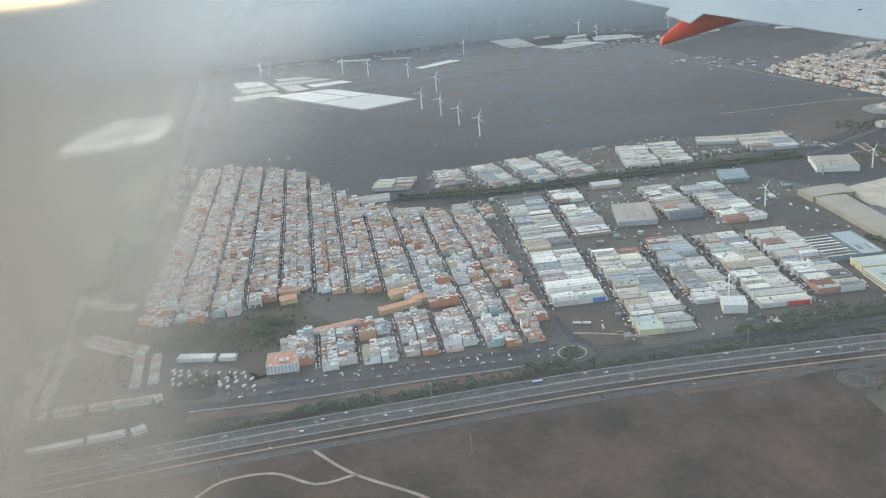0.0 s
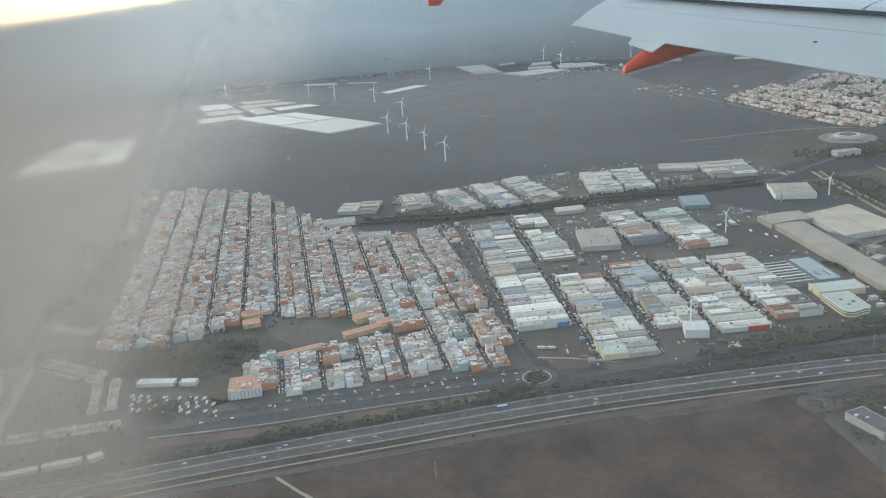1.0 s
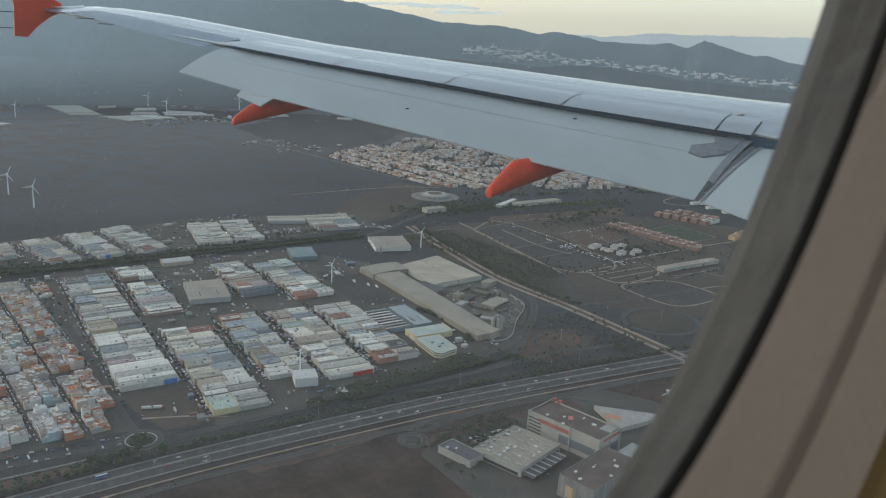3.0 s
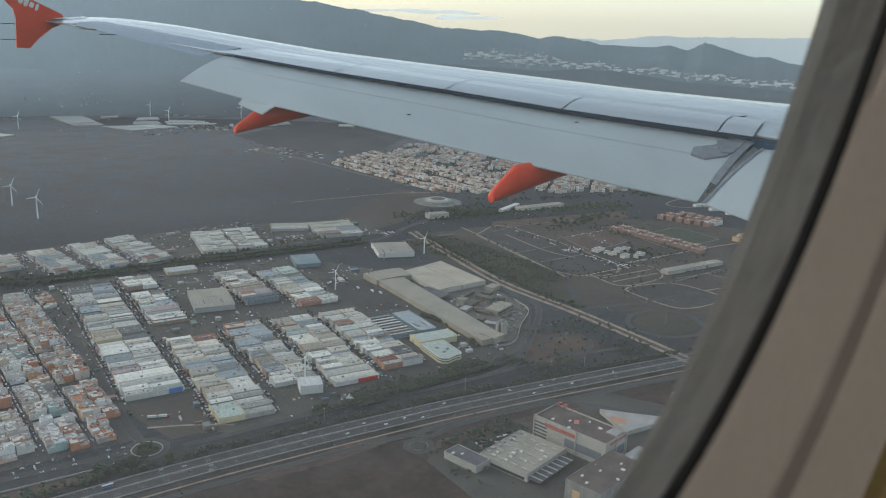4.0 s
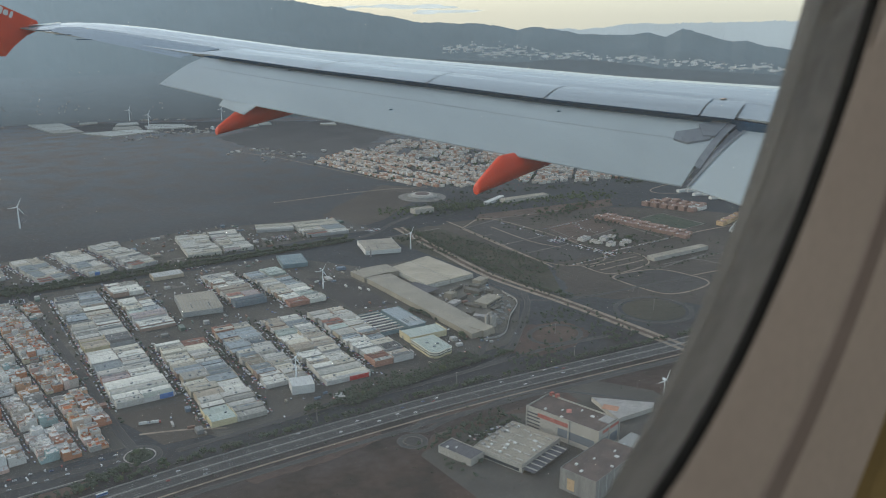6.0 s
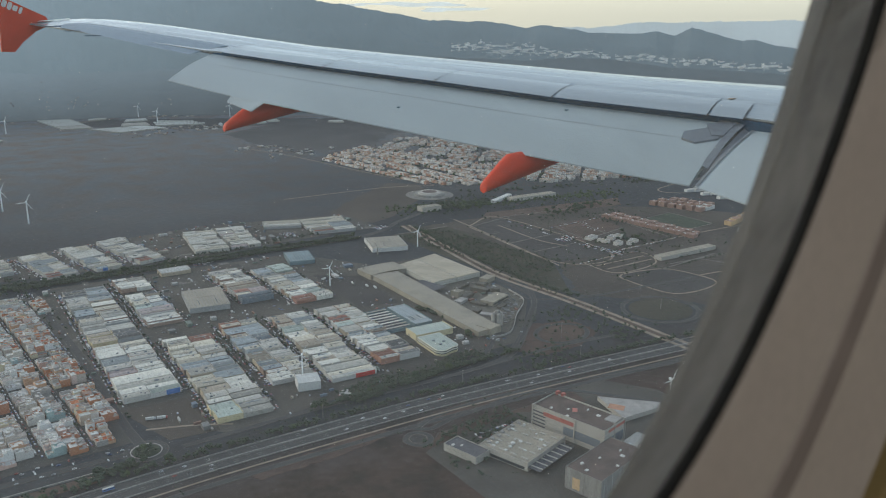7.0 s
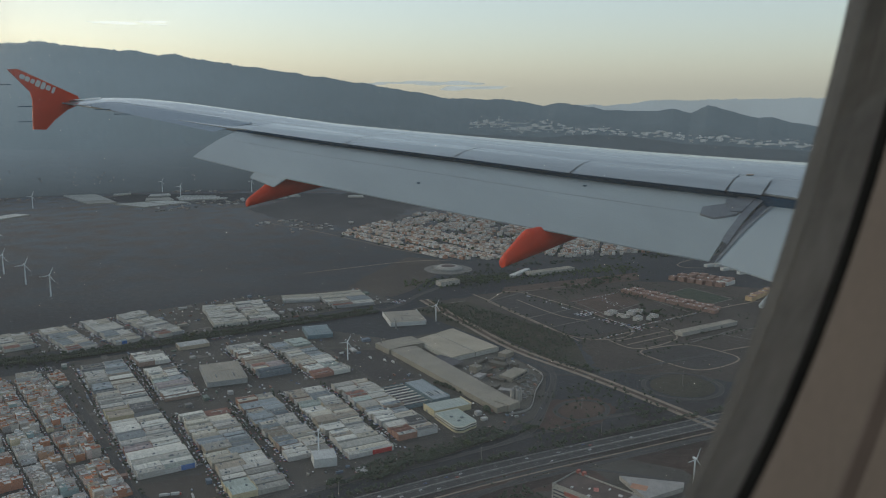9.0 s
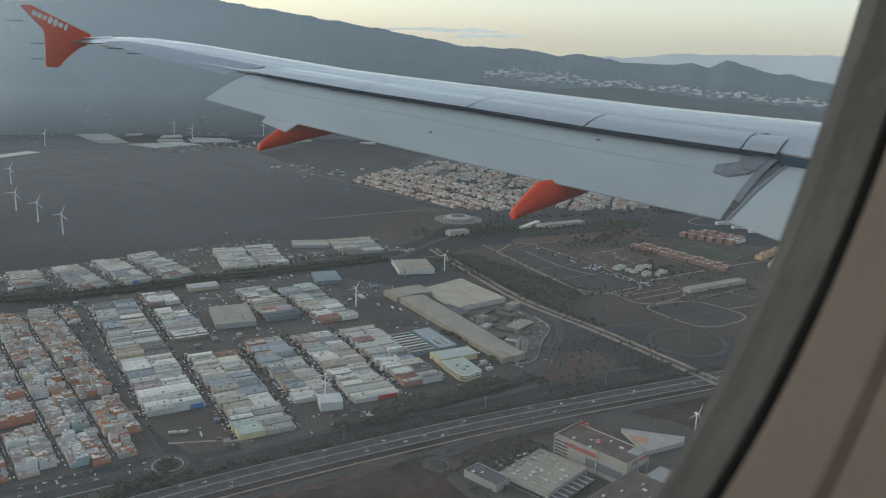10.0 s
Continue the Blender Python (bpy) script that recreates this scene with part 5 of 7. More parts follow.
def storeys(ob, lx, ly, hh, floors, gap=4.0, sides="SW"):
    """Rows of single windows on the sides that can be seen."""
    fl = hh / floors
    for k in range(floors):
        z = fl * k + fl * 0.35
        if "S" in sides:
            n = int(lx / gap)
            for i in range(n):
                part("window", WIN, None, ob).matrix_local = pose((i + 0.5) * lx / n - lx / 2, -ly / 2, z, 0, 0, 90)
        if "W" in sides:
            n = int(ly / gap)
            for i in range(n):
                part("window", WIN, None, ob).matrix_local = pose(-lx / 2, (i + 0.5) * ly / n - ly / 2, z)


M["cream_wall"] = surface("cream_block_wall", [(0.38, 0.36, 0.31), (0.44, 0.42, 0.37)], 0.85, 0.2, 0.25)
M["grey_wall"] = surface("grey_block_wall", [(0.28, 0.275, 0.265), (0.35, 0.34, 0.33)], 0.85, 0.2, 0.25)
M["cream"] = surface("cream_render", [(0.50, 0.47, 0.38), (0.55, 0.52, 0.43)], 0.8, 0.2, 0.15)
M["brick_wall"] = surface("red_brown_brick_front", [(0.27, 0.14, 0.10), (0.34, 0.19, 0.14)], 0.85, 0.3, 0.25)
M["ochre"] = surface("ochre_render", [(0.44, 0.30, 0.17), (0.50, 0.35, 0.20)], 0.85, 0.2, 0.2)
M["terracotta"] = surface("terracotta_roof", [(0.34, 0.17, 0.11), (0.41, 0.23, 0.15)], 0.9, 0.2, 0.25)
M["redwall"] = surface("red_cladding", [(0.42, 0.03, 0.03), (0.36, 0.03, 0.03)], 0.5, 0.2, 0.12)
M["bluewall"] = surface("blue_cladding", [(0.06, 0.14, 0.36), (0.09, 0.18, 0.40)], 0.5, 0.2, 0.15)
M["yellowwall"] = surface("yellow_render", [(0.47, 0.40, 0.24), (0.52, 0.45, 0.29)], 0.7, 0.2, 0.15)
M["tan_roof"] = surface("tan_fibre_cement", [(0.225, 0.200, 0.160), (0.30, 0.265, 0.210)], 0.85, 0.03, 0.22, fine=15)
M["pale_tan_roof"] = surface("pale_tan_sheeting", [(0.33, 0.285, 0.215), (0.41, 0.355, 0.275)], 0.85, 0.03, 0.25, fine=12)
M["stucco"] = surface("grimy_cream_stucco", [(0.40, 0.375, 0.335), (0.30, 0.275, 0.24)], 0.85, 0.05, 0.30, fine=9)
M["concrete"] = surface("rain_streaked_concrete", [(0.185, 0.175, 0.160), (0.255, 0.245, 0.225)], 0.9, 0.06, 0.30, fine=8, streak=(3, 3, 0.4))
M["brown_roof"] = surface("brown_felt_roof", [(0.070, 0.056, 0.051), (0.125, 0.090, 0.077)], 0.9, 0.05, 0.35, fine=9)
M["faded_red"] = surface("sun_faded_red_paint", [(0.30, 0.050, 0.036), (0.40, 0.19, 0.155)], 0.7, 0.12, 0.35, fine=6)
M["slate"] = surface("blue_grey_cladding", [(0.115, 0.165, 0.185), (0.17, 0.225, 0.24)], 0.7, 0.05, 0.3, fine=12)
M["dark_roof"] = surface("dark_flat_roof", [(0.07, 0.07, 0.08), (0.10, 0.095, 0.10)], 0.85, 0.06, 0.3)
b = block("apartment_house", "white corner apartment house with rows of windows and a terracotta roof", "apartment house", 24, 975, 40, 38, 11, -8, M["white"], M["terracotta"], 0.8, 3, seed=3)
storeys(b, 40, 38, 11, 4, 4.2)
for x, y, lx, ly, hh, t in ((196, 1082, 62, 15, 7, 10), (205, 1128, 30, 22, 9, 10), (228, 1095, 22, 18, 8, 10), (50, 1215, 30, 20, 9, -5), (46, 1185, 26, 20, 7, 0)):
    b = block("school_building", "ochre school building with a low terracotta roof", "school", x, y, lx, ly, hh, t, M["ochre"], M["terracotta"], 0.3, 0, "buildings of the school", int(x))
    storeys(b, lx, ly, hh, 2, 5.0)
block("sports_hall", "low long sports hall with a terracotta roof", "hall", 100, 1058, 70, 12, 4.5, 6, M["white"], M["terracotta"], 0.2, 0)
for i, (x, y, lx, ly, hh, t) in enumerate(((300, 1500, 60, 22, 12, -20), (210, 1555, 50, 30, 11, -15), (255, 1640, 66, 34, 7, -8), (-130, 1235, 24, 16, 6, 0), (395, 1475, 32, 30, 9, -12), (-270, 1640, 30, 40, 13, 0))):
    block("public_building", "larger flat-roofed public building in pale render", "building", x, y, lx, ly, hh, t, M["white"] if i != 5 else M["ochre"], M["tan_roof"], 0.8, 3, "", i)


# ---- suburb of terraces with pitched roofs ----
def cottage():
    a = Heap().box(0, 0, 0, 9.5, 6.9, 5.6)
    a.box(6.2, 1.2, 0, 3, 4.2, 2.8)
    ob = tagged(part("terraced_cottage", a, M["white"]), "small white terraced house with a clay-tiled pitched roof", "house", "terraces of the suburb")
    r = Heap().gable(0, 0, 5.6, 9.5, 6.9, 2.0, 0.0, 0, 0.15)
    part("roof", r, M["pantile"], ob)
    for dy in (-1.8, 1.8):
        part("window", WIN, None, ob).location = (-4.75, dy, 3.4)
    return ob


cot = cottage()
first = True
for n_row, (xa, ya, xb, yb) in enumerate(((-268, 990, -258, 1180), (-290, 990, -282, 1185), (-335, 1000, -322, 1190), (-358, 1010, -346, 1195), (-400, 1020, -388, 1205), (-422, 1025, -412, 1205), (-470, 1030, -458, 1210),
                                       (-246, 1172, -150, 1078), (-232, 1180, -150, 1098), (-158, 1075, -158, 990), (-136, 1075, -136, 990), (-292, 972, -120, 950), (-405, 985, -310, 972))):
    L = math.hypot(xb - xa, yb - ya)
    t = math.degrees(math.atan2(yb - ya, xb - xa)) - 90
    for i in range(int(L / 7.1)):
        if rnd.random() < 0.06:
            continue
        s = (i + 0.5) * 7.1 / L
        m = pose(lerp(xa, xb, s) + rnd.uniform(-0.5, 0.5), lerp(ya, yb, s), 0.1, 0, 0, t)
        if first:
            cot.matrix_basis, first = m, False
        else:
            copy_thing(cot, m)
flat("pavement_suburb", [(-500, 1010), (-480, 1220), (-225, 1195), (-120, 1090), (-110, 940), (-300, 955)], 0.08, "street", "grey lanes between the suburban terraces", "pavement")
for i, (x, y, lx, ly, hh, t) in enumerate(((-235, 886, 60, 9, 4, -2), (-180, 885, 40, 10, 4.5, -2), (-145, 884, 16, 12, 5, 20), (-85, 1045, 50, 14, 5, -22), (-45, 1028, 22, 12, 5, -22), (-390, 1290, 60, 20, 6, -15), (-270, 1330, 90, 18, 6, -30), (-210, 1285, 60, 14, 5, -30))):
    block("low_building", "long low white building with a flat roof", "building", x, y, lx, ly, hh, t, M["white"], M["tan_roof"] if i > 4 else M["white"], 0.5, 1, "", i)


# ---- the industrial estate ----
def shed(x, y, d, w, hh, turn, style, r, wall=None, roof_mat=None, label="", front=None):
    """A shed d along its row and w across it: walls, a roof of low ribbed gables, skylights, doors and a front sign."""
    ob = new("industrial_shed")
    ob.matrix_basis = pose(x, y, 0.1, 0, 0, turn)
    tagged(ob, label or "low industrial shed with a pale sheet-metal roof", "industrial shed", "sheds of the estate")
    a = Heap().box(0, 0, 0, d - 0.9, w, hh)
    for s in (-1, 1):
        a.box(0, s * (w / 2 - 0.2), hh, d - 0.3, 0.4, r.choice((0.6, 1.2, 1.8)))
    part("walls", a, wall or M["shed_wall"], ob)
    roof = Heap()
    halves = [(-w / 4, w / 2 - 0.6), (w / 4, w / 2 - 0.6)] if style != 2 else [(0, w - 1)]
    rise = r.uniform(0.7, 1.3)
    for c, length in halves:
        if style == 1:
            n = max(2, int(d / 9))
            for i in range(n):
                roof.gable((i + 0.5) * d / n - d / 2, c, hh, length, d / n - 0.1, 0.8, math.pi / 2, 0, 0.0)
        else:
            roof.gable(0, c, hh, length, d - 1.0, rise, math.pi / 2, 0, 0.0)
    part("roof", roof, roof_mat or M["tin"], ob)
    if d > 30 and style != 1:
        ribs = Heap()
        for i in range(int(w / 5.5)):
            y0 = -w / 2 + 3 + i * 5.5
            for s in (-1, 1):
                ribs.add([(s * (d / 2 - 0.8), y0, hh + 0.10), (s * (d / 2 - 0.8), y0 + 0.9, hh + 0.10), (0, y0 + 0.9, hh + rise + 0.10), (0, y0, hh + rise + 0.10)], [(0, 1, 2, 3) if s > 0 else (3, 2, 1, 0)])
        part("roof_ribs", ribs, M["kerb"], ob)
    if front:
        part("shop_front", Heap().box(-d / 2 + 0.2, -w * 0.24, 0.4, 0.6, w * 0.44, hh - 0.2, 0, 0, True), front, ob)
    if r.random() < 0.3:
        part("ridge_vent", Heap().box(0, 0, hh + 0.4, 1.2, w * 0.5, 1.1), M["tin"], ob)
    for _ in range(r.choice((0, 0, 1, 2))):
        part("roof_unit", Heap().box(r.uniform(-0.3, 0.3) * d, r.uniform(-0.4, 0.4) * w, hh + 0.3, r.uniform(1.2, 2.5), r.uniform(1.2, 4), 1.5), M["mech"], ob)
    for c, length in halves:
        n = r.choice((0, 0, 0, 0, 2, 4))
        for i in range(n):
            for s in (-1,):
                b = Heap().box(0, 0, 0, d * 0.22, 1.3, 0.12, 0, 0, True)
                sk = part("skylight", b, M["plastic"] if r.random() < 0.7 else M["glass"], ob)
                pitch = math.degrees(math.atan2(1.0, d / 2)) if style != 1 else 0
                sk.matrix_local = pose(s * d * 0.24, c + ((i + 0.5) / n - 0.5) * length * 0.9, hh + (0.62 if style != 1 else 0.7), 0, s * pitch, 0)
    if r.random() < 0.7:
        part("roller_door", Heap().box(0.15 * d, r.choice((-1, 1)) * w / 2, 0, min(4.2, d * 0.4), 0.14, 4.2, 0, 0, True), r.choice((M["glass"], M["mech"], M["tin"])), ob)
    return ob


ESTATE = [((428, 981), (515, 1466), 70), ((490, 853), (550, 1137), 68), ((556, 1221), (600, 1477), 52), ((592, 905), (638, 1148), 58),
          ((659, 857), (720, 1128), 62), ((725, 1222), (757, 1411), 54), ((800, 1161), (832, 1374), 66), ((745, 863), (793, 1103), 60),
          ((433, 1658), (440, 1764), 55), ((522, 1578), (518, 1758), 52), ((604, 1572), (602, 1762), 52), ((688, 1566), (678, 1768), 52), ((300, 1690), (330, 1760), 80),
          ((1029, 1632), (1056, 1682), 82), ((1100, 1522), (1137, 1643), 100), ((812, 1552), (858, 1715), 66), ((884, 1540), (925, 1695), 60)]
er = random.Random(21)
# roof sheeting by colour: White, Cream, pale Grey, Blue-grey, Slate, Tan, Dark, Red-brown, greeNish, Pinkish
SHEETS = {"W": (0.58, 0.55, 0.482), "C": (0.48, 0.435, 0.35), "G": (0.385, 0.364, 0.322), "B": (0.265, 0.288, 0.295), "S": (0.14, 0.165, 0.185), "T": (0.31, 0.265, 0.21),
          "D": (0.115, 0.115, 0.115), "R": (0.25, 0.125, 0.095), "N": (0.37, 0.405, 0.36), "P": (0.36, 0.30, 0.285)}
for key, c in SHEETS.items():
    M["sheet_" + key] = surface("roof_sheeting_" + key.lower(), [tuple(v * k for v in c) for k in (0.74, 1.0, 1.14, 0.90, 0.62, 1.06)], 0.75, 0.09, 0.42, "object", spec=0.15, streak=(1, 6, 1))
SHED_LABELS = {"W": "industrial shed with a white sheet-metal roof", "C": "industrial shed with a cream sheet-metal roof", "G": "industrial shed with a pale grey roof", "B": "industrial shed with a blue-grey roof",
               "S": "industrial shed with a dark slate-blue roof", "T": "industrial shed with a tan fibre-cement roof", "D": "industrial shed with a dark flat roof", "R": "industrial shed with a red-brown roof",
               "N": "industrial shed with a pale greenish roof", "P": "industrial shed with a faded pinkish roof"}
# depth of each unit along its row, and the roofs on the row's two sides
UNITS = {
    0: "30WN 32WW 18WW 24PW 18GW 26BG 24BW 25WC 14-- 46TD 28GW 30GW 30DG 35BC 35GT 35GB 38DB",
    1: "44NG 32GG 20NW 20CW 25CB 25GB 25BB 25CG 25CG 24CN 25WR",
    2: "42WW 34PP 26NB 30CW 30WD 33-- 40WW 25WG",
    3: "38WG 34BC 36TG 26BG 30BS 30BB 28BB 25RG",
    4: "24WW 21WW 30WC 25WG 20CC 25TT 25CT 26WW 25NG 28TB 29TW",
    5: "26SS 34RP 40TT 26WW 34WG 32GW",
    6: "26RW 30WN 40CW 35CB 36GB 48BN",
    7: "36RD 24CD 20WC 25WB 21BB 25WW 20NW 26RW 48GW",
    8: "40RC 34WC 32CW",
    9: "38RB 42BW 48BB 52WC",
    10: "44BC 46BW 50WW 50WC",
    11: "30RW 40WG 42WW 44CW 46WW",
    12: "40CR 36WC",
    13: "57CC",
    14: "30RW 48CB 49CC",
    15: "15WW 16WC 14WW 17CW 15WW 15WG 16WC 15WW 15CW 16WW 15WC",
    16: "18PW 20WP 20CW 22WW 20WC 20PW 20WW 20CC",
}
back = Heap()
CODES = list(SHEETS)


def far_shed(x, y, d, w, hh, turn, code, r):
    """A shed of the back rows: walls, a low gable, a vent and the street-side parapets."""
    a = radians(turn)
    back.box(x, y, 0.1, d - 0.4, w, hh, a, len(CODES) + r.randrange(2))
    for i in range(2 if r.random() < 0.5 else 1):
        back.gable(x, y, hh + 0.1, w - 1.0, d - 0.6, r.uniform(0.6, 1.2), a + math.pi / 2, CODES.index(code), 0.0)
    for side in (-1, 1):
        o = side * (w / 2 - 0.2)
        back.box(x - math.sin(a) * o, y + math.cos(a) * o, hh + 0.1, d - 0.3, 0.4, r.choice((0.6, 1.2, 1.6)), a, len(CODES) + r.randrange(2))
    if r.random() < 0.4:
        back.box(x, y, hh + 0.6, 1.4, w * 0.4, 1.0, a, CODES.index(r.choice("GDT")))


for n_row, ((xa, ya), (xb, yb), w) in enumerate(ESTATE):
    L = math.hypot(xb - xa, yb - ya)
    turn = math.degrees(math.atan2(yb - ya, xb - xa))
    tx, ty = -math.sin(radians(turn)), math.cos(radians(turn))
    units = [(int(q[:-2]), q[-2:]) for q in UNITS[n_row].split()]
    scale = L / sum(q[0] for q in units)
    s = 0.0
    for i, (depth, codes) in enumerate(units):
        d = depth * scale
        c = s + d / 2
        s += d
        if codes == "--":
            continue
        share = er.uniform(0.44, 0.56)
        pieces = ((share / 2, 1 - share, codes[1], -1), ((1 - share) / 2, share, codes[0], 1)) if codes[0] != codes[1] or er.random() < 0.5 else ((0.0, 1.0, codes[0], 0),)
        for off, part_w, code, side in pieces:
            wall = front = None
            label = SHED_LABELS[code]
            if n_row == 4 and i == 0 and side >= 0:
                front, label = M["redwall"], "white-roofed shed with a bright red front"
            elif n_row == 0 and i == 0 and side <= 0:
                front, label = M["bluewall"], "white-roofed shed with a blue shop front"
            elif (n_row == 1 and i == 0 and side >= 0) or (n_row == 0 and codes == "TD" and side >= 0):
                wall, label = M["yellowwall"], "shed with ochre-yellow walls"
            elif n_row == 10 and i == 0 and side >= 0:
                front, label = M["bluewall"], "shed with a bright blue front"
            elif code in "RP" and er.random() < 0.7:
                wall = M["brick_wall"]
            elif er.random() < 0.35:
                wall = M["sheet_" + code]
            # a unit is one shed, or two or three narrow ones side by side
            n_sub = max(1, round(d / er.uniform(11, 19)))
            cuts = sorted([0.0, 1.0] + [(j + 1) / n_sub + er.uniform(-0.12, 0.12) / n_sub for j in range(n_sub - 1)])
            base_h = er.uniform(5.2, 8.8)
            for j in range(n_sub):
                dd, mid = (cuts[j + 1] - cuts[j]) * d, c - d / 2 + (cuts[j] + cuts[j + 1]) / 2 * d
                setback = er.choice((0.0, 0.0, 0.8, 2.0, 4.0)) if side else er.choice((0.0, 1.5))
                ww = w * 1.06 * part_w - 0.3 - setback
                o = side * off * w * 1.06 - side * setback * 0.5 + er.uniform(-0.6, 0.6)
                kind = code if er.random() < 0.82 else er.choice("WCGWTC")
                if n_row > 7 and not front:
                    far_shed(lerp(xa, xb, mid / L) + tx * o, lerp(ya, yb, mid / L) + ty * o, dd, ww, base_h + er.uniform(-0.9, 1.1), turn, kind, er)
                    continue
                shed(lerp(xa, xb, mid / L) + tx * o, lerp(ya, yb, mid / L) + ty * o, dd - er.choice((0.15, 0.15, 0.4, 1.2)), ww, base_h + er.uniform(-0.9, 1.1), turn,
                     er.choice((0, 1, 2, 2)) if dd > 18 else er.choice((0, 2, 2)), er, wall, M["sheet_" + kind], SHED_LABELS[kind] if kind != code else label, front if j == 0 else None)
tagged(part("sheds_of_the_back_rows", back, [M["sheet_" + c] for c in CODES] + [M["cream_wall"], M["grey_wall"]]), "rows of pale sheds behind the tree avenue", "industrial sheds", kind="stuff")
for x, y, d, w, hh, t, st, wm, rm, lb in (
        (655, 1280, 100, 66, 9, 72, 2, "shed_wall", "tan_roof", "broad tan-roofed warehouse standing alone"), (690, 1474, 32, 56, 7, 80, 2, "shed_wall", "tin", "small pale warehouse beside the avenue"),
        (1115, 1360, 90, 76, 9, 64, 2, "white", "tan_roof", "pale warehouse with a broad roof beside a wind turbine"), (918, 1393, 70, 50, 8, 68, 2, "slate", "slate", "shed with blue-grey walls and roof"),
        (868, 990, 92, 32, 7, 80, 1, "slate", "sheet_B", "long shed with a blue-grey ribbed roof"), (846, 915, 34, 66, 9, 78, 2, "yellowwall", "sheet_N", "cream shed with a pale greenish roof"),
        (598, 880, 30, 30, 12, 66, 2, "white", "tin", "tall white office block at the end of a shed row")):
    shed(x, y, d, w, hh, t, st, er, M[wm], M[rm], lb)

# a shed that has lost its roof: walls, and bare white trusses over a dark floor
frame_shed = new("roofless_shed")
frame_shed.matrix_basis = pose(822, 998, 0.1, 0, 0, 80)
tagged(frame_shed, "roofless shed with bare white trusses over a dark floor", "industrial shed")
h = Heap()
for x, y, lx, ly in ((0, 25, 92, 0.5), (0, -25, 92, 0.5), (45.7, 0, 0.5, 50), (-45.7, 0, 0.5, 50)):
    h.box(x, y, 0, lx, ly, 6.5)
part("walls", h, M["slate"], frame_shed)
part("floor", Heap().box(0, 0, 0, 91, 49.4, 0.2), M["dark_roof"], frame_shed)
for k in range(8):
    part("truss", Heap().box(-40 + 11.4 * k, 0, 6.2, 3.2, 49, 0.8, 0, 0, True), M["sheet_W"], frame_shed)
# cream corner building with a rounded front of two storeys
corner = new("corner_building")
corner.matrix_basis = pose(820, 866, 0.1, 0, 0, 78)
tagged(corner, "cream two-storey corner building with a rounded front", "building")
RIM = [(30, -20), (30, 20), (-18, 20)] + [(-18 + 12 * math.cos(q) - 6, 8 + 12 * math.sin(q)) for q in [math.pi / 2 + 0.26 * i for i in range(7)]] + [(-30, -8)] + [(-22 + 8 * math.cos(q), -12 + 8 * math.sin(q)) for q in [math.pi + 0.26 * i for i in range(7)]]


def prism(z0, z1, grow=1.0):
    n = len(RIM)
    return Heap().add([(x * grow, y * grow, z) for z in (z0, z1) for x, y in RIM], [tuple(range(n, 2 * n)), tuple(range(n - 1, -1, -1))] + [(i, (i + 1) % n, n + (i + 1) % n, n + i) for i in range(n)])


for z0, z1, g, name, mat in ((0, 3.2, 1.0, "ground_floor", "yellowwall"), (3.2, 4.6, 0.985, "window_band", "glass"), (4.6, 6.6, 1.0, "parapet", "cream"), (6.6, 7.9, 0.985, "window_band", "glass"), (7.9, 9.4, 1.0, "cornice", "cream"), (9.42, 9.5, 0.96, "roof", "sheet_N")):
    part(name, prism(z0, z1, g), M[mat], corner)
for x, y in ((-14, 4), (-6, -6), (4, 6)):
    part("roof_unit", Heap().box(x, y, 9.5, 3, 4, 1.4), M["mech"], corner)

# ---- the factory with the long hall ----
M["boxes"] = surface("container_paint", [(0.34, 0.33, 0.31), (0.20, 0.115, 0.09), (0.13, 0.16, 0.20), (0.40, 0.385, 0.36), (0.16, 0.16, 0.155), (0.27, 0.24, 0.20), (0.12, 0.15, 0.13)], 0.7, 0.4, 0.3, "island")
fac = new("factory")
tagged(fac, "large tan-roofed factory with a long hall and a yard", "factory")


def slab_roof(name, quad, z, rise, mat, parent, wall=None):
    """A hall over a four-sided plan: walls and a shallow curved roof."""
    (ax, ay), (bx, by), (cx, cy), (dx, dy) = quad
    h = Heap().add([(x, y, 0.1) for x, y in quad] + [(x, y, z) for x, y in quad], [(0, 1, 5, 4), (1, 2, 6, 5), (2, 3, 7, 6), (3, 0, 4, 7)])
    part("hall_wall", h, wall or mat, parent)
    r = Heap()
    n = 10
    for i in range(n + 1):
        t = i / n
        zz = z + rise * math.sin(math.pi * t) + 0.05
        r.v += [(lerp(ax, bx, t), lerp(ay, by, t), zz), (lerp(dx, cx, t), lerp(dy, cy, t), zz)]
    for i in range(n):
        r.f.append((2 * i, 2 * i + 2, 2 * i + 3, 2 * i + 1))
        r.k.append(0)
    r.add([(*quad[0], z + 0.05), (*quad[1], z + 0.05), (*quad[1], z - 0.4), (*quad[0], z - 0.4)], [(0, 1, 2, 3)])
    ribs = Heap()
    m = max(5, int(math.dist(quad[0], quad[3]) / 9))
    for k in range(1, m):
        for w in (k / m,):
            e = w + 0.7 / math.dist(quad[0], quad[3])
            for i in range(n):
                q = []
                for t, v in ((i / n, w), ((i + 1) / n, w), ((i + 1) / n, e), (i / n, e)):
                    q.append((lerp(lerp(ax, bx, t), lerp(dx, cx, t), v), lerp(lerp(ay, by, t), lerp(dy, cy, t), v), z + rise * math.sin(math.pi * t) + 0.17))
                ribs.add(q, [(0, 1, 2, 3)])
    part("roof_ribs", ribs, M["kerb"], parent)
    return part(name, r, mat, parent)


slab_roof("hall_roof", [(892, 853), (935, 846), (1000, 1180), (948, 1190)], 9, 1.1, M["tan_roof"], fac)
slab_roof("hall_roof", [(944, 1190), (1024, 1180), (1032, 1232), (950, 1240)], 10, 1.2, M["tan_roof"], fac)
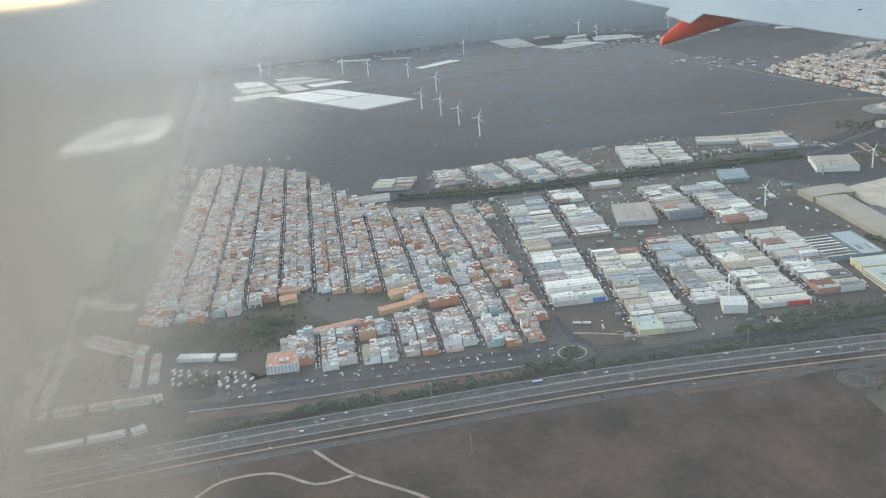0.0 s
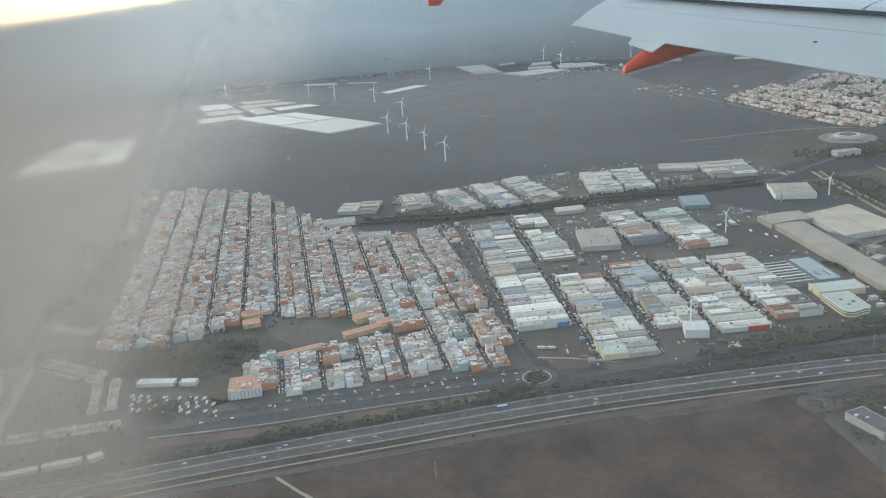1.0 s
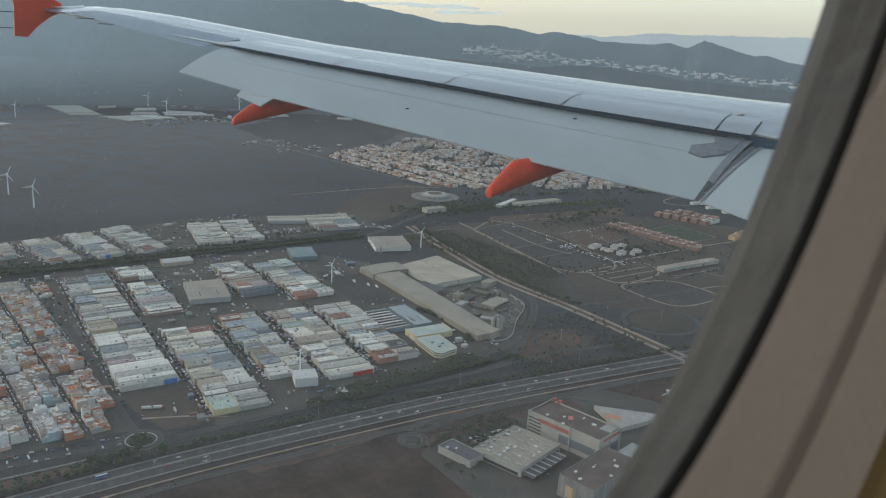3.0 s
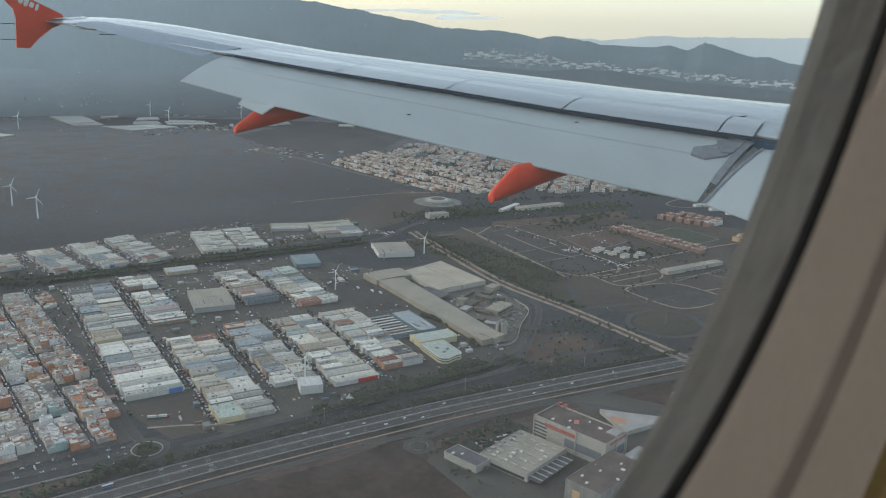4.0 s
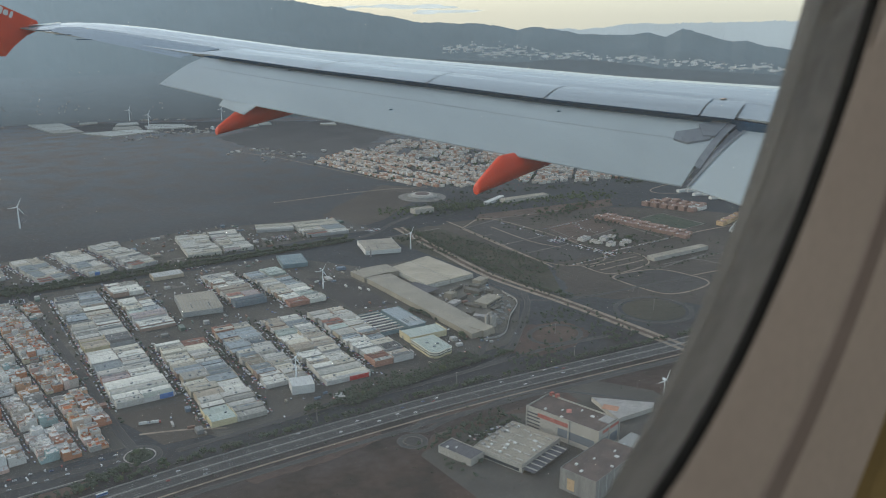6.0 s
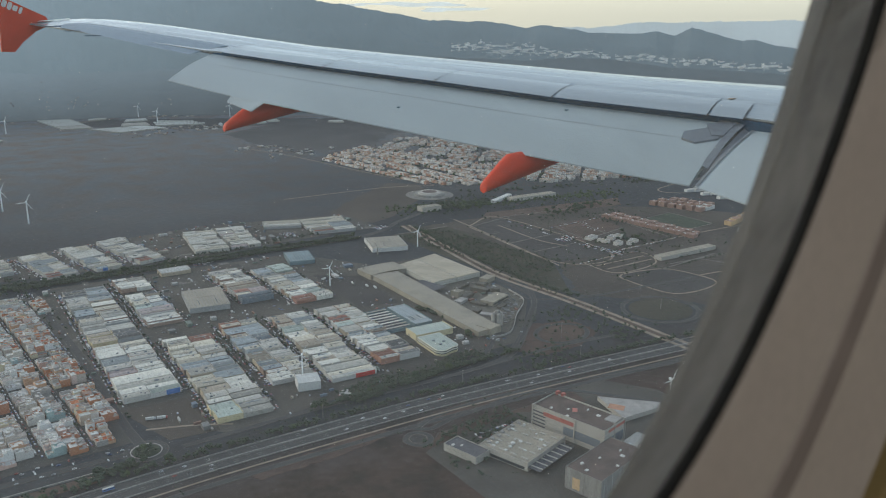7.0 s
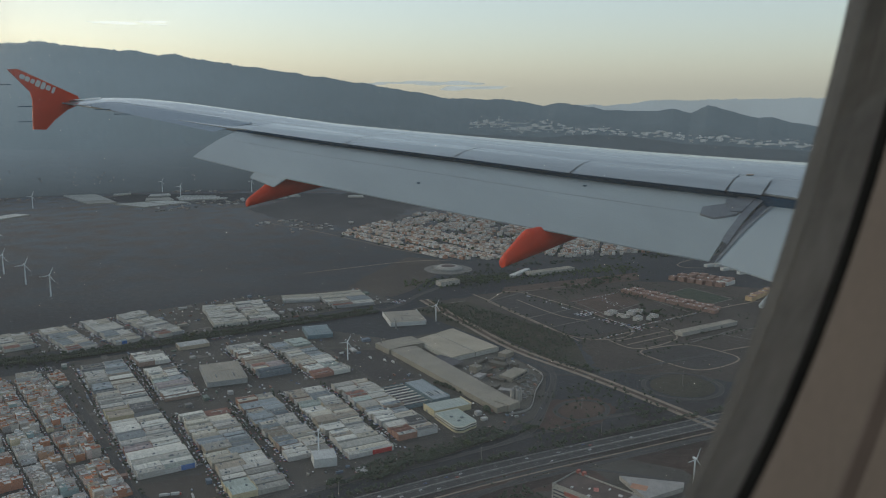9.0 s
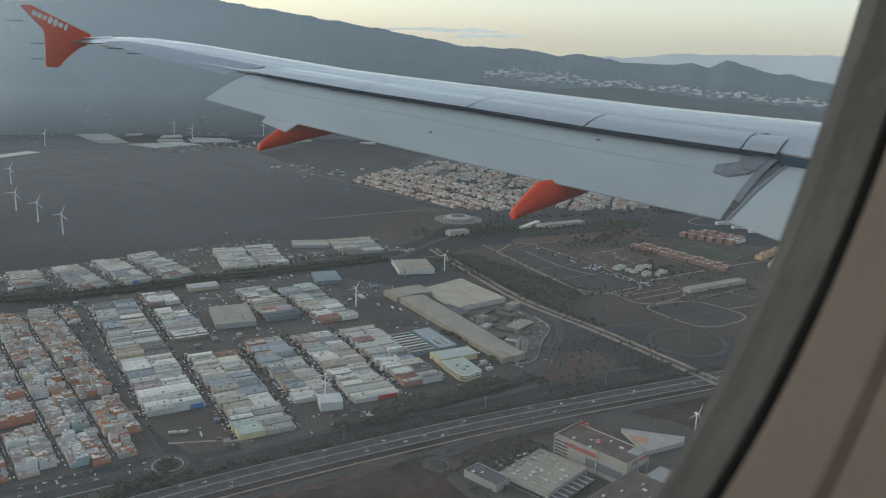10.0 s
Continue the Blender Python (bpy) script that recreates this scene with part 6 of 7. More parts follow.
slab_roof("hall_roof", [(1004, 1082), (1058, 1078), (1080, 1217), (1025, 1211)], 9, 0.7, M["pale_tan_roof"], fac, M["cream_wall"])
slab_roof("hall_roof", [(1060, 1078), (1115, 1074), (1133, 1223), (1082, 1217)], 9, 0.7, M["pale_tan_roof"], fac, M["cream_wall"])
part("canopy", Heap().box(985, 1080, 7.5, 40, 60, 0.5, 0.1, 0, True), M["dark_roof"], fac)
for x, y, lx, ly, hh, t in ((1032, 955, 52, 26, 8, 0.25), (985, 990, 26, 14, 5, 0.3), (1000, 1015, 16, 16, 12, 0.2), (1105, 1045, 26, 18, 8, 0.2), (922, 862, 26, 30, 11, 0.13), (975, 905, 12, 40, 4, 0.5)):
    part("annex", Heap().box(x, y, 0.1, lx, ly, hh, t), M["tan_roof"] if hh > 5 else M["kerb"], fac)
for x, y, lx, ly, hh in ((1010, 1000, 30, 10, 6), (1052, 1010, 14, 34, 7), (1066, 985, 10, 12, 9), (1000, 960, 10, 30, 4), (1040, 1045, 40, 8, 5), (970, 935, 14, 10, 5), (1020, 925, 22, 8, 4), (1075, 1030, 12, 18, 6)):
    part("plant_block", Heap().box(x, y, 0.1, lx, ly, hh, 0.25), M["factory_floor"], fac)
for x, y in ((944, 872), (952, 875), (948, 864), (957, 868)):
    part("silo", Heap().tube(x, y, 0.1, 21, 3.3, 3.3), M["stucco"], fac)
    part("silo_cone", Heap().tube(x, y, 21, 23.5, 3.3, 0.6), M["kerb"], fac)
part("silo_tower", Heap().box(950, 869, 0.1, 7, 5, 26, 0.2), M["concrete"], fac)
# windows along the works office
for k in range(11):
    u = -24 + k * 4.8
    c, q = math.cos(0.25), math.sin(0.25)
    part("window", Heap().box(1032 + u * c + 13.05 * q, 955 + u * q - 13.05 * c, 2.2, 2.9, 0.3, 3.6, 0.25, 0, True), M["glass"], fac)
for x, y in ((958, 1232), (968, 1236), (1062, 1320), (1000, 1016)):
    part("chimney", Heap().tube(x, y, 0.1, 17, 1.6, 1.3, 12), M["kerb"], fac)
h = Heap()
strip(h, spline([(900, 838), (944, 834), (1010, 882), (1073, 924), (1095, 980)], 10), 1.0, 3.0, 0, 3.0)
tagged(part("yard_wall", h, M["kerb"]), "long pale concrete wall round the factory yard", "wall", kind="structure")
for i in range(330):
    x, y = er.uniform(950, 1098), er.uniform(860, 1065)
    if inside([(962, 858), (1068, 930), (1096, 1050), (1056, 1064), (1050, 985), (1000, 915)], x, y):
        tagged(part("pallet_stack", Heap().box(x, y, 0.1, er.uniform(1.5, 5), er.uniform(2, 9), er.uniform(0.8, 2.4), 0.6), M["boxes"]), "stack of pale blocks in the factory yard", "stack", "stacks in the yard")

# ---- shopping centre and office block seaward of the motorway ----
b = block("office_block", "tall white block with a dark flat roof and red sign bands", "office block", 763, 556, 44, 100, 28, 5, M["stucco"], M["brown_roof"], 2.2, 5)
for k in range(5):
    part("louvre_band", Heap().box(-22.1, 40 - 0 * k, 4 + 4.4 * k, 0.5, 18, 1.6, 0, 0, True), M["dark_roof"], b)
part("sign_band", Heap().box(-22.15, 12, 20, 0.4, 44, 5, 0, 0, True), M["faded_red"], b, "plain red sign band")
part("sign_band", Heap().box(4, -50.15, 24, 34, 0.4, 3.4, 0, 0, True), M["faded_red"], b, "plain red sign band")
part("window_band", Heap().box(-22.1, -20, 6, 0.3, 50, 10, 0, 0, True), M["mech"], b)
part("window_band", Heap().box(0, -50.1, 5, 38, 0.3, 12, 0, 0, True), M["mech"], b)
part("roof_sign", Heap().box(2, 6, 28.15, 10, 6, 0.12, 0.6, 0, True), M["faded_red"], b, "faded red sign painted on a roof panel")
part("roof_kerb", Heap().box(12, -40, 28.15, 16, 14, 1.2, 0, 0, True), M["kerb"], b)
for x, y in ((-22.2, 50), (-22.2, -10), (-22.2, -50), (0, -50.2), (22, -50.2)):
    part("pilaster", Heap().box(x, y, 0.1, 1.6, 1.6, 30.2), M["stucco"], b)
for y in (38, 46):
    part("stair_tower", Heap().box(24, y, 0.1, 5, 4, 32), M["faded_red"], b, "dull red stair tower")
b = block("shopping_centre", "low shopping centre with many roof lights", "shopping centre", 688, 575, 78, 66, 10, 8, M["stucco"], M["tan_roof"], 1.0, 14)
for i in range(5):
    for j in range(4):
        part("roof_light", Heap().box(-32 + i * 15, -24 + j * 15, 10.15, 2.2, 8, 1.0), M["stucco"], b)
part("window_band", Heap().box(0, -33.1, 1.0, 70, 0.3, 4.0, 0, 0, True), M["glass"], b)
part("window_band", Heap().box(-39.1, 0, 1.0, 0.3, 58, 3.4, 0, 0, True), M["glass"], b)
part("canopy", Heap().box(-4, -41, 5.2, 70, 16, 0.5, 0, 0, True), M["dark_roof"], b)
for i in range(7):
    part("roof_unit", Heap().box(-30 + i * 10, 27 + 2 * (i % 2), 10.15, 4, 4.5, 2.4), M["kerb"], b)
    part("canopy_rib", Heap().box(-33 + i * 10, -41, 5.72, 2.0, 15, 0.5, 0, 0, True), M["stucco"], b)
block("shopping_annex", "low pale annex beside the shopping centre", "building", 632, 610, 24, 48, 8, 6, M["stucco"], M["dark_roof"], 1.2, 2)
g = block("grey_block", "plain grey concrete block in front of the shopping centre", "building", 706, 472, 88, 44, 24, 5, M["concrete"], M["brown_roof"], 1.0, 6)
part("wall_panel", Heap().box(-44.1, 8, 3, 0.3, 9, 13, 0, 0, True), M["ochre"], g, "faded orange wall panel")
for k in range(6):
    part("wall_rib", Heap().box(-38 + k * 15, -22.1, 0.1, 0.9, 0.5, 24), M["grey_wall"], g)
wedge = new("wedge_building")
tagged(wedge, "low white building with a pointed triangular plan", "building")
TRI = [(853, 595), (828, 536), (886, 524), (899, 531)]
part("walls", Heap().add([(x, y, z) for z in (0.1, 6.0) for x, y in TRI], [(0, 1, 5, 4), (1, 2, 6, 5), (2, 3, 7, 6), (3, 0, 4, 7)]), M["stucco"], wedge)
part("roof", Heap().add([(x, y, 6.0) for x, y in TRI], [(0, 1, 2, 3)]), M["kerb"], wedge)
part("courtyard", Heap().box(846, 560, 6.02, 14, 20, 0.1, 0.4), M["terracotta"], wedge, "red-brown terrace on the roof")
block("white_hall", "rounded white hall beside the grey block", "hall", 776, 470, 40, 44, 16, 5, M["stucco"], M["stucco"], 0.4, 1)


# ---- wind turbines ----
def turbine_model():
    ob = new("wind_turbine")
    tagged(ob, "white three-bladed wind turbine on a tall tubular tower", "wind turbine", "wind turbines on the plain")
    part("tower", Heap().tube(0, 0, 0, 50, 1.9, 1.1, 18), M["turbine"], ob)
    part("nacelle", Heap().box(0, 1.2, 49.6, 3.0, 8.0, 3.2, 0, 0, True), M["turbine"], ob)
    hub = part("hub", Heap().tube(0, 0, -1.6, 0.8, 1.3, 1.5, 14), M["turbine"], ob)
    hub.matrix_local = pose(0, -3.2, 51.2, 90, 0, 0)
    for k in range(3):
        h = Heap()
        prof = [(0.8, 0.9, 0.9), (3.5, 2.0, 0.6), (10, 1.5, 0.4), (17, 1.0, 0.25), (22, 0.35, 0.1)]
        for s, c, th in prof:
            h.v += [(-c / 2, -th / 2, s), (c / 2, -th / 2, s), (c / 2, th / 2, s), (-c / 2, th / 2, s)]
        for i in range(len(prof) - 1):
            for j in range(4):
                h.f.append((i * 4 + j, i * 4 + (j + 1) % 4, i * 4 + 4 + (j + 1) % 4, i * 4 + 4 + j))
                h.k.append(0)
        bl = part("blade", h, M["turbine"], ob)
        bl.matrix_local = pose(0, -3.6, 51.2, 0, 25 + 120 * k, 0)
    return ob


tm = turbine_model()
TURBINES = [(566, 2550), (590, 2400), (599, 2232), (608, 2062), (666, 3222), (680, 2821), (460, 3587), (544, 3432), (1018, 3680), (129, 3849), (1162, 1310), (868, 1214), (914, 527), (606, 905),
            (1660, 3900), (1640, 3650), (1950, 3880), (2000, 3650), (-330, 3300)]
for i, (x, y) in enumerate(TURBINES):
    m = pose(x, y, 0, 0, 0, rnd.uniform(-35, -5)) @ Matrix.Scale(0.68 if i in (10, 11, 12, 13) else 1.0, 4)
    if i == 0:
        tm.matrix_basis = m
    else:
        copy_thing(tm, m)


# ---- greenhouses on the plain ----
def greenhouse(quad, spans, label="long flat greenhouse under pale plastic sheeting"):
    """A low sheeted field: many shallow spans over a four-sided plan."""
    (ax, ay), (bx, by), (cx, cy), (dx, dy) = quad
    h = Heap()
    for i in range(2 * spans + 1):
        t = i / (2 * spans)
        z = 5.2 if i % 2 else 4.3
        h.v += [(lerp(ax, bx, t), lerp(ay, by, t), z), (lerp(dx, cx, t), lerp(dy, cy, t), z)]
    for i in range(2 * spans):
        h.f.append((2 * i, 2 * i + 2, 2 * i + 3, 2 * i + 1))
        h.k.append(0)
    ob = tagged(part("greenhouse", h, M["plastic"]), label, "greenhouse", "greenhouses of the plain")
    part("side_wall", Heap().add([(x, y, 0) for x, y in quad] + [(x, y, 4.3) for x, y in quad], [(0, 1, 5, 4), (1, 2, 6, 5), (2, 3, 7, 6), (3, 0, 4, 7)]), M["plastic"], ob)


def quad_cell(q, u0, u1, v0, v1):
    def at(u, v):
        a = (lerp(q[0][0], q[1][0], u), lerp(q[0][1], q[1][1], u))
        b = (lerp(q[3][0], q[2][0], u), lerp(q[3][1], q[2][1], u))
        return (lerp(a[0], b[0], v), lerp(a[1], b[1], v))
    return [at(u0, v0), at(u1, v0), at(u1, v1), at(u0, v1)]


FIELDS = [([(397, 2662), (585, 2715), (360, 3180), (136, 3208)], [(0, 1, 0, 0.46), (0, 0.62, 0.48, 1), (0.65, 1, 0.48, 1)]),
          ([(-527, 2655), (-234, 2644), (-193, 3036), (-474, 3222)], [(0, 0.3, 0, 0.35), (0.33, 0.66, 0.0, 0.3), (0.7, 1, 0.02, 0.42), (0.05, 0.5, 0.4, 0.62), (0.55, 1, 0.48, 0.75), (0.2, 0.6, 0.68, 0.95), (0.72, 0.95, 0.8, 1)])]
FIELDS_MID = [([(6, 3184), (493, 3223), (338, 3619), (-34, 3760)], [(0, 0.35, 0.0, 0.2), (0.45, 0.6, 0.1, 0.45), (0.1, 0.4, 0.3, 0.5), (0.65, 0.98, 0.15, 0.35), (0.45, 0.95, 0.5, 0.68), (0.1, 0.4, 0.6, 0.9), (0.55, 0.9, 0.75, 0.95)])]
WHOLE = [(0, 1, 0, 1)]
FIELDS_EAST = [([(1228, 3653), (1345, 3625), (1375, 3980), (1243, 4020)], [(0, 1, 0, 0.24), (0, 1, 0.27, 1)]), ([(1312, 3583), (1372, 3411), (1585, 3442), (1533, 3556)], [(0, 1, 0, 0.55), (0, 1, 0.58, 1)]),
               ([(1455, 3602), (1568, 3557), (1590, 3654), (1494, 3687)], WHOLE), ([(1581, 3528), (1763, 3464), (1850, 3535), (1641, 3720)], [(0, 1, 0, 0.3), (0, 0.8, 0.36, 0.62), (0.1, 0.7, 0.7, 0.9)]),
               ([(1523, 3738), (1627, 3724), (1652, 3800), (1565, 3810)], WHOLE), ([(1420, 3880), (1500, 3880), (1520, 3930), (1440, 3935)], WHOLE),
               ([(1958, 3328), (2069, 3308), (2105, 3403), (2001, 3416)], [(0, 0.4, 0, 0.6), (0.5, 1, 0.3, 1)]), ([(2228, 3170), (2281, 3117), (2340, 3220), (2280, 3235)], [(0, 1, 0, 0.6)]),
               ([(490, 3980), (790, 3760), (800, 3800), (500, 4020)], [(0, 0.45, 0, 1), (0.6, 1, 0, 1)]), ([(760, 3380), (1000, 3500), (960, 3560), (740, 3440)], [(0, 0.8, 0, 1)])]
for q, cells in FIELDS + FIELDS_MID + FIELDS_EAST:
    for c in cells:
        cell = quad_cell(q, *c)
        greenhouse(cell, max(4, int(math.dist(cell[0], cell[1]) / 14)))


# ---- the second town and scattered far buildings ----
tr = random.Random(5)
TOWN2 = [(1585, 2336), (1616, 1815), (1762, 1660), (2356, 1395), (2620, 1800), (2442, 2283), (2128, 2604)]
w2, r2 = Heap(), Heap()
for i in range(70):
    for j in range(90):
        u, v = -560 + i * 17, -560 + j * 11
        if i % 4 == 3 or j % 11 == 10 or tr.random() < 0.14:
            continue
        a = 0.62
        x, y = 2060 + u * math.cos(a) - v * math.sin(a) + tr.uniform(-3, 3), 1990 + u * math.sin(a) + v * math.cos(a) + tr.uniform(-2, 2)
        if x > 1900 and inside(TOWN2, x, y) and noise.noise(Vector((x * 0.011, y * 0.011, 3))) > -0.25:
            hh = tr.choice((4.5, 6.5, 6.5, 6.5, 7.5, 9)) if tr.random() < 0.94 else 13
            lx, ly = tr.uniform(11, 16), tr.uniform(9.0, 11.2)
            w2.box(x, y, 0, lx, ly, hh, a)
            r2.box(x, y, hh + 0.05, lx - 0.6, ly - 0.5, 0.3, a)
            if tr.random() < 0.5:
                w2.box(x + tr.uniform(-4, 4), y + tr.uniform(-3, 3), hh, 4, 4, 2.6, a)
for k in range(11):
    y = 1700.0
    while y < 2480:
        y += 8.5
        x = 1632 + 27 * k + 10 * math.sin(k * 2.3) + 0.02 * (y - 2000)
        if (y + 60 * (k % 3)) % 175 < 26 or x > 1930 or tr.random() < 0.06 or not inside(TOWN2, x, y):
            continue
        if k % 4 == 2 and 1900 < y < 2080:
            continue
        hh = tr.choice((5, 6.5, 6.5, 8))
        w2.box(x, y, 0, tr.uniform(11, 15), 8.3, hh, 0.02)
        r2.box(x + tr.uniform(-2, 2), y, hh + 0.05, tr.uniform(7, 10), 7.4, tr.choice((0.3, 0.3, 2.2)), 0.02)
for x, y in ((1796, 3359), (1847, 3350)):
    tank = tagged(new("water_tank"), "round white water tank on the plain", "water tank", "water tanks")
    tank.location = (x, y, 0)
    part("wall", Heap().tube(0, 0, 0, 11, 9, 9, 24), M["hall_white"], tank)
    part("dome", Heap().tube(0, 0, 11, 15, 9, 3, 24), M["hall_white"], tank)
wd = Heap()
for cx, cy, n, sx, sy in ((1640, 3380, 26, 60, 30), (1800, 3850, 26, 50, 50), (1720, 3320, 16, 40, 30), (1420, 3300, 14, 60, 30), (1680, 2520, 16, 60, 30), (1640, 2650, 12, 30, 50), (1560, 2720, 12, 40, 20), (850, 4050, 40, 160, 40), (300, 4100, 40, 160, 30)):
    for _ in range(n):
        wd.box(tr.gauss(cx, sx), tr.gauss(cy, sy), 0, tr.uniform(7, 18), tr.uniform(6, 12), tr.uniform(3, 5), tr.choice((0.4, 0.6, 1.9)))
tagged(part("farm_buildings", wd, M["dull"]), "scattered grey farm buildings on the dark plain", "farm buildings", kind="stuff")
tagged(part("far_town", w2, M["chalk"]), "dense pale houses of a second town on the plain", "houses", kind="stuff")
M["far_roofs"] = surface("sun_worn_roof_terraces", [(0.381, 0.325, 0.266), (0.3, 0.168, 0.114), (0.461, 0.414, 0.359), (0.231, 0.196, 0.163), (0.381, 0.241, 0.168), (0.531, 0.493, 0.445), (0.335, 0.28, 0.228), (0.427, 0.336, 0.255)], 0.9, 0.3, 0.3, "island")
tagged(part("far_town_roofs", r2, M["far_roofs"]), "flat roofs of the second town", "roofs", kind="stuff")
# white town before the mountain's foot, placed to fit the view, and hamlets higher up
hw = Heap()
for _ in range(15000):
    az = tr.uniform(25.0, 47.0)
    mid = lerp(-3.22, -2.10, (az - 25.5) / 21) + 0.10 * math.sin(az * 1.7)
    thick = 0.09 + 0.13 * max(0.0, 1 - abs(az - 43.5) / 3.5)
    el = mid + tr.gauss(0, thick)
    if noise.noise(Vector((az * 2.1, el * 9, 1))) < -0.02 + 0.25 * tr.random():
        continue
    r = 4300 + (el + 3.9) * 60
    s = tr.uniform(1.4, 4.2)
    hw.box(EAST + r * math.cos(radians(az)), NORTH + r * math.sin(radians(az)), ALT + r * math.tan(radians(el)) - 3, s * 0.8, s, tr.uniform(2.6, 4.4), radians(az) + tr.uniform(-0.5, 0.5))
hm = Heap()
for _ in range(700):
    az, s = tr.uniform(56, 86), tr.uniform(0.15, 0.9)
    if noise.noise(Vector((az * 0.9, s * 2.5, 5))) < 0.22:
        continue
    r, top = lerp(4230, 4330, s), ALT + 4330 * math.tan(radians(curve_at(FOREHILL, az)))
    w = tr.uniform(2.5, 6)
    hm.box(EAST + r * math.cos(radians(az)), NORTH + r * math.sin(radians(az)), top * s ** 0.8 - 4, w, w * 1.3, tr.uniform(5.0, 6.5), radians(az))
M["hamlet"] = surface("weathered_render", [(0.22, 0.225, 0.23), (0.18, 0.18, 0.185), (0.27, 0.27, 0.27)], 0.9, 0.2, 0.2, "island")
tagged(part("hamlets", hm, M["hamlet"]), "hazy grey hamlets scattered over the foothills", "houses", kind="stuff")
tagged(part("hill_town", hw, M["hill_white"]), "white hillside town spread along the foot of the mountains", "houses", kind="stuff")
for i, (x, y, n, dx, dy, t) in enumerate(((1690, 1212, 16, -0.6, -16.5, 5), (1718, 1205, 15, -0.8, -16.5, 5), (1900, 1215, 6, 5, -24, 0), (1940, 1215, 6, 4, -24, 0), (1975, 1200, 5, 3, -24, 0), (1850, 970, 5, 26, 3, 0), (2120, 960, 6, 28, -16, 0))):
    for k in range(n):
        block("terracotta_house", "terracotta-coloured apartment house with a flat roof", "house", x + dx * k, y + dy * k, 19 + 2 * (k % 2), 14 if i < 2 else 18, (7.0, 8.5, 6.5)[k % 3] + (0 if i < 2 else 3), t + 3 * (k % 3), M["ochre"] if i > 4 else M["rosy"], M["rosy"], 0.6, 1, "terracotta housing", k)
for i in range(9):
    block("pale_villa_row", "pale blue-grey terrace of houses", "house", 2130 + 22 * (i % 3) - 8 * (i // 3), 1245 - 55 * (i // 3) - 14 * (i % 3), 44, 12, 7, -15, M["white"], M["roof"], 0.5, 1, "pale terraces", i)
for i in range(7):
    block("college_building", "white flat-roofed college building among trees", "building", 1500 + 24 * (i % 3) + tr.uniform(-8, 8), 1030 + 38 * (i // 3) + tr.uniform(-10, 10), tr.uniform(16, 34), tr.uniform(9, 16), tr.uniform(4.5, 8), tr.choice((8, 10, 98)), M["chalk"], M["tan_roof"] if i % 2 else M["kerb"], 0.6, 3, "college buildings", i)
block("long_warehouse", "very long pale warehouse with a shallow roof", "warehouse", 1548, 900, 166, 20, 8, -9, M["stucco"], M["tan_roof"], 0.3, 0)
block("pale_depot", "long pale depot beside trees", "depot", 1720, 1483, 150, 26, 8, -10, M["stucco"], M["tan_roof"], 0.3, 0)
block("pale_depot", "long narrow white depot", "depot", 1640, 1520, 100, 14, 7, 18, M["white"], M["white"], 0.3, 0)
block("gate_building", "pale flat-roofed building beside the arena", "building", 1410, 1552, 56, 26, 11, -10, M["stucco"], M["tan_roof"], 1.0, 2)
block("sports_hall", "pale blue-grey sports hall", "hall", 1960, 1100, 40, 30, 9, 0, M["white"], M["tin"], 0.3, 0)
arena = new("arena")
tagged(arena, "round pale arena with stepped rings on a broad apron", "arena")
arena.location = (1533, 1690, 0)
part("apron", Heap().tube(0, 0, 0, 1.0, 66, 66, 48), M["patches_pale"], arena)
part("outer_ring", Heap().tube(0, 0, 1.0, 6, 42, 40, 48), M["concrete"], arena)
part("inner_ring", Heap().tube(0, 0, 6, 10, 32, 28, 48), M["stucco"], arena)
part("pit", Heap().tube(0, 0, 10, 10.3, 20, 20, 48), M["brown_roof"], arena)


# ---- trees and shrubs ----
def clump(heap, x, y, z, r, rg, flatten=0.8):
    """A ragged little ball of foliage."""
    t = (1 + 5 ** 0.5) / 2
    base = [(-1, t, 0), (1, t, 0), (-1, -t, 0), (1, -t, 0), (0, -1, t), (0, 1, t), (0, -1, -t), (0, 1, -t), (t, 0, -1), (t, 0, 1), (-t, 0, -1), (-t, 0, 1)]
    fs = [(0, 11, 5), (0, 5, 1), (0, 1, 7), (0, 7, 10), (0, 10, 11), (1, 5, 9), (5, 11, 4), (11, 10, 2), (10, 7, 6), (7, 1, 8), (3, 9, 4), (3, 4, 2), (3, 2, 6), (3, 6, 8), (3, 8, 9), (4, 9, 5), (2, 4, 11), (6, 2, 10), (8, 6, 7), (9, 8, 1)]
    vs = []
    for a, b, c in base:
        k = r / 1.9 * rg.uniform(0.6, 1.25)
        vs.append((x + a * k, y + b * k, z + c * k * flatten))
    heap.add(vs, fs)


green = Heap()
gr = random.Random(41)
for _ in range(900):
    u, v = gr.uniform(-560, 600), gr.uniform(-560, 430)
    x, y = 2060 + u * math.cos(0.62) - v * math.sin(0.62), 1990 + u * math.sin(0.62) + v * math.cos(0.62)
    street = (u + 560) % 68 > 54 or (v + 560) % 121 > 108
    park = noise.noise(Vector((x * 0.011, y * 0.011, 3))) < -0.25
    if inside(TOWN2, x, y) and (street or park or x < 1900 and gr.random() < 0.25):
        clump(green, x, y, gr.uniform(2, 4), gr.uniform(2.2, 4.6), gr)
for _ in range(420):
    q = gr.random()
    x, y = lerp(1330, 1960, q) + gr.gauss(0, 22), lerp(1610, 1370, q) + gr.gauss(0, 26)
    clump(green, x, y, gr.uniform(1.5, 3.5), gr.uniform(2.0, 4.4), gr)
tagged(part("trees_of_the_far_town", green, M["leaf"]), "dark green trees along streets and edge of the second town", "trees", kind="stuff")


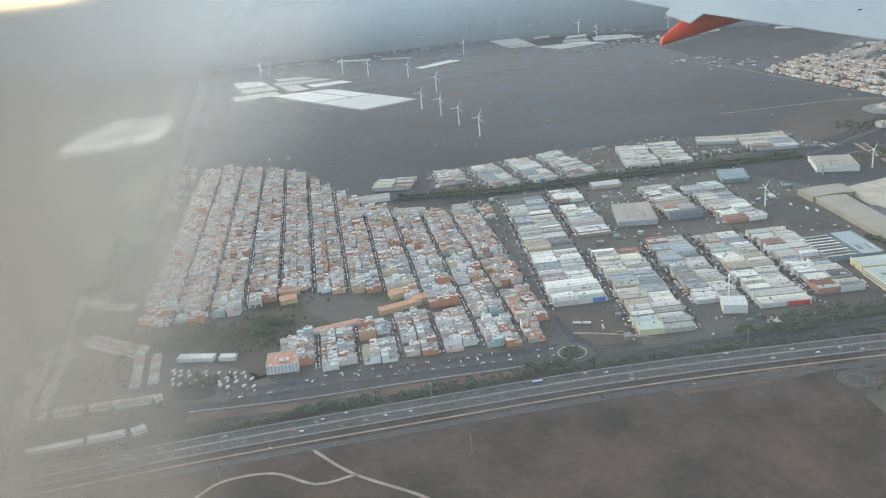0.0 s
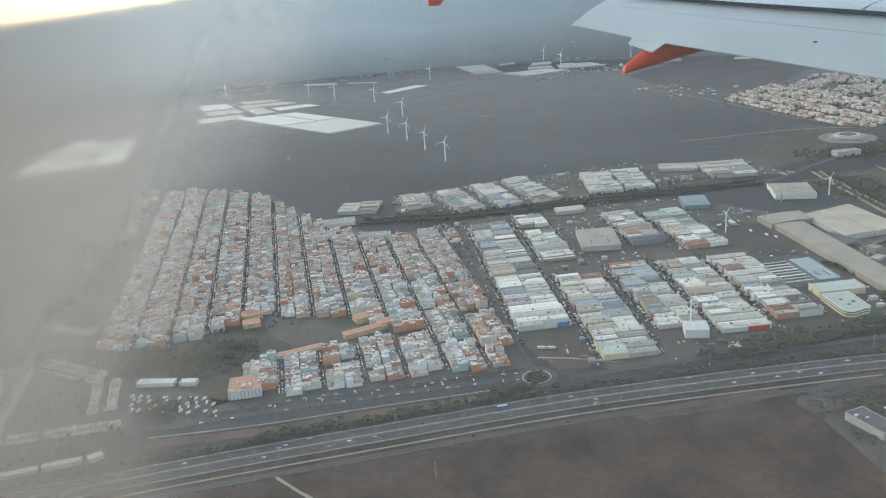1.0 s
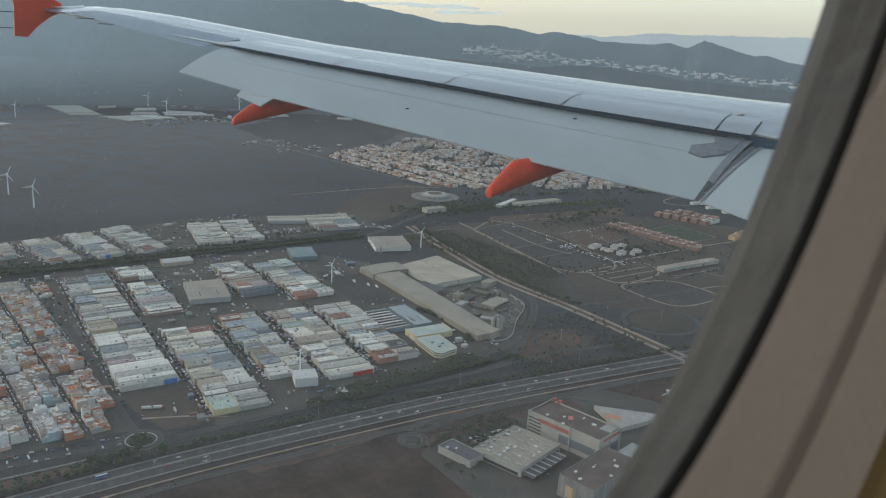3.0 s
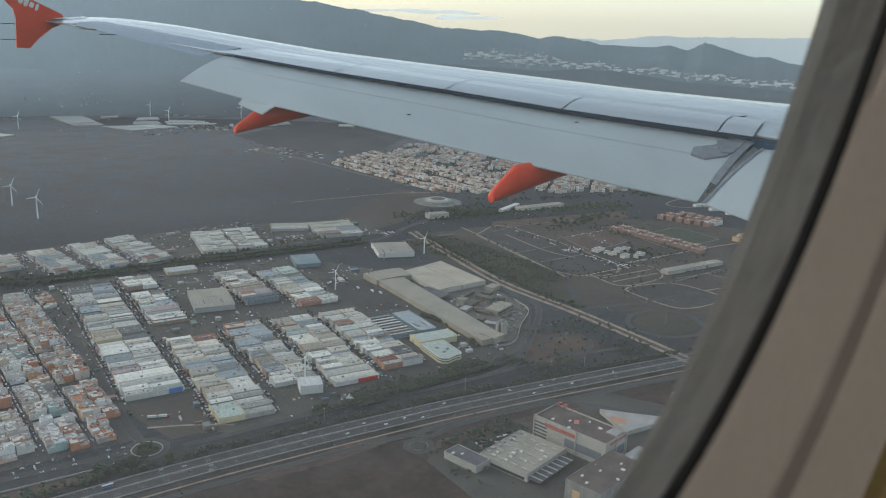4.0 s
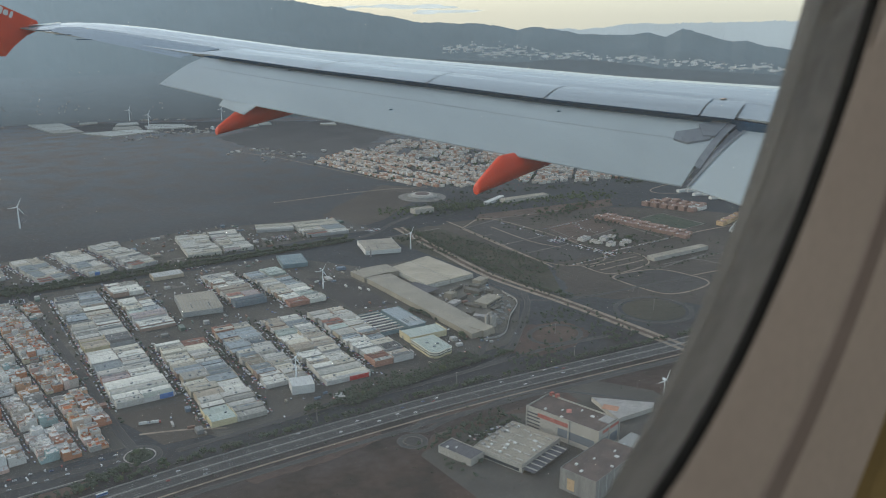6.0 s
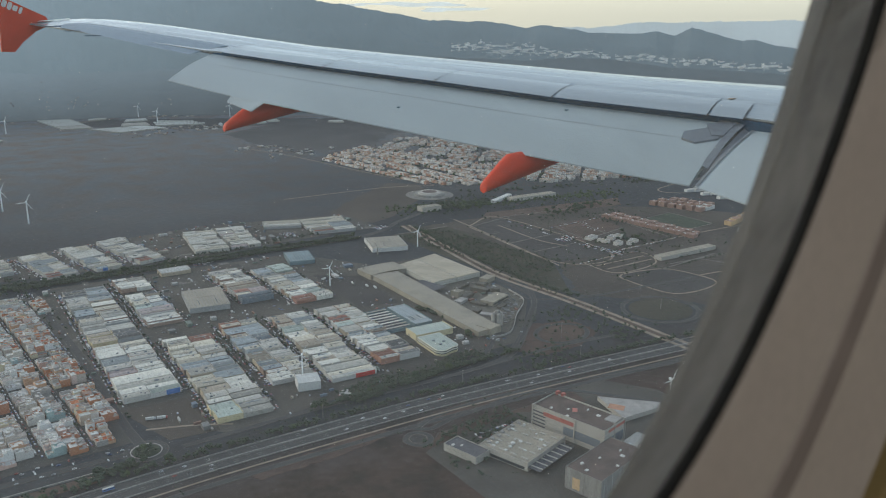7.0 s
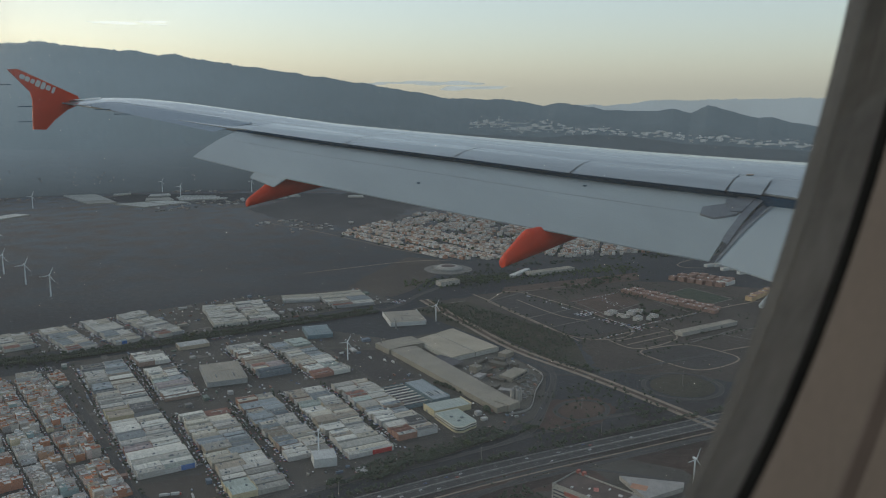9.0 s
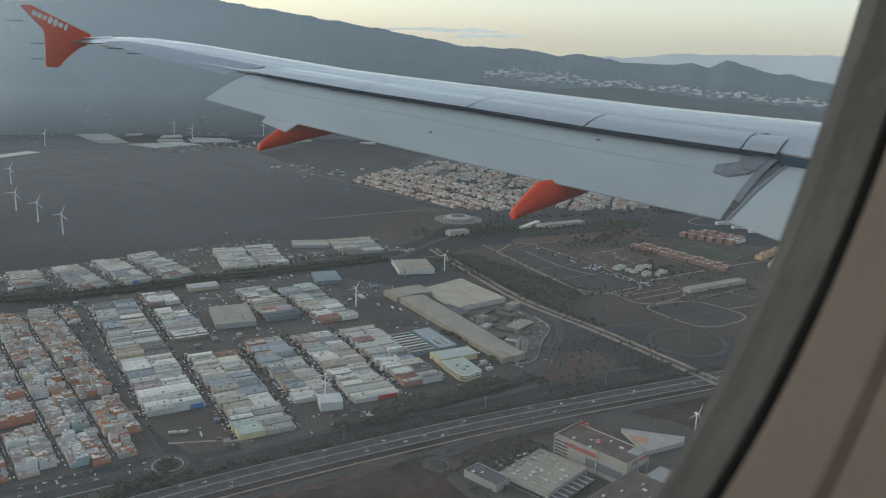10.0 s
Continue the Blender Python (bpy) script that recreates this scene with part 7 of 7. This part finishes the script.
def tree_model(seed, hgt, spread):
    r = random.Random(seed)
    trunk = Heap().tube(0, 0, 0, hgt * 0.45, 0.26, 0.16, 7)
    for k in range(4):
        a = k * 1.57 + r.uniform(-0.4, 0.4)
        x, y = math.cos(a) * spread * 0.45, math.sin(a) * spread * 0.45
        trunk.add([(-0.09, 0, hgt * 0.4), (0.09, 0, hgt * 0.4), (0, 0.12, hgt * 0.4), (x - 0.04, y, hgt * 0.72), (x + 0.04, y, hgt * 0.72), (x, y + 0.05, hgt * 0.72)], [(0, 1, 4, 3), (1, 2, 5, 4), (2, 0, 3, 5)])
    crown = Heap()
    for _ in range(30):
        a, q = r.uniform(0, 6.28), spread * math.sqrt(r.random()) * 0.9
        z = hgt * r.uniform(0.5, 0.95) - q * 0.2
        clump(crown, q * math.cos(a), q * math.sin(a), z, r.uniform(0.5, 1.15) * spread * 0.42, r)
    ob = tagged(new("tree"), "dark green roadside tree with a ragged crown", "tree", "trees of the valley")
    part("trunk", trunk, M["bark"], ob)
    part("crown", crown, M["leaf"], ob)
    return ob


KINDS = [tree_model(s, hgt, sp) for s, hgt, sp in ((1, 7, 3.2), (2, 9, 4.2), (3, 6, 2.8), (4, 11, 4.6))]
spots = []
for pts, off, gap, chance in ((spline([(300, 1620), (374, 1598), (480, 1560), (684, 1522), (1110, 1458)], 5), 11, 1, 0.62), (spline([(300, 1620), (374, 1598), (480, 1560), (684, 1522), (1110, 1458)], 5), -11, 1, 0.62),
                              (MWAY, 9, 1, 0.5), (spline([(560, 808), (760, 788), (900, 770)], 8), 8, 1, 0.6), (spline([(1240, 1440), (1148, 1058), (1136, 879)], 9), 22, 1, 0.5), (spline([(905, 1010), (925, 930), (880, 860)], 8), 0, 1, 0.7)):
    q = spline([(p.x, p.y) for p in beside(pts, off)], 6)
    for p in q:
        if -500 < p.x < 1400 and tr.random() < chance * 1.3:
            spots.append((p.x + tr.uniform(-3, 3), p.y + tr.uniform(-3, 3)))
for cx, cy, n, sx, sy in ((60, 850, 40, 45, 6), (190, 838, 44, 55, 7), (310, 833, 34, 30, 7), (364, 856, 10, 8, 8), (0, 1110, 40, 45, 30), (-100, 1110, 40, 30, 45), (-70, 975, 22, 18, 12), (1520, 1540, 60, 60, 40), (1700, 1320, 60, 110, 25), (1560, 1060, 30, 40, 40), (-260, 1430, 40, 60, 60)):
    for _ in range(n):
        spots.append((tr.gauss(cx, sx * 0.6), tr.gauss(cy, sy * 0.6)))
for _ in range(420):
    x, y = tr.uniform(1600, 2500), tr.uniform(1400, 2500)
    if inside(TOWN2, x, y):
        spots.append((x, y))
for _ in range(90):
    s = tr.random()
    spots.append((lerp(1640, 2350, s) + tr.gauss(0, 12), lerp(1640, 1340, s) + tr.gauss(0, 14)))
tr.shuffle(spots)
stuff_leaf = Heap()
used = set()
for i, (x, y) in enumerate(spots):
    if i < 280:
        kd = tr.choice(KINDS)
        m = pose(x, y, 0.0, 0, 0, tr.uniform(0, 360))
        if kd.name not in used:
            used.add(kd.name)
            kd.matrix_basis = m
        else:
            copy_thing(kd, m)
    else:
        for _ in range(9):
            clump(stuff_leaf, x + tr.uniform(-3.4, 3.4), y + tr.uniform(-3.4, 3.4), tr.uniform(1.6, 5.5), tr.uniform(1.2, 2.4), tr)
for _ in range(1500):
    # low scrub along the motorway verges, the channel and the estate front
    w = tr.random()
    if w < 0.4:
        p = beside(MWAY, tr.choice((12, 8, -40, -54, -70)))[tr.randrange(30, len(MWAY) - 40)]
    elif w < 0.6:
        p = Vector((tr.uniform(450, 900), tr.uniform(790, 822), 0))
    elif w < 0.8:
        p = Vector((tr.uniform(1170, 1320), tr.uniform(960, 1400), 0))
    else:
        p = Vector((tr.uniform(880, 1450), tr.uniform(690, 900), 0))
    clump(stuff_leaf, p.x + tr.gauss(0, 3), p.y + tr.gauss(0, 3), 0.7, tr.uniform(0.6, 1.7), tr, 0.6)
for _ in range(1700):
    clump(stuff_leaf, tr.uniform(-300, 1500), tr.uniform(330, 720), 0.4, tr.uniform(0.4, 1.3), tr, 0.6)
for i, p in enumerate(spline([(q.x, q.y) for q in beside(MWAY, 4.5)], 9)):
    if 150 < p.x < 1050 and i % 7:
        for _ in range(3):
            clump(stuff_leaf, p.x + tr.uniform(-0.8, 0.8), p.y + tr.uniform(-0.8, 0.8), tr.uniform(1.2, 3.0), tr.uniform(0.9, 1.5), tr)


# scrub in drifts over the levelled plots and the land towards the second town
for _ in range(4200):
    x, y = tr.uniform(1160, 2050), tr.uniform(690, 1640)
    if noise.noise(Vector((x * 0.009, y * 0.009, 8))) > 0.08 and not inside([(1367, 1368), (1490, 1379), (1436, 1010), (1300, 1035)], x, y):
        clump(stuff_leaf, x, y, 0.5, tr.uniform(0.8, 2.1), tr, 0.6)


def small_tree(x, y):
    for _ in range(5):
        clump(stuff_leaf, x + tr.uniform(-1.6, 1.6), y + tr.uniform(-1.6, 1.6), tr.uniform(1.8, 5.0), tr.uniform(1.0, 1.9), tr)


# street trees of the estate, the town and the plots, and thickets by the channel and the arena
for (xa, ya), (xb, yb), w in ESTATE[:8]:
    L, a = math.hypot(xb - xa, yb - ya), math.atan2(yb - ya, xb - xa)
    for side in (-1, 1):
        s = 5.0
        while s < L:
            s += tr.choice((9, 14, 22, 40))
            off = side * (w / 2 + tr.uniform(5, 8))
            small_tree(lerp(xa, xb, s / L) - math.sin(a) * off, lerp(ya, yb, s / L) + math.cos(a) * off)
for x0, x1, y0, y1, n in ((1180, 1300, 1000, 1400, 420), (1400, 1640, 1490, 1620, 170), (1440, 1860, 1240, 1440, 60), (1640, 1760, 1130, 1260, 50), (1300, 1700, 880, 1100, 90), (880, 1150, 700, 860, 70), (400, 1120, 1530, 1560, 190), (-190, -60, 1080, 1230, 200), (-70, 50, 1030, 1120, 150), (-20, 110, 1120, 1220, 40), (-330, -200, 1190, 1330, 110), (-420, -200, 1340, 1560, 90), (-330, -110, 905, 950, 60), (-245, -165, 1000, 1080, 40), (380, 470, 1540, 1640, 40), (610, 720, 790, 836, 190), (700, 850, 788, 822, 170), (640, 745, 612, 662, 120), (905, 925, 870, 1000, 46), (860, 960, 700, 760, 60), (1040, 1110, 690, 860, 80), (600, 640, 560, 660, 26)):
    for _ in range(n):
        small_tree(tr.uniform(x0, x1), tr.uniform(y0, y1))
for q in ([(1367, 1368), (1300, 1035)], [(1490, 1379), (1436, 1010)], [(1436, 1010), (1640, 985)], [(1500, 1440), (1900, 1330)], [(1640, 985), (1700, 1240)], [(1335, 1000), (1484, 978)], [(1300, 880), (1640, 840)], [(1240, 1450), (1150, 1060), (1136, 880)], [(1283, 1440), (1190, 1060), (1165, 900)]):
    for p in spline(q, 11):
        if tr.random() < 0.55:
            small_tree(p.x + tr.choice((-6, 6)) + tr.uniform(-1.5, 1.5), p.y + tr.uniform(-3, 3))
for p in spline([(372, 944), (403, 1145), (425, 1330), (447, 1523)], 11):
    if tr.random() < 0.6:
        small_tree(p.x + tr.choice((-9, 9)), p.y)
for k in range(13):
    for _ in range(16):
        y = tr.uniform(900, 2100)
        x = -172 + 52 * k + 49.5 + SLOPE * (y - 1200)
        if inside(TOWN, x, y) or inside(FRONT, x, y):
            small_tree(x + tr.uniform(-1, 1), y)
tagged(part("scrub", stuff_leaf, M["leaf"]), "dark green shrubs and scrub beside the roads", "shrubs", kind="stuff")


# ---- vehicles ----
def car_model():
    body = Heap().box(0, 0, 0.35, 4.2, 1.75, 0.6, 0, 0, True)
    body.add([(-1.3, -0.75, 0.95), (0.9, -0.75, 0.95), (0.9, 0.75, 0.95), (-1.3, 0.75, 0.95), (-1.0, -0.65, 1.45), (0.4, -0.65, 1.45), (0.4, 0.65, 1.45), (-1.0, 0.65, 1.45)], [(4, 5, 6, 7)])
    ob = tagged(part("car", body, M["car"]), "parked car on the asphalt", "car", "cars of the valley")
    g = Heap().add([(-1.45, -0.76, 0.95), (1.05, -0.76, 0.95), (1.05, 0.76, 0.95), (-1.45, 0.76, 0.95), (-1.02, -0.66, 1.43), (0.42, -0.66, 1.43), (0.42, 0.66, 1.43), (-1.02, 0.66, 1.43)], [(0, 1, 5, 4), (1, 2, 6, 5), (2, 3, 7, 6), (3, 0, 4, 7)])
    part("windows", g, M["glass"], ob)
    for x in (-1.3, 1.3):
        w = part("wheels", Heap().tube(0, 0, -0.95, 0.95, 0.34, 0.34, 10), M["rubber"], ob)
        w.matrix_local = pose(x, 0, 0.34, 90, 0, 0)
    return ob


def van_model():
    a = Heap().box(0, 0, 0.4, 6.2, 2.2, 2.5, 0, 0, True)
    ob = tagged(part("camper_van", a, M["white"]), "white camper van in the car park", "van", "camper vans")
    part("windscreen", Heap().box(3.05, 0, 1.5, 0.2, 1.9, 0.9, 0, 0, True), M["glass"], ob)
    for x in (-1.9, 1.9):
        w = part("wheels", Heap().tube(0, 0, -1.12, 1.12, 0.4, 0.4, 10), M["rubber"], ob)
        w.matrix_local = pose(x, 0, 0.4, 90, 0, 0)
    return ob


def truck_model():
    a = Heap().box(-1.2, 0, 1.0, 10, 2.5, 2.9, 0, 0, True)
    ob = tagged(part("lorry", a, M["white"]), "white lorry with a box body", "lorry", "lorries")
    part("cab", Heap().box(5.0, 0, 0.5, 2.2, 2.4, 2.6, 0, 0, True), M["car"], ob)
    for x in (-4, 4.6):
        w = part("wheels", Heap().tube(0, 0, -1.2, 1.2, 0.5, 0.5, 10), M["rubber"], ob)
        w.matrix_local = pose(x, 0, 0.5, 90, 0, 0)
    return ob


def spread(model, places):
    for i, m in enumerate(places):
        if i == 0:
            model.matrix_basis = m
        else:
            copy_thing(model, m)


cars = []
for (xa, ya), (xb, yb), w in ESTATE[:8]:
    L = math.hypot(xb - xa, yb - ya)
    a = math.atan2(yb - ya, xb - xa)
    for side in (-1, 1):
        s = 4.0
        while s < L:
            s += tr.choice((5.5, 5.5, 6, 7, 12, 18))
            off = side * (w / 2 + 3.2)
            cars.append((lerp(xa, xb, s / L) - math.sin(a) * off, lerp(ya, yb, s / L) + math.cos(a) * off, 0.12, math.degrees(a) + tr.choice((0, 0, 90, 180))))
tr.shuffle(cars)
cars = cars[:140]
for p0, p1 in zip(FRONT_ROAD, FRONT_ROAD[1:]):
    a = math.degrees(math.atan2(p1.y - p0.y, p1.x - p0.x))
    for off in (8.5, 13.5, -3, 19):
        if p0.x > -60 and tr.random() < 0.75:
            q = p0 + Vector((-math.sin(radians(a)), math.cos(radians(a)), 0)) * off
            cars.append((q.x + tr.uniform(-6, 6), q.y, 0.12, a + tr.choice((0, 90))))
for i in range(len(MWAY) - 1):
    p0, p1 = MWAY[i], MWAY[i + 1]
    a = math.degrees(math.atan2(p1.y - p0.y, p1.x - p0.x))
    for off in (-5, -9, -13, -23, -27, -31):
        if -300 < p0.x < 1500 and tr.random() < 0.16:
            q = p0 + Vector((-math.sin(radians(a)), math.cos(radians(a)), 0)) * off
            cars.append((q.x + tr.uniform(-8, 8), q.y, 0.52, a))
for _ in range(18):
    cars.append((tr.uniform(395, 470), tr.uniform(840, 880), 0.16, tr.uniform(0, 360)))
# yards of the estate: paving of different age, containers, lean-tos, and cars and trees between them
M["patches"] = surface("patched_paving", [(0.050, 0.049, 0.048), (0.085, 0.080, 0.074), (0.12, 0.112, 0.102), (0.036, 0.036, 0.037), (0.075, 0.066, 0.058)], 0.9, 0.05, 0.35, "island")
YARDS = [[(378, 985), (455, 830), (700, 818), (935, 800), (1090, 930), (1150, 1240), (1010, 1260), (930, 1440), (480, 1530), (440, 1480)],
         [(380, 1640), (740, 1545), (1010, 1525), (1210, 1500), (1215, 1660), (900, 1775), (400, 1790)]]
TAKEN = [(655, 1280, 62), (690, 1474, 36), (1115, 1360, 58), (918, 1393, 44), (836, 955, 60), (808, 872, 34), (598, 880, 26), (868, 1214, 8), (606, 905, 8), (870, 1170, 60), (1000, 1160, 110), (920, 1000, 60), (960, 900, 60)]


def clear_of_sheds(x, y, room):
    for (xa, ya), (xb, yb), w in ESTATE:
        L2 = (xb - xa) ** 2 + (yb - ya) ** 2
        s = min(1, max(0, ((x - xa) * (xb - xa) + (y - ya) * (yb - ya)) / L2))
        if math.hypot(x - lerp(xa, xb, s), y - lerp(ya, yb, s)) < w / 2 + room:
            return False
    return all(math.hypot(x - a, y - b) > c + room for a, b, c in TAKEN)


patch, crates, yard_cars = Heap(), Heap(), []
for _ in range(5000):
    x, y = tr.uniform(380, 1210), tr.uniform(820, 1790)
    if not any(inside(q, x, y) for q in YARDS):
        continue
    a = 1.36 + tr.choice((0, 0, math.pi / 2)) + tr.gauss(0, 0.03)
    w = tr.random()
    if w < 0.05 and clear_of_sheds(x, y, 14):
        patch.box(x, y, 0.0, tr.uniform(12, 34), tr.uniform(8, 20), 0.125 + 0.004 * tr.randrange(8), a)
    elif w < 0.16 and clear_of_sheds(x, y, 6):
        crates.box(x, y, 0.1, tr.choice((6.1, 6.1, 12.2, 9)), tr.uniform(2.4, 3.2), tr.uniform(2.3, 2.9), a)
    elif w < 0.20 and clear_of_sheds(x, y, 11):
        crates.box(x, y, 0.1, tr.uniform(8, 20), tr.uniform(6, 12), tr.uniform(3.5, 5.5), a)
    elif w < 0.40 and clear_of_sheds(x, y, 4):
        yard_cars.append((x, y, a))
tagged(part("paving_patches", patch, M["patches"]), "patches of older and newer paving in the yards", "paving", kind="stuff")
tagged(part("containers", crates, M["boxes"]), "containers and lean-to sheds in the yards", "containers", kind="stuff")

# rows of further parked cars
more = Heap()


def parked(x, y, a, z=0.12):
    more.box(x, y, z + 0.3, 4.2, 1.75, 0.6, a)
    more.box(x - 0.2 * math.cos(a), y - 0.2 * math.sin(a), z + 0.9, 2.2, 1.5, 0.5, a)


for (xa, ya), (xb, yb), w in ESTATE[:12]:
    L, a = math.hypot(xb - xa, yb - ya), math.atan2(yb - ya, xb - xa)
    for side in (-1, 1):
        for off, gap, nose in ((3.0, (2.9, 2.9, 3.1, 5.5, 9), math.pi / 2), (9.0, (6, 7, 9, 16, 25), 0.0)):
            s = 2.0
            while s < L:
                s += tr.choice(gap)
                o = side * (w / 2 + off)
                parked(lerp(xa, xb, s / L) - math.sin(a) * o, lerp(ya, yb, s / L) + math.cos(a) * o, a + nose)
for k in range(13):
    for side in (-2.2, 2.2):
        y = 890.0
        while y < 1800:
            y += tr.choice((5.5, 6, 6, 9, 14))
            x = -172 + 52 * k + 49.5 + side + SLOPE * (y - 1200)
            if inside(TOWN, x, y) or inside(FRONT, x, y):
                parked(x, y, math.pi / 2 - SLOPE)
# cars along the streets of the building plots
for q in ([(1490, 1379), (1436, 1010)], [(1436, 1010), (1640, 985)], [(1335, 1000), (1484, 978)], [(1600, 1228), (1560, 1115)], [(1500, 1230), (1670, 1220)]):
    for a, b in zip(spline(q, 7), spline(q, 7)[1:]):
        if tr.random() < 0.6:
            parked(a.x + tr.choice((-9, 9)), a.y, math.atan2(b.y - a.y, b.x - a.x))
# car parks: by the avenue, the college, the big halls and the shopping centre
for x0, y0, nx, ny, t in ((330, 1440, 9, 8, -0.1), (1440, 990, 7, 12, 0.1), (1430, 1130, 16, 4, 0.05), (990, 1560, 10, 5, -0.2), (640, 1600, 8, 6, -0.2), (1190, 1480, 12, 3, 0.2), (740, 1490, 14, 2, -0.15), (420, 1500, 8, 4, -0.2), (668, 617, 22, 3, -0.15)):
    for i in range(nx):
        for j in range(ny):
            if tr.random() < 0.72:
                u, v = i * 3.1, j * 8.5
                parked(x0 + u * math.cos(t) - v * math.sin(t), y0 + u * math.sin(t) + v * math.cos(t), t + math.pi / 2)
for x, y, a in yard_cars:
    parked(x, y, a)
tagged(part("parked_cars", more, M["cars"]), "rows of small cars parked along the streets", "cars", kind="stuff")
spread(car_model(), [pose(x, y, z, 0, 0, t) for x, y, z, t in cars[:255]])
spread(van_model(), [pose(-112 + 9.5 * (i % 11) + tr.uniform(-2.2, 2.2), 1022 - 12 * (i // 11) - 5.2 * (i % 11) + tr.uniform(-3, 3), 0.12, 0, 0, 60 + tr.uniform(-28, 28)) for i in range(44) if i % 7 != 3 and i % 9 != 5])
flat("pavement_car_park", [(-125, 1035), (-60, 1020), (10, 955), (-60, 950), (-110, 985)], 0.10, "yard", "asphalt car park full of camper vans", "pavement")
spread(truck_model(), [pose(905, 1195, 0.12, 0, 0, 70), pose(915, 1165, 0.12, 0, 0, 70), pose(921, 1148, 0.12, 0, 0, 70), pose(400, 925, 0.2, 0, 0, -25), pose(412, 919, 0.2, 0, 0, -25), pose(880, 1250, 0.2, 0, 0, 10)])
bus = Heap().box(0, 0, 0.4, 12, 2.5, 2.7, 0, 0, True)
bo = tagged(part("bus", bus, M["bluewall"]), "blue and white bus on the motorway", "bus")
bo.matrix_basis = pose(300, 803, 0.52, 0, 0, -5)
part("roof", Heap().box(0, 0, 3.1, 11.9, 2.45, 0.15, 0, 0, True), M["white"], bo)
part("window_band", Heap().box(0, 0, 1.5, 11.6, 2.56, 0.9, 0, 0, True), M["glass"], bo)


# ---- street lamps and masts ----
def mast_model():
    ob = tagged(new("lamp_mast"), "tall grey motorway lamp mast", "lamp mast", "lamp masts")
    part("pole", Heap().tube(0, 0, 0, 18, 0.28, 0.14, 8), M["kerb"], ob)
    part("lamp_head", Heap().box(0, 0, 17.8, 2.6, 0.7, 0.35, 0, 0, True), M["kerb"], ob)
    return ob


spread(mast_model(), [pose(x, y, 0, 0, 0, tr.uniform(0, 180)) for x, y in ((180, 823), (-56, 746), (192, 700), (1278, 824), (1003, 780), (1215, 740), (560, 790), (760, 750), (950, 700))])
